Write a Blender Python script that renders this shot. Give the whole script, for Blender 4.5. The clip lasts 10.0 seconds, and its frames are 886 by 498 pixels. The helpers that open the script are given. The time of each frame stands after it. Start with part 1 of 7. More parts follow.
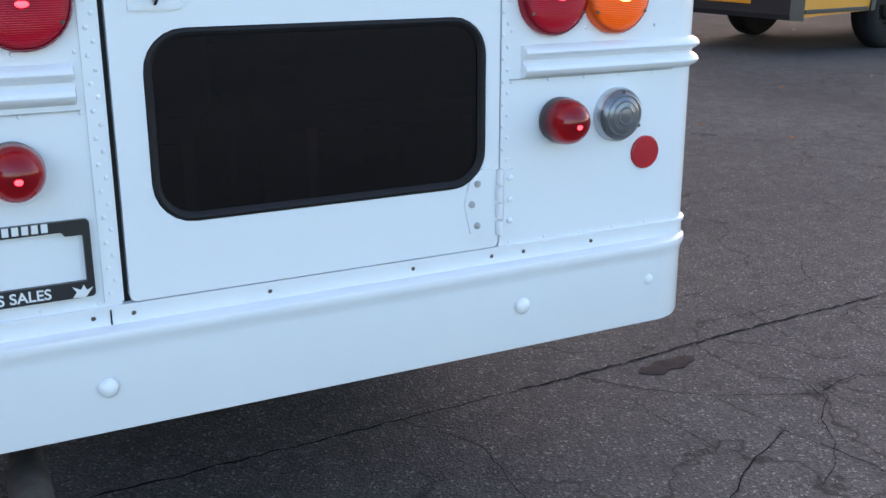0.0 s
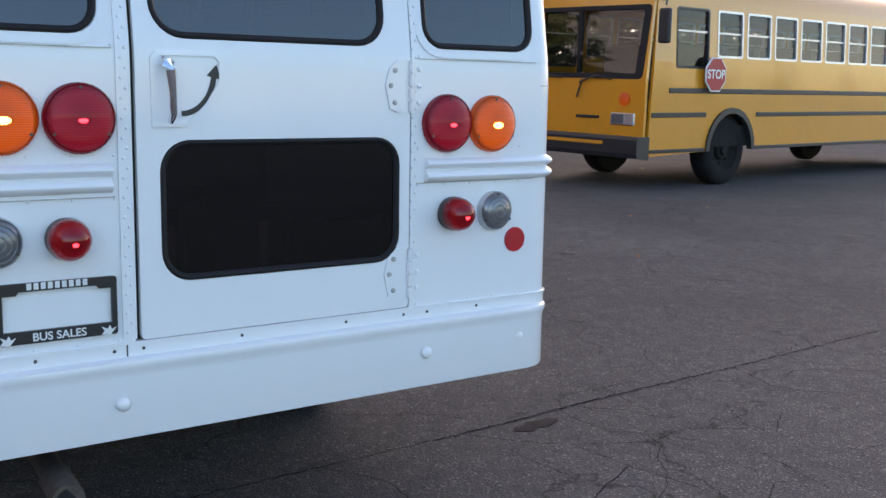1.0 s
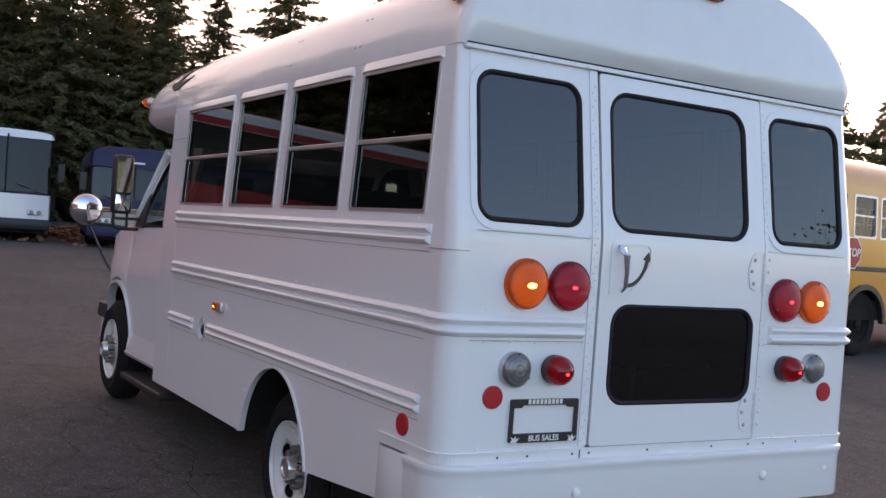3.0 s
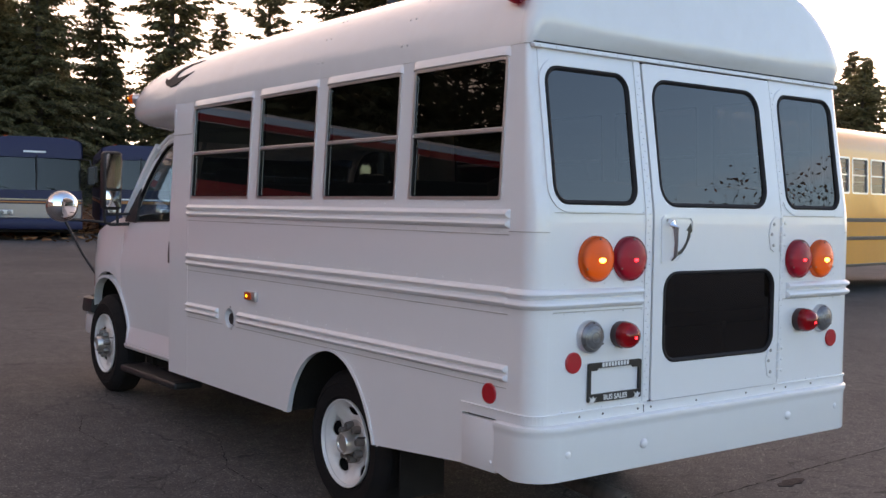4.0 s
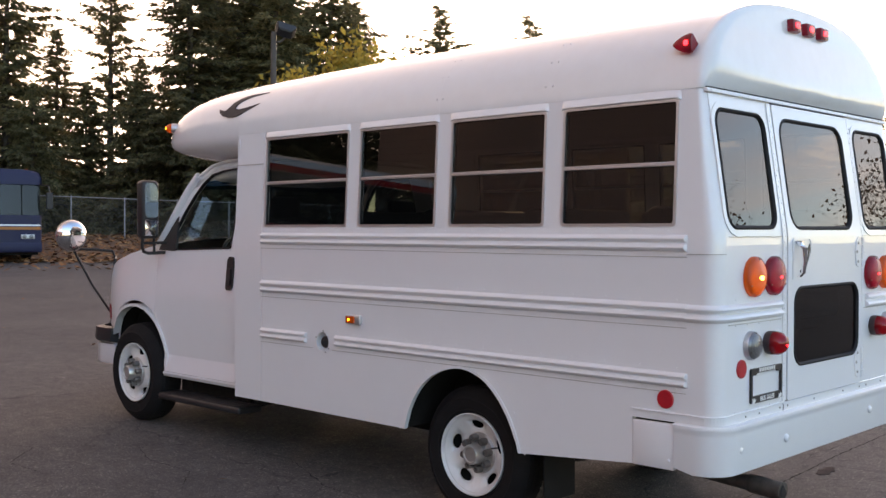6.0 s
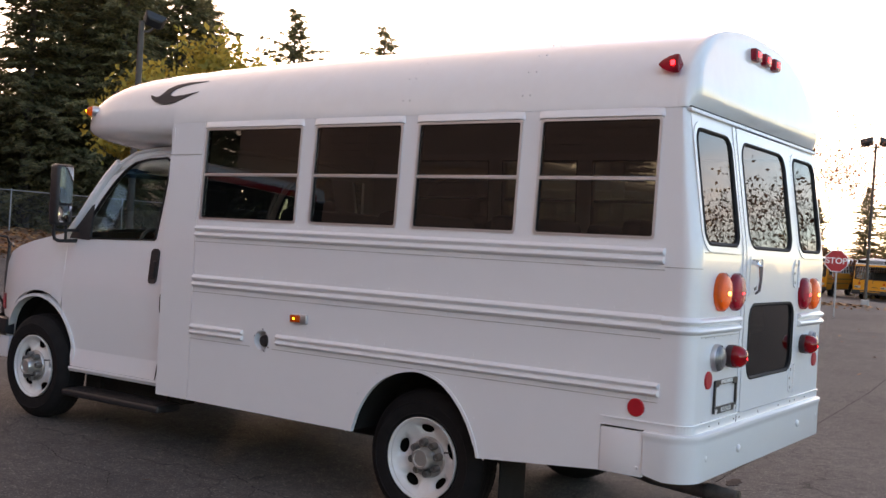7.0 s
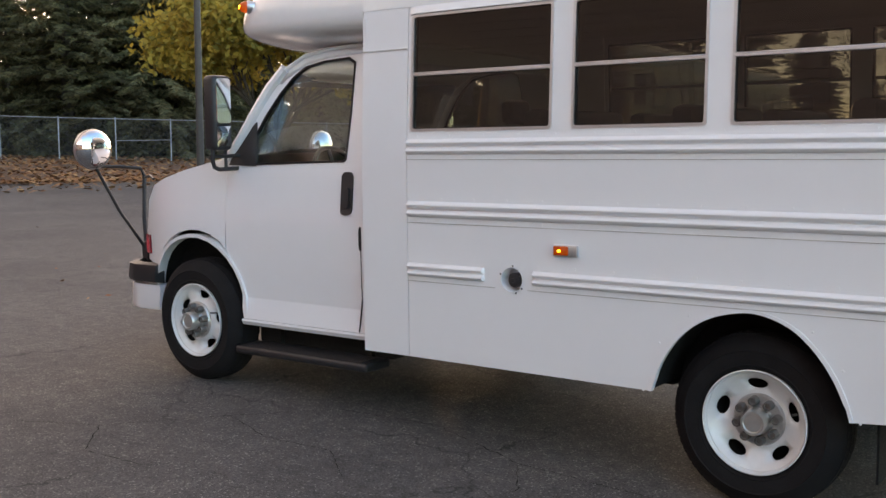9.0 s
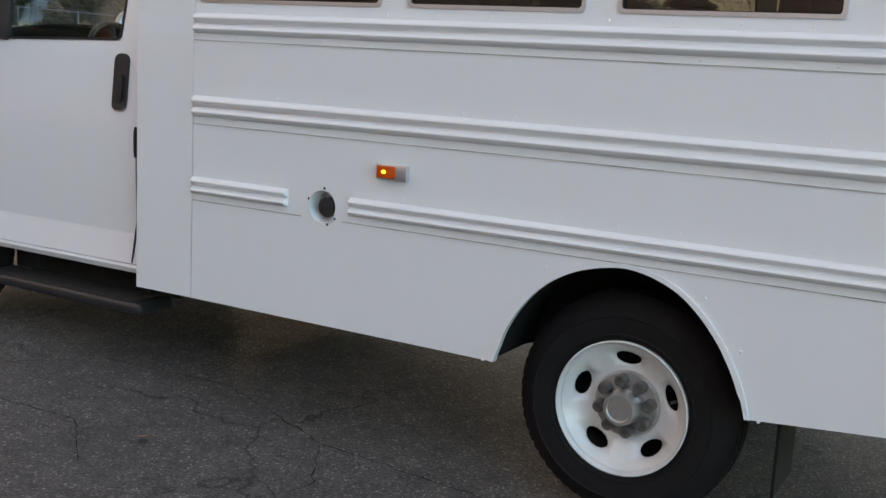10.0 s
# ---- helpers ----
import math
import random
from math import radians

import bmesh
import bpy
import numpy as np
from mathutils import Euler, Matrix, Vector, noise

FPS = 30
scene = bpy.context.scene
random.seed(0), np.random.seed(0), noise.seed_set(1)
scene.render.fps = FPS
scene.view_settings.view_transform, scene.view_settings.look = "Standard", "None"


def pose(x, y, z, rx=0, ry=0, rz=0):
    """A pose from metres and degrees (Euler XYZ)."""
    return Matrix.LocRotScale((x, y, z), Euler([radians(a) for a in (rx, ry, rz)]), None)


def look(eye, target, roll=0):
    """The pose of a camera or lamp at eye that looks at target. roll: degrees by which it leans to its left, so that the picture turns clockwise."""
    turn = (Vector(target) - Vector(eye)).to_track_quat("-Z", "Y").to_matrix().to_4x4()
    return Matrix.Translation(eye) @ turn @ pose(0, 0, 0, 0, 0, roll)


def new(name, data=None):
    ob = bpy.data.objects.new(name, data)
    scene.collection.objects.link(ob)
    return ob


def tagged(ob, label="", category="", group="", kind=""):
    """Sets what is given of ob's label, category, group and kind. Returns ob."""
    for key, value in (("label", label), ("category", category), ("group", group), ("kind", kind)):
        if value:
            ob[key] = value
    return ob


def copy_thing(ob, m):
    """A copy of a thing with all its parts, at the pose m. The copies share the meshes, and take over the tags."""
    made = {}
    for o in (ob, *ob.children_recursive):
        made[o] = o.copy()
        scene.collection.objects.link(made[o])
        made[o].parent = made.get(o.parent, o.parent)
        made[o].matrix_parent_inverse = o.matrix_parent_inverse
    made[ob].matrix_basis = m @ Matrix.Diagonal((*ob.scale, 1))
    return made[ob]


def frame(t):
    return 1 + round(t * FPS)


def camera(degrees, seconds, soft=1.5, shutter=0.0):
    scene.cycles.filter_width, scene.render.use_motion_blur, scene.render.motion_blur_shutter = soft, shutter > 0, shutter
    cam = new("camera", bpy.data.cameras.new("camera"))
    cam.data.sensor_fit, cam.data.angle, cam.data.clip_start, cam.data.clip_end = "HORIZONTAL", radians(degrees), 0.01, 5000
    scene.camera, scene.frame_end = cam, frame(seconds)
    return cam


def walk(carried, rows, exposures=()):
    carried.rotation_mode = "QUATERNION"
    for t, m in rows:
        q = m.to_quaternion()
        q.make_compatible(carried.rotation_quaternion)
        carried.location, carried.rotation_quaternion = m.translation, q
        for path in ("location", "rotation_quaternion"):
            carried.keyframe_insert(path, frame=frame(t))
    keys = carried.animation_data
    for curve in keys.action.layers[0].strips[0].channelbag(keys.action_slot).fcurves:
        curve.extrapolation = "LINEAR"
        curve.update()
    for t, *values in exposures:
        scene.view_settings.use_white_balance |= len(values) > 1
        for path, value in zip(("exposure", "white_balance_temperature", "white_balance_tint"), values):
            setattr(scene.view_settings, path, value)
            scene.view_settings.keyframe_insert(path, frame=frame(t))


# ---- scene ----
cam = camera(45.9, 10.0)
PATH = [
    (0, (0.286, -2.056, 1.527), (1.18, -0.366, 0.938), 0.3),
    (0.5, (-0.026, -2.372, 1.564), (1.044, -0.766, 1.041), -1.6),
    (1, (-0.266, -2.734, 1.531), (0.867, -1.119, 1.202), 1.5),
    (1.5, (-0.421, -3.023, 1.578), (0.523, -1.272, 1.372), 3.3),
    (2, (-0.876, -3.155, 1.534), (0.072, -1.395, 1.48), 5.2),
    (2.5, (-1.417, -3.061, 1.615), (-0.537, -1.266, 1.546), 5.8),
    (2.7, (-1.605, -3.055, 1.584), (-0.671, -1.287, 1.542), 5.1),
    (3.8, (-2.5, -3.005, 1.635), (-1.337, -1.382, 1.523), 3.2),
    (4, (-2.657, -2.943, 1.63), (-1.459, -1.344, 1.529), 1.5),
    (4.5, (-3.015, -2.787, 1.637), (-1.746, -1.243, 1.562), 1.9),
    (5, (-3.426, -2.69, 1.648), (-2.094, -1.2, 1.559), 1.8),
    (5.5, (-3.735, -2.496, 1.638), (-2.354, -1.051, 1.556), 2.0),
    (5.7, (-3.853, -2.385, 1.661), (-2.451, -0.96, 1.586), 0.7),
    (6.8, (-4.485, -1.836, 1.582), (-2.893, -0.625, 1.572), 4.7),
    (7, (-4.476, -1.704, 1.581), (-2.834, -0.564, 1.553), 3.8),
    (7.5, (-4.481, -1.329, 1.608), (-2.771, -0.292, 1.561), 3.9),
    (8, (-4.575, -0.872, 1.66), (-2.856, 0.147, 1.573), 1.4),
    (8.5, (-4.387, -0.396, 1.563), (-2.685, 0.637, 1.37), 1.3),
    (9, (-4.082, 0.034, 1.559), (-2.485, 1.218, 1.342), 0.1),
    (9.5, (-3.668, 0.335, 1.479), (-2.028, 1.452, 1.227), 0.5),
    (10, (-2.994, 0.48, 1.444), (-1.278, 1.442, 1.08), 4.0),
]
walk(cam, [(t, look(eye, target, roll)) for t, eye, target, roll in PATH], [(0.0, 3.38, 7650, 16), (0.5, 3.08, 7650, 18), (1.0, 3.05, 7650, 18), (1.5, 2.78, 7600, 18), (2.0, 2.63, 8350, 26), (2.5, 2.73, 8350, 28), (4.0, 2.93, 8900, 24), (5.5, 3.2, 9150, 23), (7.5, 3.05, 9300, 23), (8.2, 3.18, 9300, 19), (9.0, 3.60, 9250, 14), (10.0, 3.56, 8950, 9)])

# ---- light ----
SUN_AZ, SUN_EL = 53.0, 8.0
world = bpy.data.worlds.new("sky")
scene.world = world
world.use_nodes = True
wn = world.node_tree.nodes
sky = wn.new("ShaderNodeTexSky")
sky.sky_type, sky.sun_disc = "NISHITA", False
sky.sun_elevation, sky.sun_rotation = radians(SUN_EL), radians(SUN_AZ)
sky.air_density, sky.dust_density, sky.ozone_density = 1.0, 0.30, 3.5
bg = wn["Background"]
bg.inputs["Strength"].default_value = 0.105
# thin broken cloud: takes the brightness of the sky behind it, but a pale pinkish tone
wl = world.node_tree.links
wtc, wmap, cloud = wn.new("ShaderNodeTexCoord"), wn.new("ShaderNodeMapping"), wn.new("ShaderNodeTexNoise")
wmap.inputs["Scale"].default_value = (1.0, 1.0, 3.2)
cloud.inputs["Scale"].default_value, cloud.inputs["Detail"].default_value, cloud.inputs["Roughness"].default_value = 1.9, 6.0, 0.55
wl.new(wtc.outputs["Generated"], wmap.inputs["Vector"])
wl.new(wmap.outputs[0], cloud.inputs["Vector"])
cover = wn.new("ShaderNodeValToRGB")
cover.color_ramp.elements[0].position, cover.color_ramp.elements[0].color = 0.38, (0.06, 0.06, 0.06, 1)
cover.color_ramp.elements[1].position, cover.color_ramp.elements[1].color = 0.62, (0.88, 0.88, 0.88, 1)
# the cloud thins out on the side away from the sun
wsep, thin = wn.new("ShaderNodeSeparateXYZ"), wn.new("ShaderNodeMath")
thin.operation, thin.inputs[1].default_value = "MULTIPLY_ADD", 0.34
wl.new(wtc.outputs["Generated"], wsep.inputs[0])
wl.new(wsep.outputs["Y"], thin.inputs[0])
wl.new(cloud.outputs[0], thin.inputs[2])
wl.new(thin.outputs[0], cover.inputs[0])
grey, tone, veil = wn.new("ShaderNodeRGBToBW"), wn.new("ShaderNodeMixRGB"), wn.new("ShaderNodeMixRGB")
tone.blend_type, tone.inputs[0].default_value, tone.inputs[2].default_value = "MULTIPLY", 1.0, (1.26, 1.06, 1.00, 1)
wl.new(sky.outputs[0], grey.inputs[0])
wl.new(grey.outputs[0], tone.inputs[1])
wl.new(cover.outputs[0], veil.inputs[0])
wl.new(sky.outputs[0], veil.inputs[1])
wl.new(tone.outputs[0], veil.inputs[2])
wl.new(veil.outputs[0], bg.inputs["Color"])
sun = new("sun", bpy.data.lights.new("sun", "SUN"))
sun.data.energy, sun.data.angle, sun.data.color = 0.16, radians(3.0), (1.0, 0.76, 0.55)
sd = Vector((math.sin(radians(SUN_AZ)) * math.cos(radians(SUN_EL)), math.cos(radians(SUN_AZ)) * math.cos(radians(SUN_EL)), math.sin(radians(SUN_EL))))
sun.matrix_world = look(sd * 60, (0, 0, 0))


# ---- materials ----
def nodes_of(name):
    m = bpy.data.materials.new(name)
    m.use_nodes = True
    return m, m.node_tree.nodes, m.node_tree.links, m.node_tree.nodes["Principled BSDF"]


def tex_noise(n, l, scale, detail=4.0, rough=0.55, coord="Object", stretch=(1, 1, 1)):
    tc = n.new("ShaderNodeTexCoord")
    mp = n.new("ShaderNodeMapping")
    mp.inputs["Scale"].default_value = stretch
    l.new(tc.outputs[coord], mp.inputs["Vector"])
    t = n.new("ShaderNodeTexNoise")
    t.inputs["Scale"].default_value, t.inputs["Detail"].default_value, t.inputs["Roughness"].default_value = scale, detail, rough
    l.new(mp.outputs[0], t.inputs["Vector"])
    return t


def ramp(n, l, src, stops):
    r = n.new("ShaderNodeValToRGB")
    while len(r.color_ramp.elements) < len(stops):
        r.color_ramp.elements.new(0.5)
    for e, (p, c) in zip(r.color_ramp.elements, stops):
        e.position, e.color = p, (*c, 1)
    l.new(src, r.inputs[0])
    return r


def bump(n, l, p, src, strength, dist=0.01):
    b = n.new("ShaderNodeBump")
    b.inputs["Strength"].default_value, b.inputs["Distance"].default_value = strength, dist
    l.new(src, b.inputs["Height"])
    l.new(b.outputs[0], p.inputs["Normal"])


def plain(name, col, rough=0.5, metal=0.0, vary=0.12, scale=6.0, bumpy=0.0, coat=0.0, bscale=None, spec=0.5):
    """A surface with colour that varies at two scales."""
    m, n, l, p = nodes_of(name)
    a = tex_noise(n, l, scale)
    b = tex_noise(n, l, scale * 14, 2)
    mix = n.new("ShaderNodeMath")
    mix.operation = "MULTIPLY_ADD"
    mix.inputs[1].default_value = 0.6
    l.new(a.outputs[0], mix.inputs[0])
    sc = n.new("ShaderNodeMath")
    sc.operation = "MULTIPLY"
    sc.inputs[1].default_value = 0.4
    l.new(b.outputs[0], sc.inputs[0])
    l.new(sc.outputs[0], mix.inputs[2])
    r = ramp(n, l, mix.outputs[0], [(0.3, [c * (1 - vary) for c in col]), (0.7, [min(1, c * (1 + vary)) for c in col])])
    l.new(r.outputs[0], p.inputs["Base Color"])
    p.inputs["Roughness"].default_value, p.inputs["Metallic"].default_value = rough, metal
    p.inputs["Coat Weight"].default_value, p.inputs["Coat Roughness"].default_value = coat, 0.08
    p.inputs["Specular IOR Level"].default_value = spec
    if bumpy:
        c = tex_noise(n, l, bscale or scale * 20, 3)
        bump(n, l, p, c.outputs[0], bumpy)
    return m


def paint(name, col, dirt=(0.42, 0.4, 0.37), amount=0.045, rough=0.30, coat=0.75):
    """Vehicle paint: clear coat, faint orange peel, thin road dirt in streaks."""
    m, n, l, p = nodes_of(name)
    a = tex_noise(n, l, 1.6, 6, 0.65, stretch=(1, 1, 0.7))
    b = tex_noise(n, l, 9.0, 5, 0.6, stretch=(1, 1, 0.9))
    mul = n.new("ShaderNodeMath")
    mul.operation = "MULTIPLY"
    l.new(a.outputs[0], mul.inputs[0])
    l.new(b.outputs[0], mul.inputs[1])
    k = ramp(n, l, mul.outputs[0], [(0.12, (0, 0, 0)), (0.55, (amount,) * 3)])
    mx = n.new("ShaderNodeMixRGB")
    mx.inputs[1].default_value, mx.inputs[2].default_value = (*col, 1), (*dirt, 1)
    l.new(k.outputs[0], mx.inputs[0])
    l.new(mx.outputs[0], p.inputs["Base Color"])
    rr_ = ramp(n, l, a.outputs[0], [(0.25, (rough * 0.92,) * 3), (0.8, (rough * 1.12,) * 3)])
    l.new(rr_.outputs[0], p.inputs["Roughness"])
    p.inputs["Coat Weight"].default_value, p.inputs["Coat Roughness"].default_value = coat, 0.06
    w = tex_noise(n, l, 2.2, 3)
    bump(n, l, p, w.outputs[0], 0.10, 0.03)
    l.new(p.inputs["Normal"].links[0].from_socket, p.inputs["Coat Normal"])
    return m


def pane_mat(name, tint, gloss_rough=0.0, ior=1.5):
    """A tinted pane: clear through, mirror by Fresnel."""
    m = bpy.data.materials.new(name)
    m.use_nodes = True
    n, l = m.node_tree.nodes, m.node_tree.links
    n.clear()
    out, mix = n.new("ShaderNodeOutputMaterial"), n.new("ShaderNodeMixShader")
    tr, gl, lw = n.new("ShaderNodeBsdfTransparent"), n.new("ShaderNodeBsdfGlossy"), n.new("ShaderNodeLayerWeight")
    tr.inputs[0].default_value, gl.inputs["Roughness"].default_value, lw.inputs[0].default_value = (*tint, 1), gloss_rough, 0.5
    pw, ma = n.new("ShaderNodeMath"), n.new("ShaderNodeMath")
    pw.operation, pw.inputs[1].default_value = "POWER", 5.0
    f0 = 2 * ((ior - 1) / (ior + 1)) ** 2
    ma.operation, ma.inputs[1].default_value, ma.inputs[2].default_value = "MULTIPLY_ADD", 1 - f0, f0
    l.new(lw.outputs["Facing"], pw.inputs[0])
    l.new(pw.outputs[0], ma.inputs[0])
    l.new(ma.outputs[0], mix.inputs[0])
    l.new(tr.outputs[0], mix.inputs[1])
    l.new(gl.outputs[0], mix.inputs[2])
    l.new(mix.outputs[0], out.inputs[0])
    return m


def glow(name, col, strength):
    m = bpy.data.materials.new(name)
    m.use_nodes = True
    p = m.node_tree.nodes["Principled BSDF"]
    p.inputs["Base Color"].default_value = (*col, 1)
    p.inputs["Emission Color"].default_value, p.inputs["Emission Strength"].default_value = (*col, 1), strength
    return m


def lens_mat(name, col, rough=0.25, lit=0.0, metal=0.0, flutes=75.0):
    """Moulded plastic lens with fine horizontal flutes."""
    m, n, l, p = nodes_of(name)
    tc = n.new("ShaderNodeTexCoord")
    wv = n.new("ShaderNodeTexWave")
    wv.bands_direction = "Z"
    wv.inputs["Scale"].default_value, wv.inputs["Distortion"].default_value = flutes, 0.4
    l.new(tc.outputs["Object"], wv.inputs["Vector"])
    r = ramp(n, l, wv.outputs[0], [(0.2, [c * 0.72 for c in col]), (0.8, [min(1, c * 1.15) for c in col])])
    l.new(r.outputs[0], p.inputs["Base Color"])
    p.inputs["Roughness"].default_value, p.inputs["Coat Weight"].default_value, p.inputs["Coat Roughness"].default_value = rough, 0.2, 0.05
    p.inputs["Specular IOR Level"].default_value = 0.3
    bump(n, l, p, wv.outputs[0], 0.30 if flutes > 5 else 0.02, 0.003)
    p.inputs["Metallic"].default_value = metal
    if lit:
        # lit from a bulb behind the middle of the lens
        dist = n.new("ShaderNodeVectorMath")
        dist.operation, dist.inputs[1].default_value = "DISTANCE", (0.5, 0.5, 0.44)
        l.new(tc.outputs["Generated"], dist.inputs[0])
        glow_ = ramp(n, l, dist.outputs["Value"], [(0.40, (lit * 5,) * 3), (0.50, (lit * 2,) * 3), (0.64, (lit * 0.7,) * 3)])
        l.new(r.outputs[0], p.inputs["Emission Color"])
        l.new(glow_.outputs[0], p.inputs["Emission Strength"])
    return m


def asphalt_mat():
    m, n, l, p = nodes_of("asphalt")
    tc = n.new("ShaderNodeTexCoord")
    fine = tex_noise(n, l, 95.0, 3, 0.7)
    mid = tex_noise(n, l, 9.0, 5, 0.6)
    big = tex_noise(n, l, 0.35, 5, 0.6)
    grit = n.new("ShaderNodeTexVoronoi")
    grit.inputs["Scale"].default_value = 140.0
    l.new(tc.outputs["Object"], grit.inputs["Vector"])
    sep = n.new("ShaderNodeSeparateColor")
    l.new(grit.outputs["Color"], sep.inputs[0])
    stone = ramp(n, l, sep.outputs[0], [(0.0, (0.022, 0.021, 0.021)), (0.40, (0.062, 0.058, 0.056)), (0.78, (0.115, 0.107, 0.102)), (0.95, (0.15, 0.14, 0.133)), (0.965, (0.34, 0.325, 0.31))])
    dusty = ramp(n, l, fine.outputs[0], [(0.36, (0.040, 0.037, 0.037)), (0.5, (0.070, 0.065, 0.064)), (0.66, (0.115, 0.107, 0.103))])
    base = n.new("ShaderNodeMixRGB")
    base.inputs[0].default_value = 0.58
    l.new(dusty.outputs[0], base.inputs[1])
    l.new(stone.outputs[0], base.inputs[2])
    tone = ramp(n, l, mid.outputs[0], [(0.3, (0.72, 0.72, 0.73)), (0.7, (1.22, 1.2, 1.18))])
    wide = ramp(n, l, big.outputs[0], [(0.32, (0.7, 0.7, 0.72)), (0.68, (1.25, 1.23, 1.2))])
    m1, m2 = n.new("ShaderNodeMixRGB"), n.new("ShaderNodeMixRGB")
    for mm in (m1, m2):
        mm.blend_type = "MULTIPLY"
        mm.inputs[0].default_value = 1.0
    l.new(base.outputs[0], m1.inputs[1])
    l.new(tone.outputs[0], m1.inputs[2])
    l.new(m1.outputs[0], m2.inputs[1])
    l.new(wide.outputs[0], m2.inputs[2])
    # crazing: two webs of thin cracks, bent by noise, broken up by a mask
    warp = tex_noise(n, l, 1.7, 4, 0.6)
    add = n.new("ShaderNodeMixRGB")
    add.blend_type = "LINEAR_LIGHT"
    add.inputs[0].default_value = 0.35
    l.new(tc.outputs["Object"], add.inputs[1])
    l.new(warp.outputs["Color"], add.inputs[2])
    col = m2.outputs[0]
    for sc, w, lo in ((0.62, 0.006, 0.40), (2.3, 0.008, 0.55)):
        v = n.new("ShaderNodeTexVoronoi")
        v.feature = "DISTANCE_TO_EDGE"
        v.inputs["Scale"].default_value = sc
        l.new(add.outputs[0], v.inputs["Vector"])
        cr = ramp(n, l, v.outputs["Distance"], [(0.0, (1, 1, 1)), (w, (0, 0, 0))])
        mk = tex_noise(n, l, 0.55 if sc < 1 else 0.8, 3)
        mr = ramp(n, l, mk.outputs[0], [(lo, (0, 0, 0)), (lo + 0.1, (1, 1, 1))])
        mu = n.new("ShaderNodeMath")
        mu.operation = "MULTIPLY"
        l.new(cr.outputs[0], mu.inputs[0])
        l.new(mr.outputs[0], mu.inputs[1])
        mx = n.new("ShaderNodeMixRGB")
        mx.inputs[2].default_value = (0.012, 0.011, 0.011, 1)
        l.new(mu.outputs[0], mx.inputs[0])
        l.new(col, mx.inputs[1])
        col = mx.outputs[0]
    l.new(col, p.inputs["Base Color"])
    p.inputs["Roughness"].default_value = 0.82
    bump(n, l, p, grit.outputs["Distance"], 0.5, 0.005)
    return m


def leaf_mat(name, a, b, c, through_=0.0):
    """Foliage whose colour varies from clump to clump."""
    m, n, l, p = nodes_of(name)
    g = n.new("ShaderNodeNewGeometry")
    r = ramp(n, l, g.outputs["Random Per Island"], [(0.0, a), (0.55, b), (1.0, c)])
    # each tree has a tone of its own
    info, hs = n.new("ShaderNodeObjectInfo"), n.new("ShaderNodeHueSaturation")
    val = n.new("ShaderNodeMapRange")
    val.inputs["To Min"].default_value, val.inputs["To Max"].default_value = 0.75, 1.25
    l.new(info.outputs["Random"], val.inputs["Value"])
    l.new(val.outputs[0], hs.inputs["Value"])
    l.new(r.outputs[0], hs.inputs["Color"])
    r = hs
    l.new(r.outputs[0], p.inputs["Base Color"])
    p.inputs["Roughness"].default_value = 0.75
    p.inputs["Specular IOR Level"].default_value = 0.2
    if through_:
        tl, mx = n.new("ShaderNodeBsdfTranslucent"), n.new("ShaderNodeMixShader")
        mx.inputs[0].default_value = through_
        l.new(r.outputs[0], tl.inputs[0])
        l.new(p.outputs[0], mx.inputs[1])
        l.new(tl.outputs[0], mx.inputs[2])
        l.new(mx.outputs[0], n["Material Output"].inputs[0])
    return m


WHITE = paint("white_paint", (0.80, 0.80, 0.81), rough=0.31)
ROOFW = paint("white_roof", (0.78, 0.78, 0.78), amount=0.16, rough=0.24)
YELLOW = paint("school_yellow", (0.72, 0.27, 0.012), (0.25, 0.17, 0.07), 0.22, 0.38)
BLUE = paint("navy_paint", (0.009, 0.012, 0.052), (0.03, 0.03, 0.055), 0.15, 0.6, 0.04)
RED = paint("red_paint", (0.52, 0.010, 0.014), (0.2, 0.05, 0.05), 0.15, 0.5, 0.08)
GREYP = paint("grey_paint", (0.22, 0.22, 0.23), amount=0.2)
ALU = plain("aluminium", (0.62, 0.62, 0.63), 0.38, 0.9, 0.08)
CHROME = plain("chrome", (0.86, 0.86, 0.87), 0.06, 1.0, 0.02)
STEEL = plain("wheel_steel", (0.50, 0.48, 0.46), 0.35, 0.7, 0.2, 18)
CAP = plain("cap_metal", (0.62, 0.60, 0.57), 0.3, 0.8, 0.12, 20)
WHEELW = paint("wheel_white", (0.78, 0.78, 0.77), (0.3, 0.27, 0.24), 0.4, 0.4)
RUBBER = plain("tyre_rubber", (0.010, 0.009, 0.0095), 0.85, 0, 0.3, 10, 0.25, spec=0.25)
SEAL = plain("rubber_seal", (0.016, 0.014, 0.015), 0.65, 0, 0.2, 20, spec=0.25)
BLACKP = plain("black_plastic", (0.02, 0.02, 0.022), 0.42, 0, 0.2, 14, 0.15)
DARK = plain("underbody", (0.016, 0.015, 0.014), 0.85, 0, 0.3, 5, 0.3, spec=0.2)
DECAL = plain("decal_grey", (0.028, 0.026, 0.030), 0.6, 0, 0.1, spec=0.3)
SOCKET = plain("lug_socket_grey", (0.19, 0.18, 0.17), 0.4, 0.6, 0.2, 20)
GREYVINYL = plain("seat_vinyl", (0.055, 0.057, 0.065), 0.55, 0, 0.15, 12, 0.15)
LINER = plain("liner", (0.33, 0.32, 0.3), 0.7, 0, 0.08, 4)
SEAM = plain("seam_grime", (0.42, 0.40, 0.375), 0.7, 0, 0.45, 3.5)
RUST = plain("exhaust_steel", (0.12, 0.10, 0.085), 0.6, 0.6, 0.35, 25, 0.2)
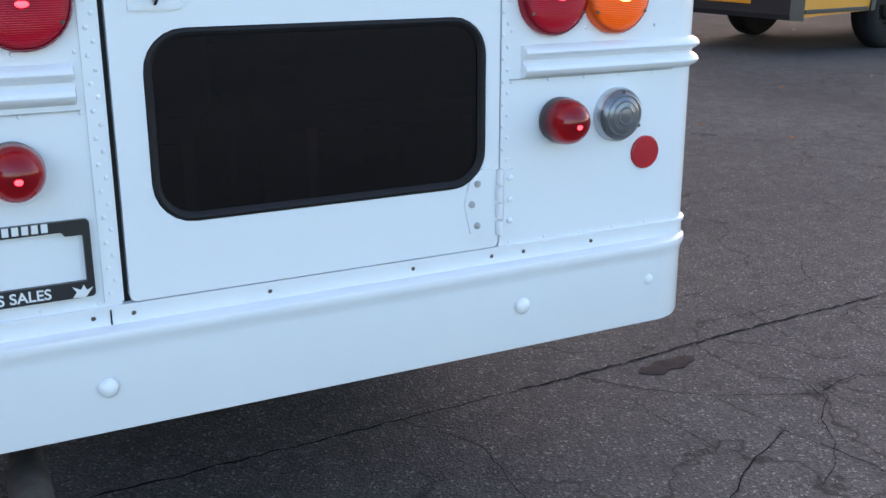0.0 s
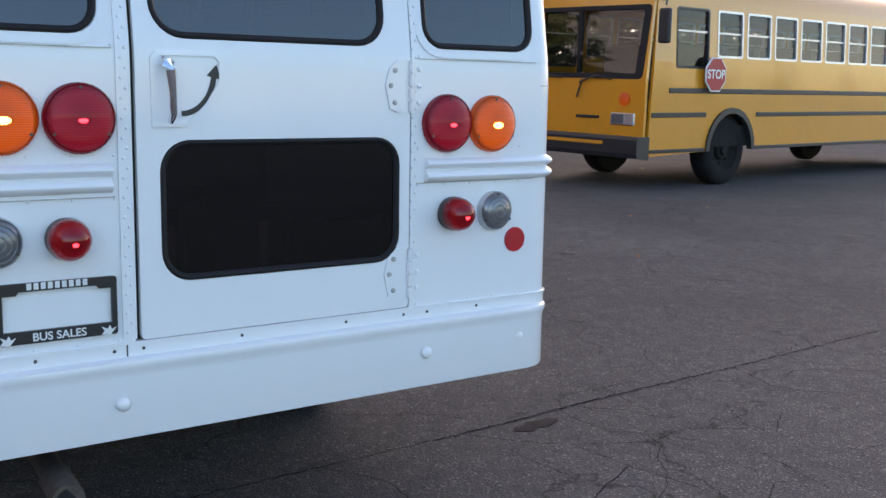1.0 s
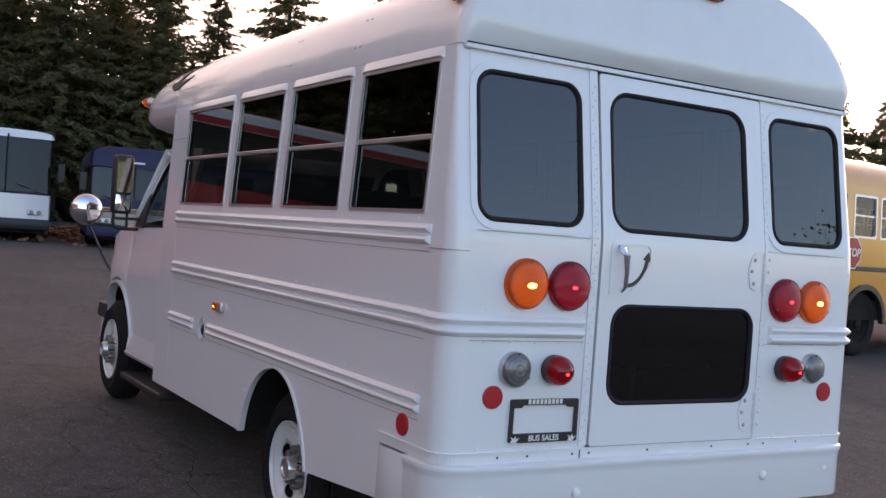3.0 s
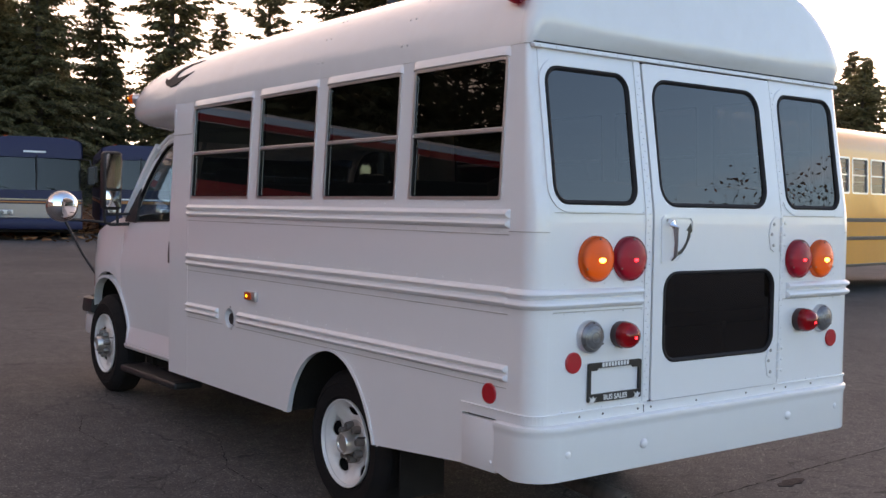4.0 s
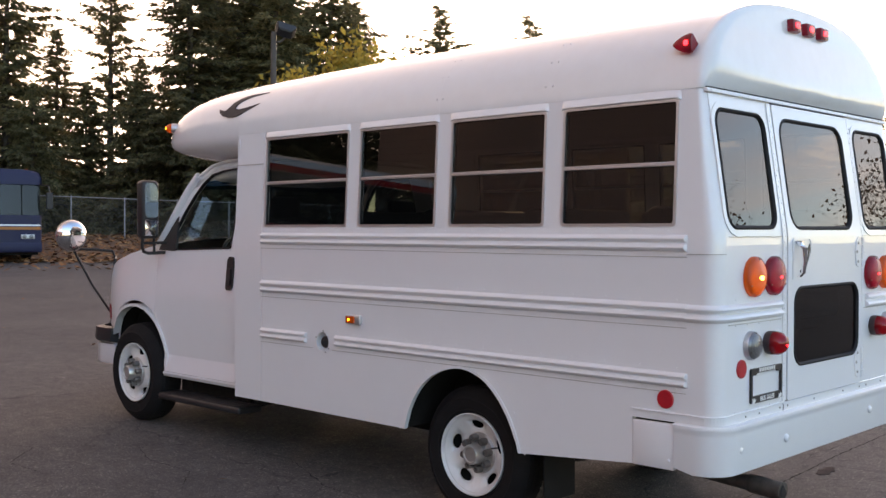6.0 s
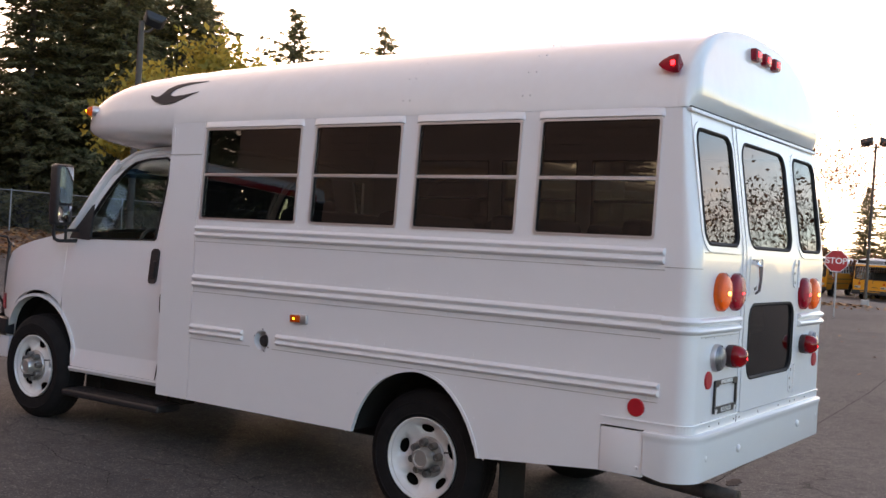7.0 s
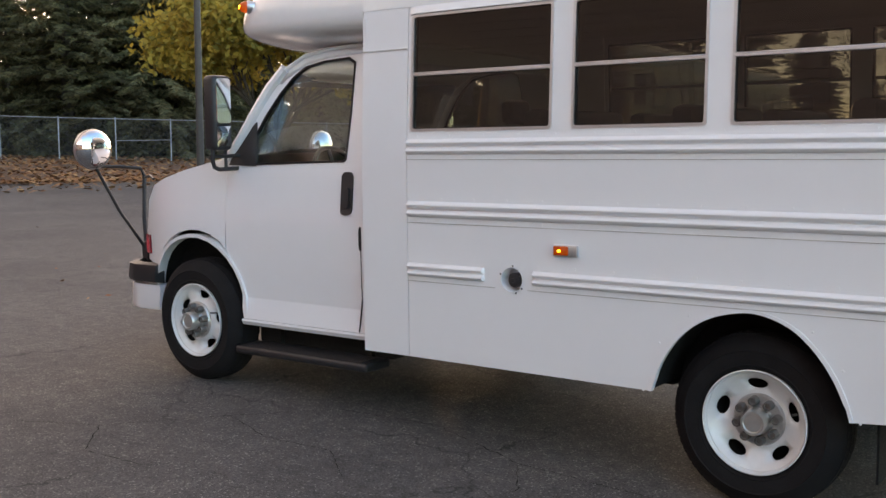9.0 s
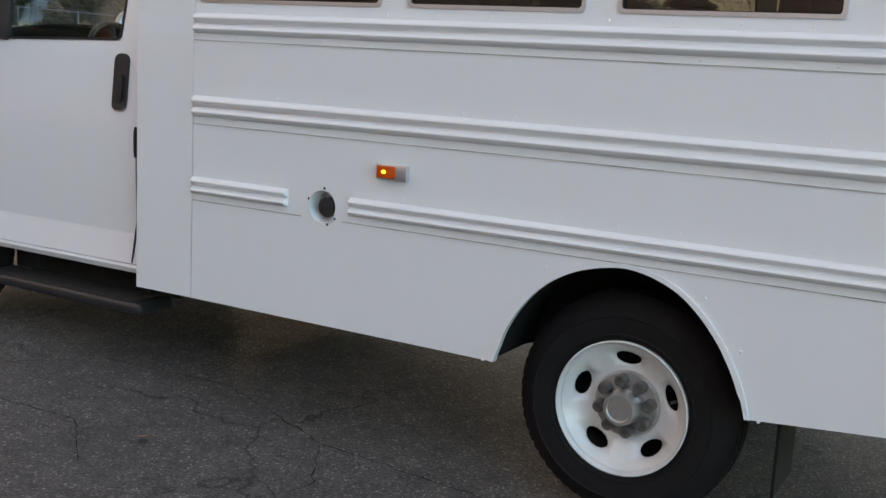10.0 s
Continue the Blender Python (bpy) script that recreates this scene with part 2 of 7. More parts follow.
INK = plain("black_ink", (0.02, 0.02, 0.022), 0.35, 0, 0.1)
LETTER = plain("white_ink", (0.75, 0.75, 0.74), 0.5, 0, 0.05)
STOPRED = plain("sign_red", (0.45, 0.02, 0.025), 0.4, 0, 0.12)
GLASS = pane_mat("tinted_glass", (0.120, 0.124, 0.112), 0.0, 1.50)
DARKGLASS = pane_mat("dark_rear_glass", (0.08, 0.075, 0.06), 0.0, 1.66)
LOWGLASS = pane_mat("lower_rear_glass", (0.07, 0.035, 0.04), 0.0, 1.48)
CABGLASS = pane_mat("cab_glass", (0.62, 0.70, 0.72), 0.0, 1.34)
BUSGLASS = pane_mat("school_bus_glass", (0.50, 0.52, 0.52), 0.0, 1.40)
COACHGLASS = pane_mat("coach_glass", (0.16, 0.18, 0.18), 0.0, 1.36)
REDLENS = lens_mat("red_lens", (0.17, 0.003, 0.012), lit=0.02)
BEEHIVE = lens_mat("beehive_red", (0.14, 0.003, 0.006), 0.12, 0.022, flutes=1.5)
DARKRED = plain("lamp_body", (0.045, 0.018, 0.018), 0.4, 0.2, 0.3, 20)
AMBERLENS = lens_mat("amber_lens", (0.44, 0.062, 0.005), lit=0.022)
CLEARLENS = plain("clear_lens", (0.21, 0.21, 0.22), 0.28, 0.6, 0.25, 40)
REFLECTOR = plain("red_reflector", (0.5, 0.015, 0.025), 0.3, 0, 0.1, 30)
REDGLOW = glow("red_bulb", (1.0, 0.016, 0.024), 1.8)
AMBERGLOW = glow("amber_bulb", (1.0, 0.3, 0.02), 2.5)
AMBERHOT = glow("amber_filament", (1.0, 0.42, 0.05), 3.0)
ASPHALT = asphalt_mat()
BARK = plain("bark", (0.07, 0.055, 0.042), 0.9, 0, 0.35, 8, 0.6)
GALV = plain("galvanised", (0.34, 0.34, 0.35), 0.5, 0.7, 0.12, 12)
NEEDLE = leaf_mat("conifer_needles", (0.085, 0.084, 0.045), (0.15, 0.14, 0.072), (0.22, 0.19, 0.095), 0.42)
GOLD = leaf_mat("autumn_leaves", (0.32, 0.23, 0.05), (0.46, 0.34, 0.07), (0.22, 0.21, 0.06), 0.45)
BROWNLEAF = leaf_mat("fallen_leaves", (0.18, 0.07, 0.03), (0.32, 0.14, 0.055), (0.42, 0.25, 0.12))
REDLEAF = leaf_mat("sparse_leaves", (0.12, 0.05, 0.03), (0.2, 0.07, 0.04), (0.1, 0.09, 0.04))


# ---- mesh helpers ----
def finish(name, bm, mat, smooth=False):
    me = bpy.data.meshes.new(name)
    bm.normal_update()
    bm.to_mesh(me)
    bm.free()
    for m in (mat if isinstance(mat, (list, tuple)) else [mat]):
        me.materials.append(m)
    if smooth:
        me.polygons.foreach_set("use_smooth", [True] * len(me.polygons))
        if smooth != "all":
            me.set_sharp_from_angle(angle=radians(38))
    return new(name, me)


def part(name, bm, mat, parent, label="", smooth=True):
    ob = finish(name, bm, mat, smooth)
    ob.parent = parent
    if label:
        tagged(ob, label)
    return ob


def thing(name, label, category, m=None, group="", kind=""):
    e = new(name)
    if m is not None:
        e.matrix_world = m
    return tagged(e, label, category, group, kind)


def box(bm, lo, hi, bev=0.0, seg=2):
    vs = [bm.verts.new((x, y, z)) for x in (lo[0], hi[0]) for y in (lo[1], hi[1]) for z in (lo[2], hi[2])]
    q = ((0, 1, 3, 2), (4, 6, 7, 5), (0, 4, 5, 1), (2, 3, 7, 6), (0, 2, 6, 4), (1, 5, 7, 3))
    fs = [bm.faces.new([vs[i] for i in f]) for f in q]
    if bev:
        es = list({e for f in fs for e in f.edges})
        bmesh.ops.bevel(bm, geom=es, offset=bev, segments=seg, profile=0.5, affect="EDGES")
    return bm


def B():
    return bmesh.new()


def lathe(bm, prof, m, n=24, close=False):
    """Turn (radius, height) round the local z of m."""
    rings = []
    for r, h in prof:
        if r < 1e-6:
            rings.append([bm.verts.new(m @ Vector((0, 0, h)))])
        else:
            rings.append([bm.verts.new(m @ Vector((r * math.cos(2 * math.pi * i / n), r * math.sin(2 * math.pi * i / n), h))) for i in range(n)])
    pairs = list(zip(rings, rings[1:])) + ([(rings[-1], rings[0])] if close else [])
    for a, b in pairs:
        for i in range(n):
            j = (i + 1) % n
            if len(a) == 1 and len(b) == 1:
                continue
            if len(a) == 1:
                bm.faces.new((a[0], b[j], b[i]))
            elif len(b) == 1:
                bm.faces.new((a[i], a[j], b[0]))
            else:
                bm.faces.new((a[i], a[j], b[j], b[i]))
    return bm


def loft(bm, rings, closed=True, cap=True):
    rs = [[bm.verts.new(p) for p in r] for r in rings]
    n = len(rs[0])
    for a, b in zip(rs, rs[1:]):
        for i in range(n if closed else n - 1):
            j = (i + 1) % n
            bm.faces.new((a[i], a[j], b[j], b[i]))
    if cap and closed:
        bm.faces.new(rs[0][::-1])
        bm.faces.new(rs[-1])
    return bm


def tube(bm, pts, r, n=8):
    pts = [Vector(p) for p in pts]
    rings = []
    up = Vector((0.13, 0.31, 0.94))
    for i, p in enumerate(pts):
        d = (pts[min(i + 1, len(pts) - 1)] - pts[max(i - 1, 0)]).normalized()
        u = d.cross(up).normalized()
        v = d.cross(u)
        rad = r[i] if isinstance(r, (list, tuple)) else r
        rings.append([p + rad * (math.cos(2 * math.pi * k / n) * u + math.sin(2 * math.pi * k / n) * v) for k in range(n)])
    return loft(bm, rings)


def rr(u0, u1, v0, v1, r, n=5):
    """Rounded rectangle, counter-clockwise."""
    pts = []
    for cu, cv, a0 in ((u1 - r, v0 + r, -90), (u1 - r, v1 - r, 0), (u0 + r, v1 - r, 90), (u0 + r, v0 + r, 180)):
        pts += [(cu + r * math.cos(radians(a0 + 90 * i / n)), cv + r * math.sin(radians(a0 + 90 * i / n))) for i in range(n + 1)]
    return pts


def ring_pts(cu, cv, r, n=24):
    return [(cu + r * math.cos(2 * math.pi * i / n), cv + r * math.sin(2 * math.pi * i / n)) for i in range(n)]


def inside(p, poly):
    hit = False
    for (x1, y1), (x2, y2) in zip(poly, poly[1:] + poly[:1]):
        if (y1 > p[1]) != (y2 > p[1]) and p[0] < (x2 - x1) * (p[1] - y1) / (y2 - y1) + x1:
            hit = not hit
    return hit


def sheet(bm, outer, holes, f, back, extra=()):
    """A plate with holes in it: f maps (u, v) to the front face, back(u, v) to the rear one."""
    from mathutils.geometry import delaunay_2d_cdt
    pts, edges = [], []
    for loop in [outer, *holes]:
        k = len(pts)
        pts += [Vector(p) for p in loop]
        edges += [(k + i, k + (i + 1) % len(loop)) for i in range(len(loop))]
    for line in extra:
        k = len(pts)
        pts += [Vector(p) for p in line]
        edges += [(k + i, k + i + 1) for i in range(len(line) - 1)]
    vs, _, fs, *_ = delaunay_2d_cdt(pts, edges, [], 0, 1e-6)
    keep = []
    for t in fs:
        c = sum((vs[i] for i in t), Vector((0, 0))) / 3
        if inside(c, outer) and not any(inside(c, h) for h in holes):
            keep.append(t)
    used = sorted({i for t in keep for i in t})
    A = {i: bm.verts.new(f(*vs[i])) for i in used}
    Z = {i: bm.verts.new(back(*vs[i])) for i in used}
    count = {}
    for t in keep:
        bm.faces.new([A[i] for i in t])
        bm.faces.new([Z[i] for i in reversed(t)])
        for a, b in zip(t, list(t[1:]) + [t[0]]):
            count[(a, b)] = 1
    for a, b in count:
        if (b, a) not in count:
            bm.faces.new((A[b], A[a], Z[a], Z[b]))
    bmesh.ops.recalc_face_normals(bm, faces=bm.faces)
    return bm


def ring(bm, outer, inner, f, back):
    return sheet(bm, outer, [inner], f, back)


AXIS = {"x": Matrix(((0, 0, 1, 0), (1, 0, 0, 0), (0, 1, 0, 0), (0, 0, 0, 1))), "-x": Matrix(((0, 0, -1, 0), (-1, 0, 0, 0), (0, 1, 0, 0), (0, 0, 0, 1))),
        "-y": Matrix(((1, 0, 0, 0), (0, 0, -1, 0), (0, 1, 0, 0), (0, 0, 0, 1))), "y": Matrix(((-1, 0, 0, 0), (0, 0, 1, 0), (0, 1, 0, 0), (0, 0, 0, 1))), "z": Matrix.Identity(4)}


def at(p, axis="z"):
    return Matrix.Translation(p) @ AXIS[axis]


def smoothstep(a, b, x):
    t = max(0.0, min(1.0, (x - a) / (b - a)))
    return t * t * (3 - 2 * t)


def ground_z(x, y):
    """The lot: a slight rise past the rear axle, a long fall to the right."""
    return 0.075 * smoothstep(0.8, 6.0, y) - 0.02 * max(0.0, x - 14.0) * smoothstep(14, 24, x)

# ---- ground ----
def build_ground():
    xs = [-900, -300, -120, -60, -30, -15] + [-10 + i * 1.0 for i in range(36)] + [30, 36, 44, 54, 66, 80, 100, 130, 200, 400, 900]
    ys = [-900, -300, -120, -60, -30, -15] + [-8 + i * 0.8 for i in range(30)] + [20, 25, 30, 36, 44, 54, 70, 100, 150, 300, 900]
    bm = B()
    g = [[bm.verts.new((x, y, ground_z(min(x, 130), y))) for x in xs] for y in ys]
    for a, b in zip(g, g[1:]):
        for i in range(len(xs) - 1):
            bm.faces.new((a[i], a[i + 1], b[i + 1], b[i]))
    ob = finish("ground", bm, ASPHALT, "all")
    tagged(ob, "worn grey asphalt lot with fine cracks", "ground", kind="structure")
    return ob


ground = build_ground()

# ---- white bus ----
W = 2.13
RAKE = 0.9
bus = thing("shuttle_bus", "white short shuttle bus with tinted windows standing on asphalt", "bus", pose(0, 0, 0, -RAKE, 0, 0))


def lean(z):
    return 0.035 * max(0.0, z - 1.5) / 0.7


def side_maps(y0, sgn, t=0.03, proud=0.0):
    """Maps of (y, z) on to the left (sgn 1) or right (sgn -1) side of the body."""
    cx = 0.0 if sgn > 0 else W
    return (lambda u, v: Vector((cx + sgn * (lean(v) - proud), u, v)), lambda u, v: Vector((cx + sgn * (lean(v) + t), u, v)))


def rear_maps(proud=0.0, t=0.03):
    return (lambda u, v: Vector((u, -proud, v)), lambda u, v: Vector((u, t, v)))


WIN_Y = [(0.215, 0.848), (0.959, 1.598), (1.707, 2.330), (2.439, 3.236)]
WIN_Z = (1.630, 2.190)
ARCH = [(1.092, 0.48), (1.117, 0.562), (1.158, 0.647), (1.209, 0.722), (1.27, 0.787), (1.337, 0.837), (1.418, 0.87), (1.5, 0.884), (1.581, 0.876), (1.673, 0.85), (1.754, 0.807), (1.821, 0.75), (1.877, 0.677), (1.918, 0.597), (1.946, 0.494)]
ARCH = [tuple(0.5 * (2 * p1[i] + (p2[i] - p0[i]) * t + (2 * p0[i] - 5 * p1[i] + 4 * p2[i] - p3[i]) * t * t + (3 * p1[i] - p0[i] - 3 * p2[i] + p3[i]) * t ** 3) for i in (0, 1)) for p0, p1, p2, p3 in zip([ARCH[0]] + ARCH, ARCH, ARCH[1:], ARCH[2:] + [ARCH[-1]]) for t in (0.0, 0.34, 0.67)] + [ARCH[-1]]
FUEL = (2.645, 0.928)


def build_side(sgn, tag):
    f, b = side_maps(0, sgn)
    outer = [(0.15, 0.752), (0.428, 0.752), (0.428, 0.535)] + ARCH + [(3.262, 0.497), (3.262, 1.5), (3.262, 2.235), (0.15, 2.235), (0.15, 1.5)]
    holes = [rr(a, c, WIN_Z[0], WIN_Z[1], 0.012, 2) for a, c in WIN_Y]
    if sgn > 0:
        holes.append(ring_pts(*FUEL, 0.058, 20))
    part("side_panel", sheet(B(), outer, holes, f, b, [[(0.151, 1.5), (3.261, 1.5)]]), WHITE, bus, "white riveted " + tag + " side panel", False)
    part("front_pillar_panel", sheet(B(), [(3.266, 0.497), (3.558, 0.496), (3.558, 1.5), (3.558, 2.235), (3.266, 2.235), (3.266, 1.5)], [], f, b, [[(3.267, 1.5), (3.564, 1.5)]]), WHITE, bus, "", False)
    # arch lip
    inner = [(1.515 + (y - 1.515) * 0.965, z - 0.014 * (z > 0.55)) for y, z in ARCH]
    f3, b3 = side_maps(0, sgn, 0.02, 0.007)
    part("wheel_arch_lip", sheet(B(), ARCH + inner[::-1], [], f3, b3), WHITE, bus, "", False)
    # side windows
    for a, c in WIN_Y:
        z0, z1 = WIN_Z
        fo, bo = side_maps(0, sgn, 0.002, 0.005)
        frame_ob = part("window_frame", ring(B(), rr(a - 0.004, c + 0.004, z0 - 0.004, z1 + 0.004, 0.014, 2), rr(a + 0.009, c - 0.009, z0 + 0.008, z1 - 0.008, 0.010, 2), fo, bo), ALU, bus, "aluminium window frame", False)
        zm = 1.905
        bm = B()
        x0 = -0.003 if sgn > 0 else W - 0.013
        box(bm, (x0, a + 0.006, zm - 0.010), (x0 + 0.016, c - 0.006, zm + 0.010), 0.003, 1)
        for v in bm.verts:
            v.co.x += sgn * lean(v.co.z)
        part("sash_bar", bm, ALU, frame_ob, "thin aluminium sash bar")
        for zz0, zz1, dep in ((zm, z1 - 0.004, 0.004), (z0 + 0.004, zm, 0.010)):
            bm = B()
            cx = 0 if sgn > 0 else W
            q = [bm.verts.new((cx + sgn * (lean(z) + dep), y, z)) for y, z in ((a + 0.004, zz0), (c - 0.004, zz0), (c - 0.004, zz1), (a + 0.004, zz1))]
            bm.faces.new(q)
            o = part("pane", bm, GLASS, frame_ob, "dark tinted glass pane", False)
            o.visible_shadow = False
        fg, bg_ = side_maps(0, sgn, 0.028, -0.0025)
        part("gasket", ring(B(), rr(a + 0.001, c - 0.001, z0 + 0.001, z1 - 0.001, 0.011, 2), rr(a + 0.012, c - 0.012, z0 + 0.011, z1 - 0.011, 0.010, 2), fg, bg_), SEAL, frame_ob, "black window gasket", False)
        # drip moulding above the window: a shallow lip
        bm = B()
        rings = []
        for y, k in ((a - 0.018, 0.0), (a - 0.006, 0.8), (a + 0.02, 1.0), (c - 0.02, 1.0), (c + 0.006, 0.8), (c + 0.018, 0.0)):
            cx = 0 if sgn > 0 else W
            base = [(0.004, 2.192), (0.016 * k + 0.002, 2.199), (0.014 * k + 0.002, 2.210), (0.008 * k + 0.002, 2.226), (0.003, 2.242)]
            rings.append([Vector((cx + sgn * (lean(z) + 0.004 - d), y, z - 0.012 * (1 - k))) for d, z in base])
        loft(bm, rings)
        bmesh.ops.recalc_face_normals(bm, faces=bm.faces)
        part("drip_moulding", bm, WHITE, bus)
    # rub rails, two round ridges each
    rails = [(1.512, 1.588, [(0.15, 3.262)]), (0.908, 0.975, [(0.145, 2.53), (2.80, 3.262)] if sgn > 0 else [(0.145, 3.262)])]
    rails.append((1.203, 1.283, [(0.14, 3.262)]))
    for z0, z1, spans in rails:
        for y0, y1 in spans:
            bm = B()
            rings = []
            for y, k in ((y0, 0.15), (y0 + 0.006, 1), (y1 - 0.006, 1), (y1, 0.15)):
                rings.append([Vector(((0 if sgn > 0 else W) - sgn * (d * k - lean(z0 + h * (z1 - z0))), y, z0 + h * (z1 - z0))) for d, h in RAIL])
            loft(bm, rings, True, True)
            bmesh.ops.recalc_face_normals(bm, faces=bm.faces)
            part("rub_rail", bm, WHITE, bus, "white pressed rub rail")
    # rivets along the rails
    bm = B()
    cx = 0 if sgn > 0 else W
    for z, y0, y1 in ((1.500, 0.2, 3.24), (1.19, 0.2, 3.24), (1.297, 0.2, 3.24), (0.902, 0.2, 2.5), (0.996, 0.2, 2.5), (2.235, 0.2, 3.5), (1.604, 0.25, 3.2)):
        k = int((y1 - y0) / 0.19)
        for i in range(k + 1):
            dome(bm, Vector((cx + sgn * lean(z), y0 + (y1 - y0) * i / k, z)), 0.0045, 0.003, "-x" if sgn > 0 else "x", 6)
    for i in range(len(ARCH)):
        if i % 6 == 0:
            y, z = ARCH[i]
            dome(bm, Vector((cx, 1.515 + (y - 1.515) * 1.06, z + 0.03 * (z > 0.6))), 0.006, 0.004, "-x" if sgn > 0 else "x", 6)
    tagged(part("rivet_row", bm, WHITE, bus), kind="stuff")
    # seam strips: thin lips where skins lap
    for z, y0, y1 in ((1.178, 0.15, 3.262), (0.886, 0.15, 2.56), (0.886, 2.74, 3.262), (1.490, 0.15, 3.262)):
        bm = B()
        box(bm, (cx - 0.0025 if sgn > 0 else cx, y0, z - 0.004), (cx if sgn > 0 else cx + 0.0025, y1, z - 0.0008))
        part("skin_lap", bm, SEAM, bus, "grimy lap seam", False)
    bm = B()
    box(bm, (cx + 0.0225 if sgn > 0 else cx - 0.03, 3.27, 2.03), (cx + 0.03 if sgn > 0 else cx - 0.0225, 3.565, 2.035))
    part("skin_lap", bm, SEAM, bus, "grimy lap seam", False)


def dome(bm, p, r, h, axis, n=8):
    lathe(bm, [(r, 0), (r * 0.75, h * 0.7), (0, h)], at(p, axis), n)


RAIL = [(-0.004, 0.0), (0.004, 0.02)] + [(0.005 + 0.017 * math.sin(math.pi * i / 6) ** 0.8, 0.04 + 0.40 * i / 6) for i in range(1, 6)] + [(0.004, 0.46), (0.004, 0.54)] + [(0.005 + 0.017 * math.sin(math.pi * i / 6) ** 0.8, 0.56 + 0.40 * i / 6) for i in range(1, 6)] + [(0.004, 0.98), (-0.004, 1.0)]
for s_, t_ in ((1, "driver"), (-1, "kerb")):
    build_side(s_, t_)

# rear corners and rear skins
CR = 0.075


def corner_path(sgn, off=0.0):
    """Plan of a rear corner from the side (y 0.15) round to the rear face."""
    pts = [(-off, 0.15), (-off, 0.13), (-off, 0.085)]
    for i in range(9):
        a = radians(180 + 90 * i / 8)
        pts.append((CR + (CR + off) * math.cos(a), CR + (CR + off) * math.sin(a)))
    return [((x if sgn > 0 else W - x), y) for x, y in pts]


def build_corner(sgn):
    zs = [0.752, 1.0, 1.19, 1.47, 1.5, 1.6, 1.75, 2.0, 2.235]
    bm = B()
    rings = []
    for z in zs:
        o = corner_path(sgn)
        i = corner_path(sgn, -0.025)
        rings.append([Vector((x + sgn * lean(z), y, z)) for x, y in o] + [Vector((x + sgn * lean(z), y, z)) for x, y in i[::-1]])
    loft(bm, rings)
    bmesh.ops.recalc_face_normals(bm, faces=bm.faces)
    part("corner_panel", bm, WHITE, bus, "white rounded rear corner panel")
    # the middle rub rail runs round the corner on to the rear face
    bm = B()
    x_in = 0.596 if sgn > 0 else 1.585
    path = corner_path(sgn)
    rings = []
    z0, z1 = (1.200, 1.280) if sgn > 0 else (1.190, 1.268)
    stations = [(x, y) for x, y in path] + [(x_in + (-0.004 if sgn > 0 else 0.004), 0.0), (x_in, 0.0)]
    norms = [(-1, 0)] * 3 + [(math.cos(radians(180 + 90 * i / 8)), math.sin(radians(180 + 90 * i / 8))) for i in range(9)] + [(0, -1)] * 2
    for (x, y), (nx, ny) in zip(stations, norms):
        if sgn < 0:
            nx = -nx
        k = 0.15 if (x, y) == stations[-1] else 1.0
        rings.append([Vector((x + nx * d * k, y + ny * d * k, z0 + h * (z1 - z0))) for d, h in RAIL])
    loft(bm, rings)
    bmesh.ops.recalc_face_normals(bm, faces=bm.faces)
    part("rub_rail", bm, WHITE, bus, "white pressed rub rail")
    bm = B()
    for z in (0.84, 1.0, 1.5):
        a, b = corner_path(sgn, 0.0025), corner_path(sgn, 0.0)
        if z == 1.5:
            loft(bm, [[Vector((x + sgn * lean(z), y, z + h)) for x, y in a] + [Vector((x + sgn * lean(z), y, z + h)) for x, y in b[::-1]] for h in (0, 0.003)])
    part("skin_lap", bm, SEAM, bus, "grimy lap seam", False)


build_corner(1)
build_corner(-1)

R_WIN = [(0.088, 0.570), (1.575, 2.045)]
R_WZ = (1.610, 2.156)


def window_seal(x0, x1, z0, z1, r, parent, glass, tag):
    w = 0.019
    bm = B()
    prof = [(0.0, -0.004), (0.002, 0.008), (0.008, 0.011), (0.014, 0.008), (w, -0.002)]
    rings = []
    for ins, h in prof:
        rings.append([Vector((u, -h, v)) for u, v in rr(x0 + ins, x1 - ins, z0 + ins, z1 - ins, max(r - ins, 0.01), 6)])
    rs = [[bm.verts.new(p) for p in q] for q in rings]
    n = len(rs[0])
    for a, b in zip(rs, rs[1:]):
        for i in range(n):
            bm.faces.new((a[i], a[(i + 1) % n], b[(i + 1) % n], b[i]))
    bmesh.ops.recalc_face_normals(bm, faces=bm.faces)
    part("window_seal", bm, SEAL, parent, "black rubber window seal")
    bm = B()
    bm.faces.new([bm.verts.new((u, 0.004, v)) for u, v in rr(x0 + 0.008, x1 - 0.008, z0 + 0.008, z1 - 0.008, r, 6)])
    g = part("pane", bm, glass, parent, tag, False)
    g.visible_shadow = False
    # pressed flange round the opening
    bm = B()
    ring(bm, rr(x0 - 0.028, x1 + 0.028, z0 - 0.028, z1 + 0.028, r + 0.025, 6), rr(x0 - 0.001, x1 + 0.001, z0 - 0.001, z1 + 0.001, r, 6), lambda u, v: Vector((u, -0.005, v)), lambda u, v: Vector((u, 0.002, v)))
    part("window_flange", bm, WHITE, parent, "", False)


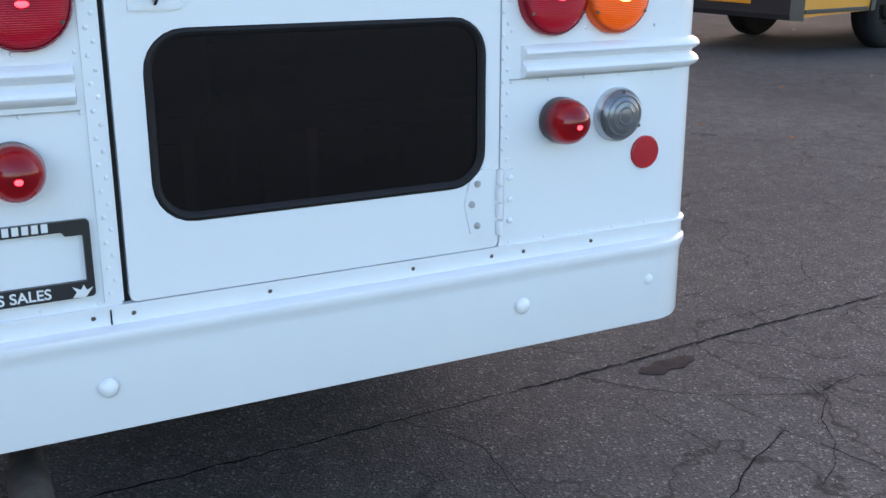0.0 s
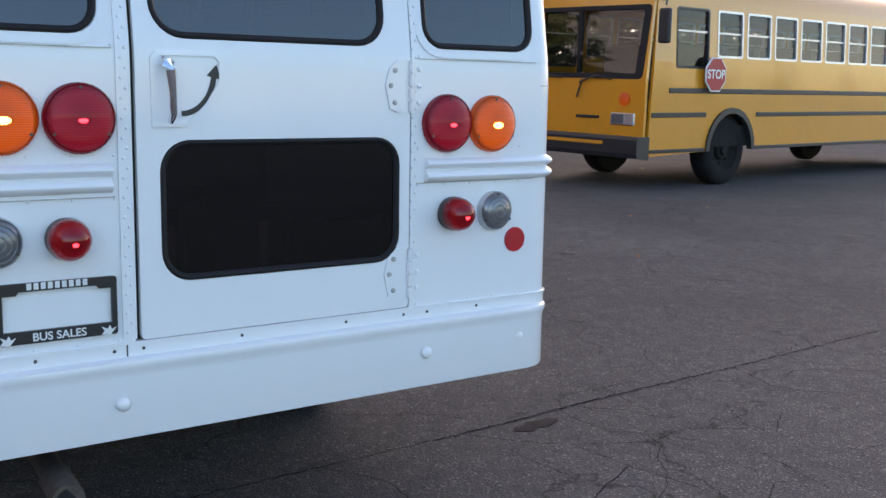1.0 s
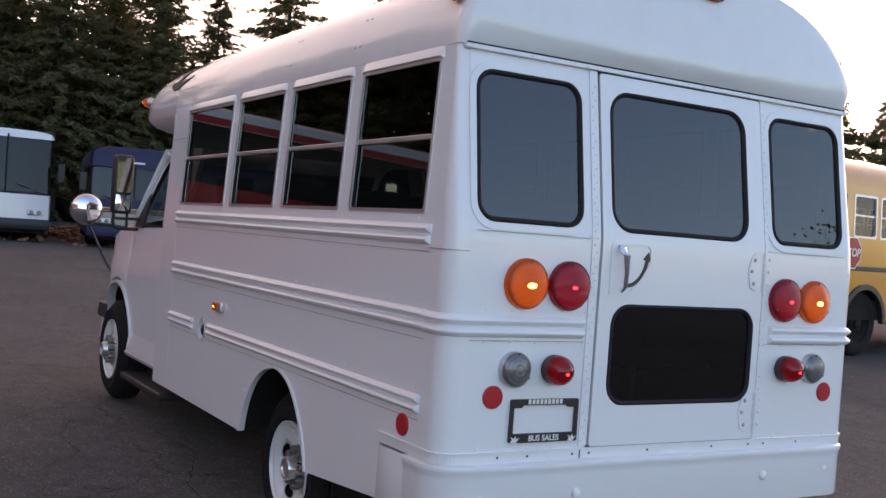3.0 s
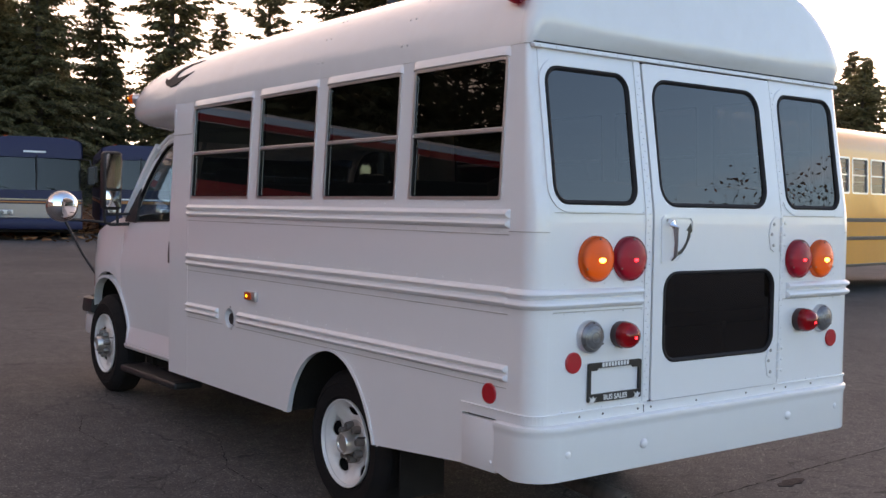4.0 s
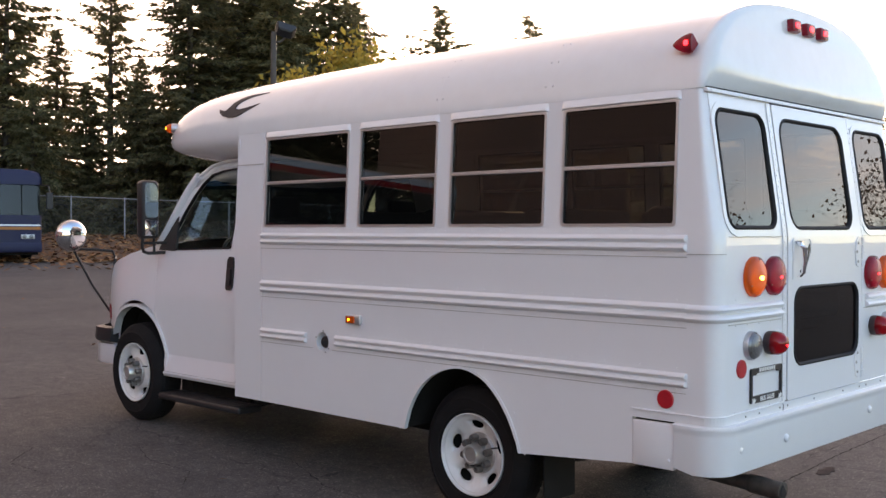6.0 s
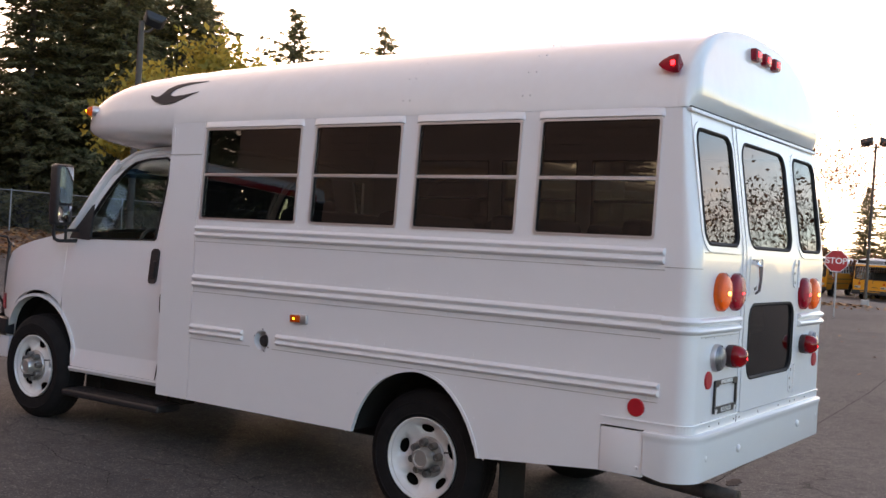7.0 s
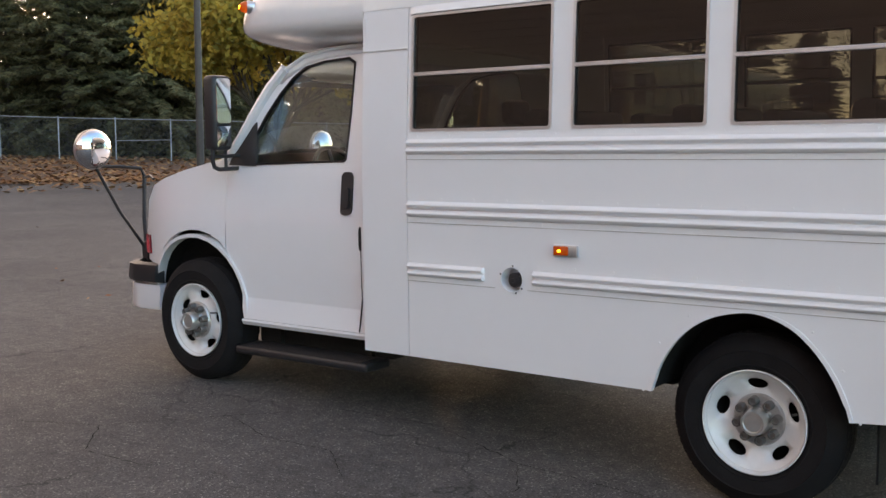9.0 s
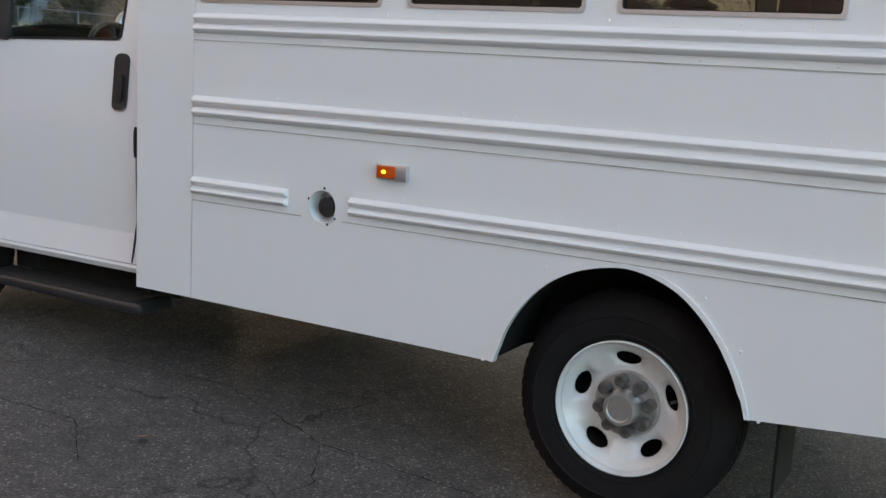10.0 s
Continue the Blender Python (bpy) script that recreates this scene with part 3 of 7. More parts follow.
for sgn, (x0, x1), (wx0, wx1) in ((1, (0.075, 0.645), R_WIN[0]), (-1, (1.531, W - 0.075), R_WIN[1])):
    f, b = rear_maps(0.0)
    if sgn > 0:
        out = [(0.075, 0.79), (x1, 0.79), (x1, 2.235), (0.075, 2.235)]
        hole = rr(0.098, wx1, *R_WZ, 0.075, 6)
    else:
        out = [(x0, 0.79), (x1, 0.79), (x1, 2.235), (x0, 2.235)]
        hole = rr(wx0, W - 0.112, *R_WZ, 0.075, 6)
    part("rear_panel", sheet(B(), out, [hole], f, b), WHITE, bus, "white rear body panel", False)
    a0, a1 = (0.098, wx1) if sgn > 0 else (wx0, W - 0.112)
    window_seal(a0, a1, *R_WZ, 0.075, bus, DARKGLASS, "dark tinted rear side pane")

# rear door
door = part("rear_door", sheet(B(), rr(0.660, 1.525, 0.795, 2.212, 0.012, 2), [rr(0.704, 1.437, 1.608, 2.154, 0.095, 6), rr(0.722, 1.489, 0.947, 1.337, 0.085, 6)], *rear_maps(0.006, 0.024)), WHITE, bus, "white emergency exit rear door", False)
window_seal(0.704, 1.437, 1.608, 2.154, 0.095, door, DARKGLASS, "dark tinted upper door pane")
window_seal(0.722, 1.489, 0.947, 1.337, 0.085, door, LOWGLASS, "dark tinted lower door pane")
bm = B()
sheet(bm, rr(0.648, 1.530, 0.79, 2.224, 0.005, 1), [rr(0.662, 1.51, 0.81, 2.19, 0.01, 1)], *rear_maps(-0.012, 0.02))
part("door_seal", bm, SEAL, door, "black rubber door seal", False)
# pressed handle recess
out = [(0.702, 1.372), (0.80, 1.372), (0.86, 1.43), (0.905, 1.50), (0.905, 1.558), (0.89, 1.572), (0.715, 1.572), (0.70, 1.558)]
cx, cz = 0.80, 1.48
part("handle_recess", ring(B(), out, [(cx + (u - cx) * 0.90, cz + (v - cz) * 0.90) for u, v in out], *rear_maps(0.011, -0.004)), WHITE, door, "", False)
bm = B()
tube(bm, [(0.742, -0.008, 1.545), (0.742, -0.035, 1.540), (0.744, -0.045, 1.522), (0.748, -0.046, 1.46), (0.750, -0.040, 1.405), (0.750, -0.022, 1.388)], [0.016, 0.017, 0.015, 0.011, 0.011, 0.009], 10)
part("door_handle", bm, CHROME, door, "chrome lever handle")
bm = B()
arc = [(0.786 + 0.088 * math.sin(a), 1.412 + 0.125 * (1 - math.cos(a))) for a in [radians(90 * i / 10) for i in range(11)]]
arc = [(0.786 + (0.095) * math.sin(radians(8 * i)), 1.408 + 0.118 * (1 - math.cos(radians(8 * i)))) for i in range(11)]
up = []
dn = []
for i, (u, v) in enumerate(arc):
    p, q = arc[max(i - 1, 0)], arc[min(i + 1, len(arc) - 1)]
    d = Vector((q[0] - p[0], q[1] - p[1])).normalized()
    w = 0.0075
    up.append((u - d.y * w, v + d.x * w))
    dn.append((u + d.y * w, v - d.x * w))
u, v = arc[-1]
sheet(bm, dn + [(u + 0.02, v - 0.004), (u + 0.008, v + 0.036), (u - 0.02, v + 0.006)] + up[::-1], [], lambda a, b: Vector((a, -0.0085, b)), lambda a, b: Vector((a, -0.005, b)))
part("arrow_decal", bm, INK, door, "black curved opening arrow", False)
# hinges
for z0, z1 in ((1.412, 1.575), (0.825, 0.99)):
    zc = (z0 + z1) / 2
    bm = B()
    sheet(bm, [(1.505, z0), (1.505, z1), (1.475, z1 - 0.002), (1.445, z1 - 0.03), (1.432, zc), (1.448, z0 + 0.012), (1.475, z0)], [], *rear_maps(0.012, -0.004))
    sheet(bm, [(1.54, z0 + 0.01), (1.57, z0 + 0.01), (1.57, z1 - 0.01), (1.54, z1 - 0.01)], [], *rear_maps(0.007, 0.0))
    hinge = part("hinge", bm, WHITE, door, "white bolted strap hinge", False)
    for u, v in ((1.465, z1 - 0.035), (1.45, zc), (1.465, z0 + 0.03), (1.556, z1 - 0.03), (1.556, zc), (1.556, z0 + 0.03)):
        bm = B()
        lathe(bm, [(0.0085, 0.0), (0.0080, 0.003), (0.0035, 0.0055), (0, 0.0052)], at((u, -0.012 if u < 1.5 else -0.007, v), "-y"), 10)
        part("hinge_screw", bm, WHITE if u > 1.5 else SEAM, hinge)
    # thin outline in the seam colour along the edge of the strap
    bm = B()
    sheet(bm, [(1.509, z0 - 0.004), (1.509, z1 + 0.003), (1.474, z1 + 0.002), (1.442, z1 - 0.028), (1.428, zc), (1.444, z0 + 0.009), (1.474, z0 - 0.004)], [], *rear_maps(0.0035, -0.001))
    part("hinge_gasket", bm, SEAM, hinge, "", False)
    bm = B()
    for k in range(4):
        a = z0 + (z1 - z0) * k / 4
        lathe(bm, [(0.0, 0), (0.009, 0), (0.009, (z1 - z0) / 4 - 0.006), (0, (z1 - z0) / 4 - 0.006)], at((1.526, -0.011, a)), 10)
    part("hinge_pin", bm, WHITE, hinge)
# jamb strips with their rivets
for x0, x1 in ((0.610, 0.648), (1.530, 1.552)):
    part("jamb_strip", sheet(B(), [(x0, 0.80), (x1, 0.80), (x1, 2.215), (x0, 2.215)], [], *rear_maps(0.005, -0.001)), WHITE, bus, "", False)
    bm = B()
    for i in range(52):
        dome(bm, Vector(((x0 + x1) / 2 + 0.006 * (i % 2 * 2 - 1), -0.005, 0.82 + i * 0.0262)), 0.0052, 0.004, "-y", 6)
    tagged(part("rivet_row", bm, WHITE, bus), kind="stuff")
bm = B()
for x0, x1 in ((0.16, 0.60), (1.56, W - 0.16)):
    for z in (1.185, 1.585, 1.30, 0.80):
        for i in range(5):
            dome(bm, Vector((x0 + (x1 - x0) * i / 4, 0.0, z)), 0.0048, 0.0035, "-y", 6)
tagged(part("rivet_row", bm, WHITE, bus), kind="stuff")
for x0, x1 in ((0.10, 0.60), (1.555, W - 0.10)):
    for z in (1.576, 1.188):
        bm = B()
        box(bm, (x0, -0.004, z), (x1, 0, z + 0.003))
        part("skin_lap", bm, SEAM, bus, "grimy lap seam", False)


# bumper: a deep channel that wraps both corners
def bumper_path(off, zshift=0):
    R = 0.13
    pts = [(-0.006 - off, 0.205)]
    for i in range(9):
        a = radians(180 + 90 * i / 8)
        pts.append((-0.006 + R + (R + off) * math.cos(a), -0.020 + R + (R + off) * math.sin(a)))
    return pts + [(W - x, y) for x, y in pts[::-1]]


bm = B()
rings = []
BZ = [(-0.05, 0.752), (-0.012, 0.752), (0.008, 0.750), (0.016, 0.745), (0.018, 0.736), (0.014, 0.724), (0.010, 0.712), (0.008, 0.700), (0.008, 0.538), (0.005, 0.530), (-0.05, 0.530)]
secs = [[(x, y, z) for x, y in bumper_path(off)] for off, z in BZ]
for k in range(len(secs[0])):
    rings.append([Vector((secs[j][k][0], secs[j][k][1], BZ[j][1] + (0.02 if k in (0, len(secs[0]) - 1) and BZ[j][1] < 0.6 else 0))) for j in range(len(BZ))])
loft(bm, rings)
bmesh.ops.recalc_face_normals(bm, faces=bm.faces)
bumper = part("rear_bumper", bm, WHITE, bus, "white wrap-round steel rear bumper")
for x, z in ((0.170, 0.632), (0.597, 0.629), (1.583, 0.642), (1.972, 0.648)):
    bm = B()
    lathe(bm, [(0.021, 0), (0.020, 0.005), (0.014, 0.011), (0, 0.014)], at((x, -0.030 + (0.012 if x in (0.170, 1.972) else 0), z), "-y"), 14)
    part("carriage_bolt", bm, WHITE, bumper)
# flange above the bumper
bm = B()
for z0, z1, off in ((0.752, 0.790, 0.004), (0.786, 0.793, 0.009)):
    a = [(x - (0 if x < 1 else 0), y) for x, y in [(-off, 0.43), (-off, 0.15)] + [(CR + (CR + off) * math.cos(radians(180 + 90 * i / 8)), CR + (CR + off) * math.sin(radians(180 + 90 * i / 8))) for i in range(9)]]
    a = a + [(W - x, y) for x, y in a[::-1]]
    i_ = [(x + 0.02 * (1 if x < 0.3 else (-1 if x > 1.8 else 0)), y + 0.02 * (y < 0.05)) for x, y in a]
    rings = [[Vector((p[0], p[1], z0)), Vector((p[0], p[1], z1)), Vector((q[0], q[1], z1)), Vector((q[0], q[1], z0))] for p, q in zip(a, i_)]
    loft(bm, rings)
bmesh.ops.recalc_face_normals(bm, faces=bm.faces)
flange = part("bumper_flange", bm, WHITE, bus, "white flange strip above the bumper", False)
for x in (0.25, 0.38, 0.585, 0.665, 0.955, 1.30, 1.51, 1.60, 1.8):
    bm = B()
    lathe(bm, [(0.005, 0), (0.004, 0.002), (0, 0.002)], at((x, -0.0045, 0.771), "-y"), 10)
    part("screw", bm, RUST, flange)
bm = B()
box(bm, (0.618, -0.0056, 0.753), (0.6215, -0.004, 0.79))
part("flange_joint", bm, SEAL, flange, "", False)
# hinged flap by the corner
bm = B()
box(bm, (-0.006, 0.208, 0.533), (0.02, 0.425, 0.742), 0.006, 2)
dome(bm, Vector((-0.006, 0.235, 0.575)), 0.009, 0.006, "-x")
part("corner_flap", bm, WHITE, bus, "white bolted corner flap")
bm = B()
box(bm, (W - 0.02, 0.208, 0.533), (W + 0.006, 0.425, 0.742), 0.006, 2)
part("corner_flap", bm, WHITE, bus)


# roof
def roof_sec(n=26, hw=W / 2 - 0.035, h=0.482, e=2.42, zb=2.235):
    out = []
    for i in range(n + 1):
        a = math.pi * i / n
        c, s = math.cos(a), math.sin(a)
        out.append((W / 2 - hw * math.copysign(abs(c) ** (2 / e), c), zb + h * abs(s) ** (2 / e)))
    return out


def roof_loft(bm, stations, t=0.03):
    rings = []
    for y, h in stations:
        o = roof_sec(h=h)
        i = roof_sec(h=h - t, hw=W / 2 - 0.035 - t)
        rings.append([Vector((x, y, z)) for x, z in o] + [Vector((x, y, z)) for x, z in i[::-1]])
    loft(bm, rings)
    bmesh.ops.recalc_face_normals(bm, faces=bm.faces)
    return bm


part("roof_skin", roof_loft(B(), [(0.13, 0.482), (0.95, 0.492), (1.70, 0.494)]), ROOFW, bus, "white curved roof skin")
part("roof_skin", roof_loft(B(), [(1.7003, 0.494), (2.6, 0.490), (3.56, 0.470)]), ROOFW, bus, "white curved roof skin")
bm = B()
sec = roof_sec(h=0.496)
for y in (0.95, 1.70):
    for dy in (-0.022, 0.022):
        for i in range(1, 26):
            if i % 2:
                x, z = sec[i]
                d = Vector((x - W / 2, 0, (z - 2.1) * 1.6)).normalized()
                m = Matrix.Translation((x, y + dy, z - 0.004)) @ d.to_track_quat("Z", "Y").to_matrix().to_4x4()
                lathe(bm, [(0.0065, 0), (0.004, 0.0045), (0, 0.005)], m, 6)
tagged(part("rivet_row", bm, ALU, bus), kind="stuff")
# rear cap
bm = B()
sec = roof_sec()
cen = (W / 2, 2.235)
rows = []


def cap_y(z):
    return -0.038 * smoothstep(2.232, 2.302, z) + max(0.0, z - 2.32) * 0.15


for s, yy in ((1.0, 0.14), (1.004, 0.06), (0.998, 0.02), (0.985, None), (0.96, None), (0.92, None), (0.87, None), (0.8, None), (0.72, None), (0.64, None), (0.56, None), (0.48, None), (0.4, None), (0.33, None), (0.26, None), (0.2, None), (0.13, None), (0.06, None)):
    row = []
    for x, z in sec:
        px, pz = cen[0] + s * (x - cen[0]), cen[1] + s * (z - cen[1])
        row.append(Vector((px, yy if yy is not None else cap_y(pz) + (0.012 if s > 0.98 else 0) , pz)))
    rows.append(row)
rs = [[bm.verts.new(p) for p in r] for r in rows]
for a, b in zip(rs, rs[1:]):
    for i in range(len(sec) - 1):
        bm.faces.new((a[i], a[i + 1], b[i + 1], b[i]))
c = bm.verts.new((W / 2, cap_y(2.235), 2.235))
for i in range(len(sec) - 1):
    bm.faces.new((rs[-1][i], rs[-1][i + 1], c))
bmesh.ops.recalc_face_normals(bm, faces=bm.faces)
part("rear_cap", bm, ROOFW, bus, "white moulded rear roof cap", "all")
bm = B()
box(bm, (0.05, -0.016, 2.218), (W - 0.05, 0.02, 2.236), 0.003, 1)
part("cap_rail", bm, WHITE, bus, "white drip rail with screws")
# dark strip drawn in place of the shaded groove under the cap
bm = B()
box(bm, (0.06, -0.012, 2.2365), (W - 0.06, 0.02, 2.2425))
part("cap_gap", bm, SEAL, bus, "dark strip drawn for the shade under the roof cap", False)
bm = B()
for i in range(24):
    dome(bm, Vector((0.08 + i * 0.0856, -0.0165, 2.227)), 0.005, 0.004, "-y", 6)
tagged(part("rivet_row", bm, WHITE, bus), kind="stuff")
# nose cap above the cab
NOSE_Y, NOSE_L = 3.56, 1.10


def nose_size(u):
    """Half width, height above and depth below z 2.2 at the fraction u of the nose's length."""
    k = (1 - u ** 7) ** 0.5
    return (W / 2 - 0.035) * (1 - 0.03 * u) * (0.74 + 0.26 * k), (0.470 - 0.035 * u - 0.03 * u * u) * (0.12 + 0.88 * k), (0.172 - 0.02 * u) * (0.25 + 0.75 * (1 - u ** 6) ** 0.5)


bm = B()
rings = []
for u in (0.0, 0.12, 0.25, 0.38, 0.5, 0.6, 0.7, 0.78, 0.85, 0.9, 0.94, 0.97, 0.99, 1.0):
    hw, up_, dn_ = nose_size(u)
    zc = 2.233 + 0.01 * u
    rg = []
    for i in range(40):
        a = 2 * math.pi * i / 40
        cc, ss = math.cos(a), math.sin(a)
        ex = 2.42 if ss > 0 else 2.7
        rg.append(Vector((W / 2 + hw * math.copysign(abs(cc) ** (2 / ex), cc), NOSE_Y + u * NOSE_L, zc + (up_ if ss > 0 else dn_) * math.copysign(abs(ss) ** (2 / ex), ss))))
    rings.append(rg)
loft(bm, rings, True, False)
bm.verts.ensure_lookup_table()
bm.faces.new(bm.verts[-40:])
bmesh.ops.recalc_face_normals(bm, faces=bm.faces)
part("nose_cap", bm, ROOFW, bus, "white rounded cap above the cab", "all")
# bulkheads close the body round the cab
bm = B()
box(bm, (0.03, 3.535, 0.51), (0.16, 3.56, 2.2))
box(bm, (W - 0.16, 3.535, 0.51), (W - 0.03, 3.56, 2.2))
box(bm, (0.16, 3.535, 2.0), (W - 0.16, 3.56, 2.48))
part("bulkhead", bm, WHITE, bus, "", False)


# ---- lamps on the bus ----
def round_lamp(p, r, lens, bulb, name, label, hot=None):
    """A seven-inch round lamp: black gasket, bowed lens, lit bulb behind it."""
    bm = B()
    lathe(bm, [(r, -0.002), (r, 0.018), (r * 0.95, 0.024), (r * 0.93, 0.022)], at(p, "-y"), 32)
    lamp = part(name, bm, lens if name != "backup_lamp" else ALU, bus, label)
    bm = B()
    prof = [(r * 0.945, 0.020)] + [(r * 0.94 * math.cos(radians(a)), 0.020 + 0.026 * math.sin(radians(a))) for a in (20, 40, 60, 75)] + [(0, 0.047)]
    lathe(bm, prof, at(p, "-y"), 32)
    part("lens", bm, lens, lamp)
    if bulb:
        bm = B()
        bmesh.ops.create_icosphere(bm, subdivisions=2, radius=r * (0.15 if bulb is AMBERHOT else 0.10), matrix=Matrix.Translation((p[0], p[1] - 0.0445, p[2] - r * 0.05)) @ Matrix.Diagonal((1.5, 0.4, 0.8, 1)))
        part("bulb", bm, bulb, lamp, "lit bulb")
    for k in range(3):
        bm = B()
        a = radians(90 + 120 * k)
        lathe(bm, [(0.0045, 0.0), (0.004, 0.003), (0, 0.003)], at((p[0] + r * 0.86 * math.cos(a), p[1] - 0.031, p[2] + r * 0.86 * math.sin(a)), "-y"), 8)
        part("lens_screw", bm, RUST, lamp)
    return lamp


round_lamp((0.319, 0, 1.397), 0.092, AMBERLENS, AMBERHOT, "amber_lamp", "lit amber round warning lamp")
round_lamp((0.512, 0, 1.396), 0.092, REDLENS, REDGLOW, "red_lamp", "red round tail lamp")
round_lamp((1.665, 0, 1.378), 0.092, REDLENS, REDGLOW, "red_lamp", "red round tail lamp")
round_lamp((1.844, 0, 1.376), 0.092, AMBERLENS, AMBERHOT, "amber_lamp", "lit amber round warning lamp")
for x in (0.294, 1.862):
    lamp = round_lamp((x, 0, 1.088), 0.066, CLEARLENS, None, "backup_lamp", "clear round reversing lamp")
    bm = B()
    for k in range(3):
        lathe(bm, [(0.052 - 0.014 * k, 0), (0.050 - 0.014 * k, 0.0018), (0.047 - 0.014 * k, 0.0018), (0.045 - 0.014 * k, 0)], at((x, -0.036 - 0.004 * k, 1.088), "-y"), 28)
    part("lens_ring", bm, CLEARLENS, lamp)
for x in (0.468, 1.690):
    bm = B()
    lathe(bm, [(0.0, -0.002), (0.05, -0.002), (0.054, 0.004), (0.056, 0.03), (0.055, 0.034)], at((x, 0, 1.088), "-y"), 28)
    lamp = part("stop_lamp", bm, DARKRED, bus, "red beehive stop lamp")
    bm = B()
    lathe(bm, [(0.055, 0.034), (0.054, 0.05), (0.049, 0.068), (0.036, 0.086), (0.018, 0.095), (0, 0.097)], at((x, 0, 1.088), "-y"), 28)
    part("lens", bm, BEEHIVE, lamp)
    bm = B()
    bmesh.ops.create_icosphere(bm, subdivisions=2, radius=0.0075, matrix=Matrix.Translation((x, -0.0945, 1.082)) @ Matrix.Diagonal((1.2, 0.4, 1, 1)))
    part("bulb", bm, REDGLOW, lamp, "lit bulb")


def reflector(p, axis):
    bm = B()
    lathe(bm, [(0.042, -0.001), (0.042, 0.006), (0.039, 0.009), (0, 0.010)], at(p, axis), 28)
    part("reflector", bm, REFLECTOR, bus, "round red reflector")


reflector((0.212, 0, 0.988), "-y")
reflector((1.957, 0, 0.984), "-y")
reflector((0, 0.253, 0.850), "-x")
reflector((W, 0.262, 0.844), "x")


def side_marker(x, y, z, sgn):
    bm = B()
    box(bm, (x - sgn * 0.022, y - 0.062, z - 0.027), (x, y + 0.062, z + 0.027), 0.006, 2)
    base = part("side_marker", bm, ALU, bus, "grey side marker lamp with a lit amber lens")
    bm = B()
    box(bm, (x - sgn * 0.030, y - 0.020, z - 0.021), (x - sgn * 0.015, y + 0.054, z + 0.021), 0.005, 2)
    part("lens", bm, AMBERLENS, base)
    bm = B()
    box(bm, (x - sgn * 0.0315, y + 0.010, z - 0.017), (x - sgn * 0.029, y + 0.013, z + 0.017))
    part("lens_rib", bm, AMBERLENS, base)
    bm = B()
    bmesh.ops.create_icosphere(bm, subdivisions=2, radius=0.0075, matrix=Matrix.Translation((x - sgn * 0.029, y + 0.024, z)) @ Matrix.Diagonal((0.4, 1.2, 0.8, 1)))
    part("bulb", bm, AMBERGLOW, base, "lit bulb")


side_marker(0, 2.352, 1.080, 1)
side_marker(W, 2.352, 1.080, -1)
# clearance lamps: teardrops on the corners, three in a row on the rear cap
for sgn in (1, -1):
    bm = B()
    rings = []
    for t, r in ((0, 0.042), (0.02, 0.044), (0.05, 0.036), (0.08, 0.022), (0.10, 0.004)):
        rings.append([Vector(((0.052 if sgn > 0 else W - 0.052) - sgn * (0.4 * r * math.sin(a) + 0.012), 0.15 + t, 2.435 + r * math.cos(a))) for a in [math.pi * i / 6 for i in range(7)]] )
    loft(bm, [r + [Vector((0.09 if sgn > 0 else W - 0.09, r[0].y, 2.435))] for r in rings])
    bmesh.ops.recalc_face_normals(bm, faces=bm.faces)
    lamp = part("clearance_lamp", bm, REDLENS, bus, "lit red teardrop clearance lamp")
    bm = B()
    box(bm, ((0.016 if sgn > 0 else W - 0.030), 0.165, 2.425), ((0.030 if sgn > 0 else W - 0.016), 0.185, 2.448), 0.004, 1)
    part("bulb", bm, REDGLOW, lamp, "lit bulb")
for x in (0.90, 1.06, 1.22):
    z = 2.622
    y = cap_y(2.605)
    bm = B()
    box(bm, (x - 0.048, y - 0.035, z - 0.034), (x + 0.048, y + 0.06, z + 0.030), 0.012, 2)
    lamp = part("clearance_lamp", bm, REDLENS, bus, "lit red roof clearance lamp")
    bm = B()
    box(bm, (x - 0.018, y - 0.037, z - 0.012), (x + 0.018, y - 0.034, z + 0.012), 0.001, 1)
    part("bulb", bm, REDGLOW, lamp, "lit bulb")
for sgn in (1, -1):
    m = look((0.108 if sgn > 0 else W - 0.108, 4.475, 2.345), (0.078 - 0.6 if sgn > 0 else W + 0.522, 4.95, 2.36)) @ pose(0, 0, 0, 180, 0, 0)
    bm = B()
    lathe(bm, [(0.0, -0.03), (0.036, -0.03), (0.038, 0.006), (0.034, 0.012)], m, 20)
    lamp = part("clearance_lamp", bm, ALU, bus, "lit amber front clearance lamp")
    bm = B()
    lathe(bm, [(0.034, 0.008), (0.033, 0.026), (0.026, 0.042), (0.013, 0.051), (0, 0.053)], m, 20)
    part("lens", bm, AMBERLENS, lamp)
    bm = B()
    bmesh.ops.create_icosphere(bm, subdivisions=2, radius=0.015, matrix=m @ Matrix.Translation((0, 0, 0.042)))
    part("bulb", bm, AMBERGLOW, lamp, "lit bulb")

# plate frame with its lettering
pf = thing("plate_frame", "black dealer plate frame with white lettering, empty", "plate frame", bus.matrix_world @ pose(0.442, 0, 0.902))
bm = B()
sheet(bm, rr(-0.152, 0.152, -0.080, 0.078, 0.008, 3), [[(-0.138, -0.047), (0.138, -0.047), (0.138, 0.047), (0.105, 0.047), (0.098, 0.056), (-0.098, 0.056), (-0.105, 0.047), (-0.138, 0.047)]], lambda u, v: Vector((u, -0.012, v)), lambda u, v: Vector((u, -0.002, v)))
part("frame", bm, INK, pf, "", False)


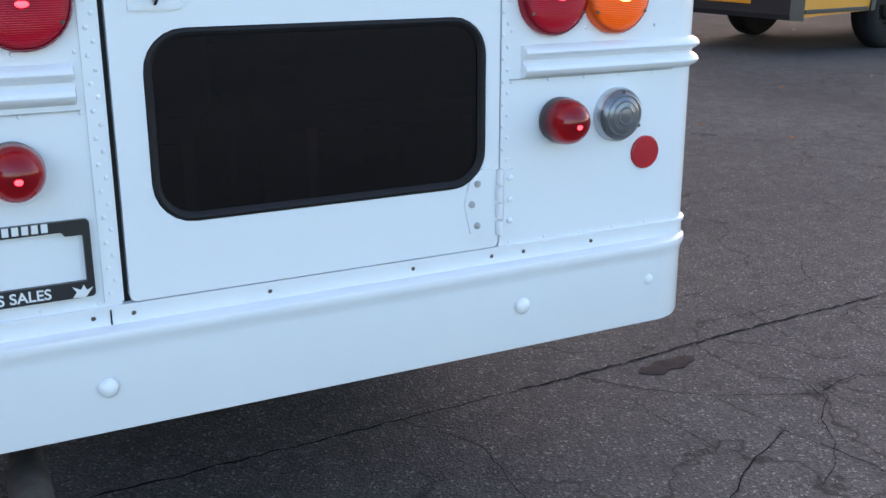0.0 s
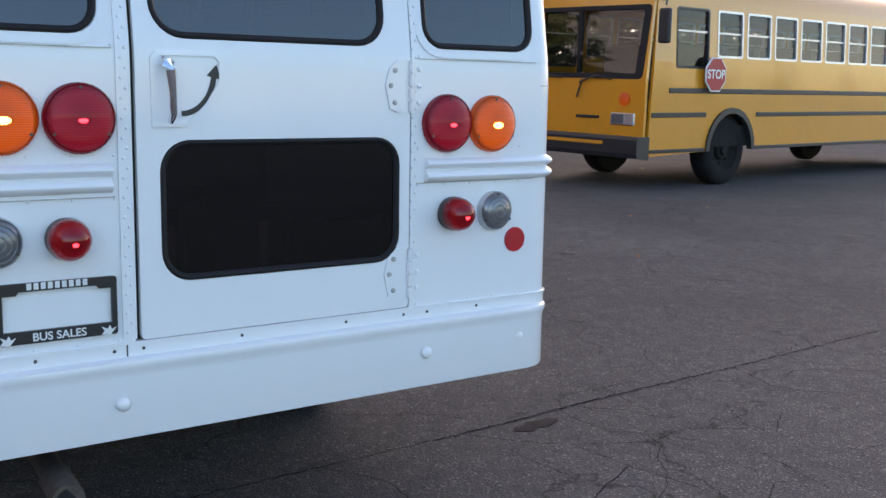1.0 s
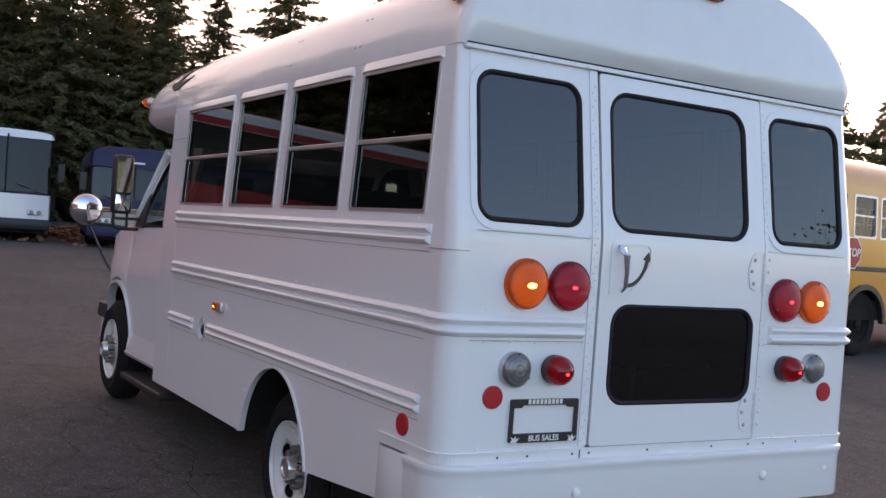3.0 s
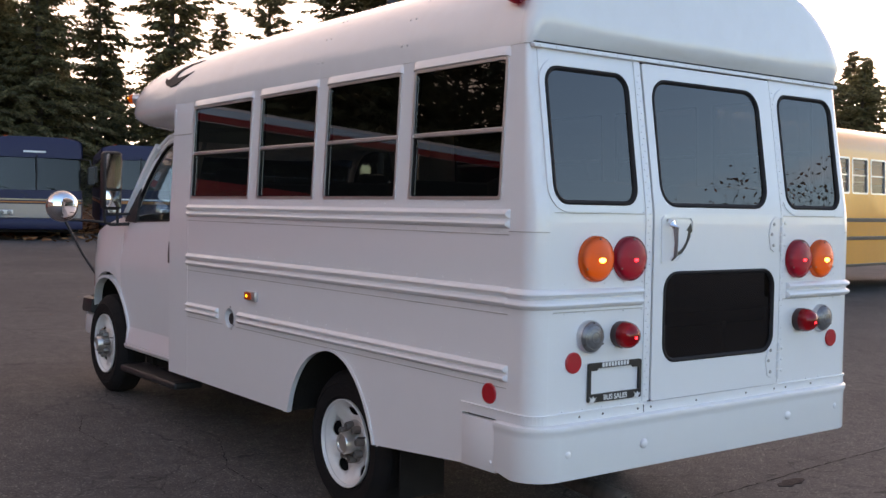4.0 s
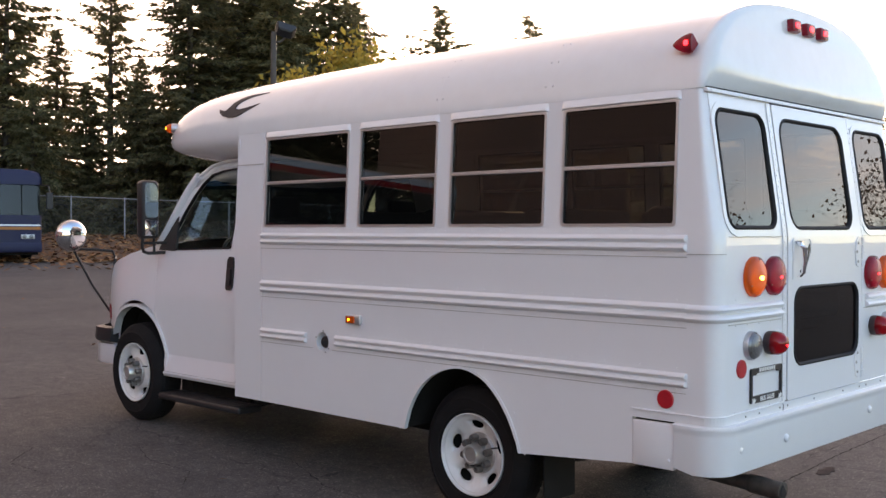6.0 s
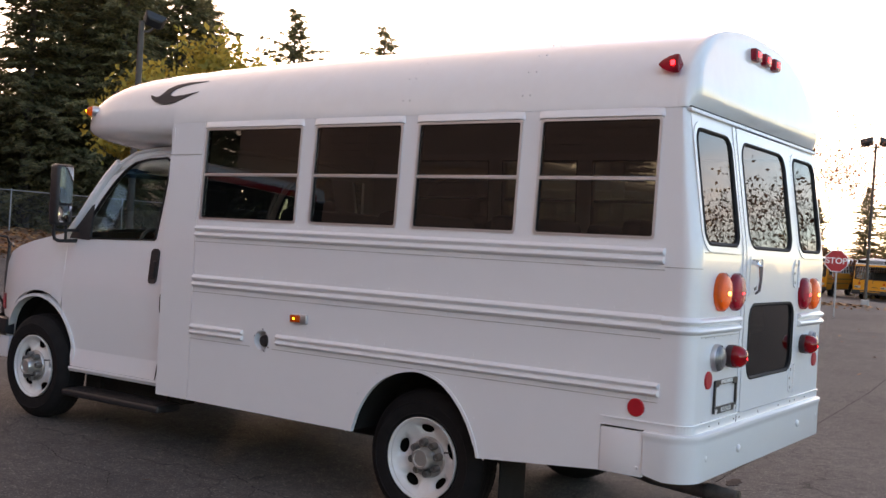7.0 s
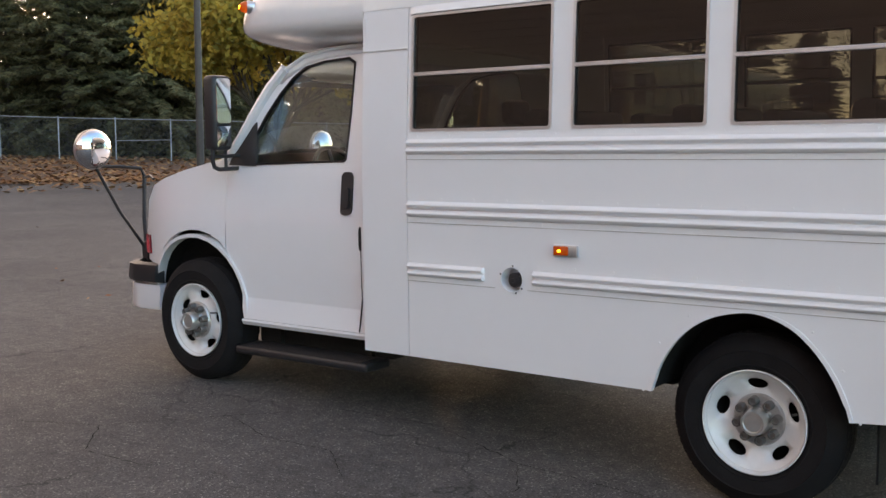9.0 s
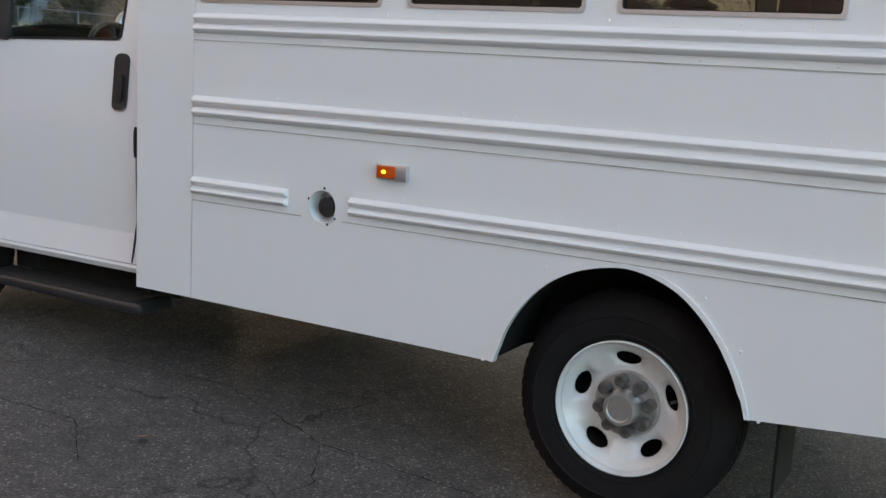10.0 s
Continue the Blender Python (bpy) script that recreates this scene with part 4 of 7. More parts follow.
def words(text, size, m, mat, parent, name="lettering", bold=0.0):
    cu = bpy.data.curves.new(name, "FONT")
    cu.body, cu.size, cu.align_x, cu.align_y, cu.extrude, cu.offset = text, size, "CENTER", "CENTER", 0.0006, bold
    tmp = bpy.data.objects.new(name, cu)
    scene.collection.objects.link(tmp)
    dg = bpy.context.evaluated_depsgraph_get()
    me = bpy.data.meshes.new_from_object(tmp.evaluated_get(dg))
    bpy.data.objects.remove(tmp)
    bpy.data.curves.remove(cu)
    me.materials.clear()
    me.materials.append(mat)
    me.transform(m)
    ob = new(name, me)
    ob.parent = parent
    return ob


words("BUS SALES", 0.030, Matrix.Translation((0, -0.0128, -0.065)) @ pose(0, 0, 0, 90), LETTER, pf, "lettering", 0.0005)
bm = B()
for i in range(9):
    box(bm, (-0.078 + i * 0.0176, -0.0132, 0.060), (-0.066 + i * 0.0176, -0.0118, 0.077))
part("lettering_bar", bm, LETTER, pf, "white bars of lettering", False)
for x in (-0.128, 0.128):
    bm = B()
    sheet(bm, [(x - 0.02, -0.078), (x + 0.004, -0.080), (x + 0.02, -0.060), (x + 0.008, -0.066), (x + 0.002, -0.054), (x - 0.004, -0.064), (x - 0.02, -0.056), (x - 0.012, -0.068)], [], lambda u, v: Vector((u, -0.0135, v)), lambda u, v: Vector((u, -0.0115, v)))
    part("emblem", bm, LETTER, pf, "small white emblem", False)
# swallow-shaped decal on the roof side
bm = B()
bird = [(3.87, 2.436), (3.84, 2.408), (3.78, 2.38), (3.7, 2.362), (3.62, 2.365), (3.55, 2.383), (3.4, 2.44), (3.53, 2.421), (3.62, 2.416), (3.668, 2.428), (3.675, 2.45), (3.65, 2.473), (3.59, 2.493), (3.4, 2.52), (3.58, 2.519), (3.68, 2.504), (3.735, 2.476), (3.752, 2.44), (3.775, 2.42), (3.82, 2.423)]


def on_roof(y, z):
    """x of the roof's or nose's skin at that station and height."""
    u = max(0.0, (y - NOSE_Y) / NOSE_L)
    hw, up_, _ = nose_size(u) if y > NOSE_Y else (W / 2 - 0.035, 0.474, 0)
    k = max(0.0, min(0.999, (z - 2.233 - 0.01 * u) / up_))
    return W / 2 - hw * (1 - k ** 2.42) ** (1 / 2.42)


sheet(bm, bird, [], lambda u, v: Vector((on_roof(u, v) - 0.006, u, v)), lambda u, v: Vector((on_roof(u, v) + 0.02, u, v)))
part("bird_decal", bm, DECAL, bus, "dark grey swallow-shaped decal", False)
# filler neck
bm = B()
lathe(bm, [(0.062, 0.004), (0.058, 0.004), (0.055, -0.01), (0.05, -0.06), (0, -0.06)], at((0, *FUEL), "-x"), 24)
cup = part("filler_cup", bm, WHITE, bus, "white recessed fuel filler cup with chipped paint")
bm = B()
lathe(bm, [(0.034, -0.055), (0.036, -0.012), (0.030, -0.004), (0.012, -0.002), (0.010, 0.004), (0, 0.004)], at((0, FUEL[0] - 0.008, FUEL[1] - 0.003), "-x"), 20)
part("fuel_cap", bm, BLACKP, cup, "black fuel cap")
for a in (20, 95, 215, 250):
    bm = B()
    p = Vector((-0.0012, FUEL[0] + 0.066 * math.cos(radians(a)), FUEL[1] + 0.066 * math.sin(radians(a))))
    lathe(bm, [(0.0055, 0), (0.003, 0.0015), (0, 0.0015)], at(p, "-x"), 5)
    part("paint_chip", bm, SEAL, cup, "dark paint chip")


# the rear wall leans forward above the belt
def lean_forward(ob):
    if ob.type == "MESH" and min(v.co.y for v in ob.data.vertices) < 0.15:
        zs_ = [v.co.z for v in ob.data.vertices]
        if min(zs_) < 1.53 and max(zs_) > 1.63:
            cut = B()
            cut.from_mesh(ob.data)
            for zc_ in (1.54, 1.58, 1.62):
                bmesh.ops.bisect_plane(cut, geom=cut.verts[:] + cut.edges[:] + cut.faces[:], plane_co=(0, 0, zc_), plane_no=(0, 0, 1))
            bmesh.ops.dissolve_degenerate(cut, dist=0.0002, edges=cut.edges[:])
            cut.to_mesh(ob.data)
            cut.free()
    for v in ob.data.vertices if ob.type == "MESH" else ():
        if v.co.y < 0.15 and v.co.z > 1.54:
            up = v.co.z - 1.54
            v.co.y += 0.150 * min(up * up / 0.16 if up < 0.08 else up - 0.04, 0.655) * min(1.0, (0.15 - v.co.y) / 0.15)
    for c_ in ob.children:
        lean_forward(c_)


lean_forward(bus)

# ---- cab of the bus ----
def cab_x(y, z):
    """Inset of the cab's skin from the body's side, by station and height."""
    x = 0.085
    x += 0.016 * smoothstep(1.02, 0.5, z) + 0.012 * smoothstep(1.12, 1.2, z) + 0.02 * smoothstep(1.2, 1.42, z) + 0.22 * max(0.0, z - 1.42)
    x -= 0.25 * max(0.0, 0.645 - z)
    return x + 0.55 * max(0.0, y - 5.12) ** 2


def cab_maps(sgn, proud=0.0, t=0.03):
    cx = 0 if sgn > 0 else W
    return (lambda u, v: Vector((cx + sgn * (cab_x(u, v) - proud), u, v)), lambda u, v: Vector((cx + sgn * (cab_x(u, v) + t), u, v)))


FARCH = [(4.985 + 0.455 * math.cos(radians(a)), 0.585 + 0.455 * math.sin(radians(a))) for a in range(0, 181, 12)]
GRID = [[(3.5 + 0.12 * i, z) for i in range(1, 17)] for z in (0.56, 0.60, 0.640, 0.645, 0.650, 0.70, 0.8, 0.95, 1.05, 1.12, 1.2, 1.3, 1.42)]


def clip_lines(poly, holes=()):
    out = []
    for line in GRID:
        run = []
        for p in line:
            if inside(p, poly) and not any(inside(p, h) for h in holes):
                run.append(p)
            else:
                if len(run) > 1:
                    out.append(run)
                run = []
        if len(run) > 1:
            out.append(run)
    return out


def build_cab_side(sgn, tag):
    win = [(4.545, 1.412), (4.55, 1.45), (4.50, 1.58), (4.43, 1.70), (4.34, 1.82), (4.25, 1.91), (4.16, 1.965), (4.02, 1.99), (3.84, 2.0), (3.79, 1.97), (3.775, 1.70), (3.77, 1.445), (3.785, 1.432)]
    outer = [(3.58, 0.525), (4.55, 0.525), (4.575, 0.58), (4.585, 0.66), (4.625, 0.78), (4.70, 0.92), (4.705, 1.40), (4.69, 1.46), (4.60, 1.56), (4.50, 1.72), (4.40, 1.86), (4.29, 1.965), (4.18, 2.02), (4.02, 2.045), (3.58, 2.06), (3.58, 1.42)]
    door_ = part("cab_door", sheet(B(), outer, [win], *cab_maps(sgn), clip_lines(outer, [win])), WHITE, bus, "white " + tag + " cab door", True)
    seal = [(4.10 + (y - 4.10) * 0.972, 1.69 + (z - 1.69) * 0.962) for y, z in win]
    part("window_seal", ring(B(), win, seal, *cab_maps(sgn, 0.006, 0.02)), SEAL, door_, "black window seal", False)
    bm = B()
    cx = 0 if sgn > 0 else W
    bm.faces.new([bm.verts.new((cx + sgn * (cab_x(y, z) + 0.012), y, z)) for y, z in win])
    g = part("pane", bm, CABGLASS, door_, "clear door pane", False)
    g.visible_shadow = False
    # quarter patch that carries the mirror
    part("mirror_patch", sheet(B(), [(4.46, 1.408), (4.68, 1.415), (4.665, 1.45), (4.60, 1.53), (4.515, 1.645), (4.495, 1.66), (4.475, 1.55)], [], *cab_maps(sgn, 0.008, 0.01)), BLACKP, door_, "black mirror patch", False)
    bm = B()
    sheet(bm, rr(3.712, 3.790, 1.15, 1.38, 0.03, 4), [], *cab_maps(sgn, 0.012, 0.01))
    h = part("door_handle", bm, BLACKP, door_, "black recessed door handle", False)
    bm = B()
    sheet(bm, rr(3.728, 3.774, 1.185, 1.30, 0.02, 4), [], *cab_maps(sgn, 0.022, 0.0))
    part("lever", bm, BLACKP, h, "", False)
    # shut line behind the door, wider at the latch
    part("shut_line", sheet(B(), [(3.655, 0.527), (3.661, 0.527), (3.657, 0.7), (3.653, 1.0), (3.651, 1.40), (3.646, 1.40), (3.648, 1.0), (3.652, 0.7)], [], *cab_maps(sgn, 0.0022, 0.004)), SEAL, door_, "dark shut line of the door", False)
    part("latch_seal", sheet(B(), [(3.646, 0.965), (3.660, 0.965), (3.664, 0.99), (3.664, 1.065), (3.658, 1.09), (3.646, 1.09)], [], *cab_maps(sgn, 0.003, 0.02)), SEAL, door_, "black rubber at the door's latch", False)
    # rocker below the door
    bm = B()
    rings = [[Vector((cx + sgn * (cab_x(y, 0.5) + d), y, z)) for d, z in ((0.002, 0.532), (-0.002, 0.520), (0.010, 0.498), (0.10, 0.490), (0.10, 0.532))] for y in (3.58, 4.56)]
    loft(bm, rings)
    part("rocker", bm, WHITE, bus, "", False)
    # front wing
    wing = [(4.715, 0.94)] + [p for p in FARCH[::-1] if p[0] > 4.73 and p[1] > 0.58] + [(5.47, 0.80), (5.56, 0.82), (5.56, 1.0), (5.54, 1.20), (5.44, 1.30), (5.30, 1.345), (5.10, 1.395), (4.90, 1.435), (4.715, 1.465)]
    part("front_wing", sheet(B(), wing, [], *cab_maps(sgn), clip_lines(wing)), WHITE, bus, "white front wing", True)
    inner = [(4.985 + (y - 4.985) * 0.955, 0.585 + (z - 0.585) * 0.955) for y, z in FARCH]
    part("wheel_arch_lip", sheet(B(), FARCH + inner[::-1], [], *cab_maps(sgn, 0.012, 0.05)), WHITE, bus, "", False)
    # lamp cluster at the front corner
    bm = B()
    sheet(bm, [(5.50, 0.885), (5.60, 0.885), (5.60, 1.005), (5.50, 1.005)], [], *cab_maps(sgn, 0.006, 0.05))
    part("turn_lamp", bm, REDLENS if sgn > 0 else AMBERLENS, bus, "coloured corner lamp", False)
    return door_


cab_door = build_cab_side(1, "driver")
build_cab_side(-1, "passenger")
# bonnet, windscreen, cab roof
bm = B()
rings = []
for y, z, ins in ((4.62, 1.475, 0.15), (4.9, 1.455, 0.12), (5.1, 1.41, 0.118), (5.3, 1.36, 0.14), (5.44, 1.31, 0.19), (5.56, 1.20, 0.235), (5.62, 1.05, 0.26), (5.62, 0.82, 0.27)):
    row = []
    for i in range(13):
        u = i / 12
        edge = min(u, 1 - u)
        row.append(Vector((ins + u * (W - 2 * ins), y + 0.10 * (1 - (2 * u - 1) ** 4) * (y > 5.2), z + 0.05 * (1 - abs(2 * u - 1) ** 3) * (z > 1.25) - 0.012 * (edge < 0.01))))
    rings.append(row)
loft(bm, rings, False)
bmesh.ops.recalc_face_normals(bm, faces=bm.faces)
part("bonnet", bm, WHITE, bus, "white sloping bonnet", "all")
bm = B()
q = [(0.17, 4.66, 1.46), (W - 0.17, 4.66, 1.46), (W - 0.30, 4.24, 1.99), (0.30, 4.24, 1.99)]
v0 = [Vector(p) for p in q]
rows = [[v0[0].lerp(v0[3], k / 6).lerp(v0[1].lerp(v0[2], k / 6), i / 10) + Vector((0, 0.13 * (1 - (i / 5 - 1) ** 2), 0.02 * (1 - (i / 5 - 1) ** 2))) for i in range(11)] for k in range(7)]
loft(bm, rows, False)
o = part("windscreen", bm, CABGLASS, bus, "clear sloping windscreen", "all")
o.visible_shadow = False
bm = B()
loft(bm, [[v0[0].lerp(v0[3], k).lerp(v0[1].lerp(v0[2], k), i / 10) + Vector((0, 0.13 * (1 - (i / 5 - 1) ** 2) - 0.005, 0.02 * (1 - (i / 5 - 1) ** 2) - 0.004)) for i in range(11)] for k in (0.76, 0.88, 1.0)], False)
part("shade_band", bm, pane_mat("blue_shade_band", (0.10, 0.25, 0.42), 0.0, 1.1), o, "blue tinted band along the top of the windscreen", "all").visible_shadow = False
bm = B()
rows = []
for y, z, ins in ((4.34, 1.925, 0.215), (4.25, 1.985, 0.225), (4.15, 2.03, 0.235), (4.0, 2.055, 0.245), (3.5, 2.07, 0.25)):
    o_ = [Vector((ins + (W - 2 * ins) * i / 12, y + 0.09 * (1 - (i / 6 - 1) ** 2) * (y > 4.1), z + 0.035 * (1 - (i / 6 - 1) ** 4))) for i in range(13)]
    rows.append(o_ + [p - Vector((0, 0, 0.03)) for p in o_[::-1]])
loft(bm, rows)
bmesh.ops.recalc_face_normals(bm, faces=bm.faces)
part("cab_roof", bm, WHITE, bus, "white cab roof", "all")
for sgn in (1, -1):
    cx = 0 if sgn > 0 else W
    bm = B()
    tube(bm, [(cx + sgn * 0.125, 4.70, 1.45), (cx + sgn * 0.145, 4.61, 1.565), (cx + sgn * 0.18, 4.51, 1.73), (cx + sgn * 0.205, 4.42, 1.855), (cx + sgn * 0.22, 4.31, 1.96)], 0.03, 8)
    part("roof_pillar", bm, WHITE, bus)
    bm = B()
    tube(bm, [(cx + sgn * 0.205, 4.40, 1.885), (cx + sgn * 0.225, 4.30, 1.985), (cx + sgn * 0.24, 4.17, 2.05), (cx + sgn * 0.245, 4.0, 2.075), (cx + sgn * 0.25, 3.58, 2.09)], 0.011, 6)
    part("roof_gutter", bm, WHITE, bus, "white roof gutter")
# front bumper in two tones
for z0, z1, mat, out_, lab in ((0.70, 0.83, BLACKP, 0.03, "black bumper top"), (0.52, 0.70, WHITE, 0.0, "white front bumper")):
    bm = B()
    p = [(0.13 - out_, 5.38), (0.125 - out_, 5.58), (0.15 - out_ * 0.7, 5.68), (0.23, 5.745 + out_), (0.6, 5.80 + out_), (W / 2, 5.82 + out_)]
    p = p + [(W - x, y) for x, y in p[::-1][1:]]
    rings = []
    for x, y in p:
        d = (Vector((W / 2, 5.2)) - Vector((x, y))).normalized() * 0.06
        rings.append([Vector((x, y, z0 + 0.012)), Vector((x - d.x * 0.15, y - d.y * 0.15, z0 + 0.03)), Vector((x, y, z1 - 0.01)), Vector((x + d.x, y + d.y, z1)), Vector((x + d.x, y + d.y, z0))])
    loft(bm, rings)
    bmesh.ops.recalc_face_normals(bm, faces=bm.faces)
    part("front_bumper", bm, mat, bus, lab)
bm = B()
box(bm, (0.3, 5.60, 0.84), (W - 0.3, 5.70, 1.16), 0.02, 2)
grille = part("grille", bm, BLACKP, bus, "dark front grille")
for x in (0.30, W - 0.52):
    bm = B()
    box(bm, (x, 5.66, 0.92), (x + 0.22, 5.71, 1.10), 0.02, 2)
    part("headlamp", bm, CLEARLENS, grille, "clear headlamp")


# door mirrors: tall black housings with flat and convex glass
def door_mirror(sgn):
    cx = 0 if sgn > 0 else W
    X = lambda d: cx - sgn * d
    bm = B()
    x0, x1 = sorted((X(-0.055), X(0.085)))
    box(bm, (x0, 4.575, 1.490), (x1, 4.675, 1.915), 0.028, 3)
    mir = part("door_mirror", bm, BLACKP, bus, "tall black door mirror")
    bm = B()
    f = lambda u, v: Vector((u, 4.571, v))
    b = lambda u, v: Vector((u, 4.58, v))
    g0, g1 = x0 + 0.018, x1 - 0.018
    sheet(bm, rr(g0, g1, 1.645, 1.897, 0.02, 3), [], f, b)
    part("mirror_glass", bm, CHROME, mir, "flat mirror glass", False)
    bm = B()
    rows = [[Vector((g0 + (g1 - g0) * i / 6, 4.573 - 0.012 * (1 - (i / 3 - 1) ** 2) * (1 - (k / 2 - 1) ** 2), 1.512 + 0.115 * k / 4)) for i in range(7)] for k in range(5)]
    loft(bm, rows, False)
    bmesh.ops.recalc_face_normals(bm, faces=bm.faces)
    part("spot_mirror", bm, CHROME, mir, "convex spot mirror", "all")
    bm = B()
    tube(bm, [(X(0.062), 4.62, 1.51), (X(0.066), 4.62, 1.43), (X(0.055), 4.62, 1.395), (X(0.02), 4.62, 1.382), (X(-0.10), 4.62, 1.385), (X(-0.15), 4.60, 1.39)], 0.013, 8)
    tube(bm, [(X(0.066), 4.62, 1.458), (X(0.0), 4.62, 1.456), (X(-0.15), 4.60, 1.462)], 0.011, 8)
    tube(bm, [(X(-0.03), 4.62, 1.51), (X(-0.032), 4.62, 1.385)], 0.010, 8)
    part("mirror_arm", bm, BLACKP, mir)


door_mirror(1)
door_mirror(-1)
# crossview mirror on tubular arms ahead of the wing
for sgn in (1, -1):
    cx = 0 if sgn > 0 else W
    X = lambda d: cx + sgn * d
    bm = B()
    tube(bm, [(X(0.33), 5.76, 0.86), (X(0.35), 5.80, 1.10), (X(0.38), 5.82, 1.38)], 0.014, 8)
    tube(bm, [(X(0.33), 5.76, 0.88), (X(0.17), 5.82, 1.15), (X(0.03), 5.86, 1.44)], 0.011, 8)
    tube(bm, [(X(0.38), 5.82, 1.37), (X(0.36), 5.83, 1.425), (X(0.20), 5.85, 1.44), (X(0.02), 5.87, 1.445), (X(0.0), 5.87, 1.49)], 0.011, 8)
    tube(bm, [(X(0.38), 5.82, 1.36), (X(0.30), 5.66, 1.38), (X(0.22), 5.52, 1.36)], 0.009, 8)
    box(bm, (min(X(0.31), X(0.36)), 5.72, 0.80), (max(X(0.31), X(0.36)), 5.79, 0.94), 0.008, 1)
    arm = part("crossview_mirror", bm, BLACKP, bus, "round crossview mirror on black tubular arms")
    bm = B()
    m = look((X(0.0), 5.83, 1.555), (X(-0.25), 3.2, 1.45)) @ pose(0, 0, 0, 180, 0, 0)
    lathe(bm, [(0.125, -0.03), (0.13, -0.008), (0.128, 0.0)], m, 36)
    lathe(bm, [(0.125, -0.03), (0.10, -0.05), (0.04, -0.065), (0, -0.066)], m, 36)
    part("mirror_back", bm, ALU, arm)
    bm = B()
    lathe(bm, [(0.126 * math.cos(radians(a)), 0.062 * math.sin(radians(a))) for a in (0, 12, 24, 36, 48, 60, 72, 82)] + [(0, 0.062)], m, 40)
    part("mirror_dome", bm, CHROME, arm, "domed chrome mirror", "all")


# the cab sits a little higher on its frame than the body's datum
LIFT = {"cab_door": 0.04, "front_wing": 0.025, "bonnet": 0.02, "windscreen": 0.04, "roof_pillar": 0.04, "cab_roof": 0.015, "roof_gutter": 0.015, "rocker": 0.03, "door_mirror": 0.05}


def raise_part(ob, dz):
    ob.data.transform(Matrix.Translation((0, 0, dz)))
    for c_ in ob.children:
        raise_part(c_, dz)


for ob_ in list(bus.children):
    dz_ = LIFT.get(ob_.name.split(".")[0])
    if dz_:
        raise_part(ob_, dz_)


# ---- wheels ----
def build_wheel(name, label, m, dish, turn=0.17):
    """m: wheel centre, local z pointing outwards through the hub; z = 0 is the tyre's outer wall."""
    wh = thing(name, label, "wheel", m)
    wh.parent = bus
    wh.matrix_world = m
    bm = B()
    prof = [(0.212, -0.035), (0.225, -0.012), (0.238, -0.004), (0.242, 0.001), (0.247, -0.002), (0.27, 0.003), (0.298, 0.003), (0.302, 0.007), (0.308, 0.0), (0.325, -0.008), (0.352, -0.028), (0.368, -0.05), (0.372, -0.075), (0.373, -0.115), (0.372, -0.155), (0.366, -0.182), (0.34, -0.205), (0.25, -0.222), (0.212, -0.2)]
    lathe(bm, prof, Matrix.Identity(4), 64)
    tyre = part("tyre", bm, RUBBER, wh, "black rubber tyre")
    bm = B()
    for k in range(60):
        for j, (h0, h1) in enumerate(((-0.072, -0.048), (-0.11, -0.082), (-0.148, -0.12), (-0.182, -0.158))):
            a = 2 * math.pi * (k + 0.5 * (j % 2)) / 60
            mm = Matrix.Rotation(a, 4, "Z")
            top = 0.3698 if j in (0, 3) else 0.3745
            vs = [bm.verts.new(mm @ Vector((r, w, h))) for r, w, h in ((0.366, -0.0155, h0), (0.366, 0.0155, h0), (top, 0.0145, h0), (top, -0.0145, h0), (0.366, -0.0155, h1), (0.366, 0.0155, h1), (top, 0.0145, h1), (top, -0.0145, h1))]
            for f in ((0, 1, 2, 3), (7, 6, 5, 4), (3, 2, 6, 7), (0, 3, 7, 4), (1, 5, 6, 2)):
                bm.faces.new([vs[i] for i in f])
    tagged(part("tread", bm, RUBBER, tyre, "", False), kind="stuff")
    # steel disc with five oval hand holes
    def depth(r):
        if r > 0.19:
            return -0.008 - (0.215 - r) * 0.9
        if r > 0.165:
            return -0.031 - (0.19 - r) * 1.2
        return dish + (-0.061 - dish) * smoothstep(0.10, 0.165, r)
    holes = []
    for k in range(5):
        a = 2 * math.pi * k / 5 + turn
        c, s = math.cos(a), math.sin(a)
        holes.append([(c * (0.158 + 0.0240 * math.cos(t)) - s * 0.044 * math.sin(t), s * (0.158 + 0.0240 * math.cos(t)) + c * 0.044 * math.sin(t)) for t in [2 * math.pi * i / 14 for i in range(14)]])
    loops = [ring_pts(0, 0, r, 40) + [(r, 0)] for r in (0.085, 0.10, 0.115, 0.125, 0.187, 0.195, 0.204)]
    bm = B()
    sheet(bm, ring_pts(0, 0, 0.214, 48), holes, lambda u, v: Vector((u, v, depth(math.hypot(u, v)))), lambda u, v: Vector((u, v, depth(math.hypot(u, v)) - 0.008)), loops)
    rim = part("rim", bm, WHEELW, wh, "white painted steel rim with five oval holes", "all")
    bm = B()
    lathe(bm, [(0.205, -0.03), (0.212, -0.006), (0.219, 0.002), (0.223, 0.0), (0.221, -0.02)], Matrix.Identity(4), 64)
    part("rim_flange", bm, WHEELW, rim)
    bm = B()
    lathe(bm, [(0.20, -0.06), (0.185, -0.15), (0, -0.16)], Matrix.Identity(4), 32)
    part("brake_drum", bm, DARK, wh, "dark brake drum")
    # grey hub cover with eight lug nuts
    bm = B()
    lathe(bm, [(0.112, dish - 0.006), (0.112, dish + 0.004), (0.104, dish + 0.014), (0.066, dish + 0.016), (0.060, dish + 0.030), (0.056, dish + 0.036)], Matrix.Identity(4), 36)
    hub = part("hub_cover", bm, STEEL, wh, "grey hub cover")
    bm = B()
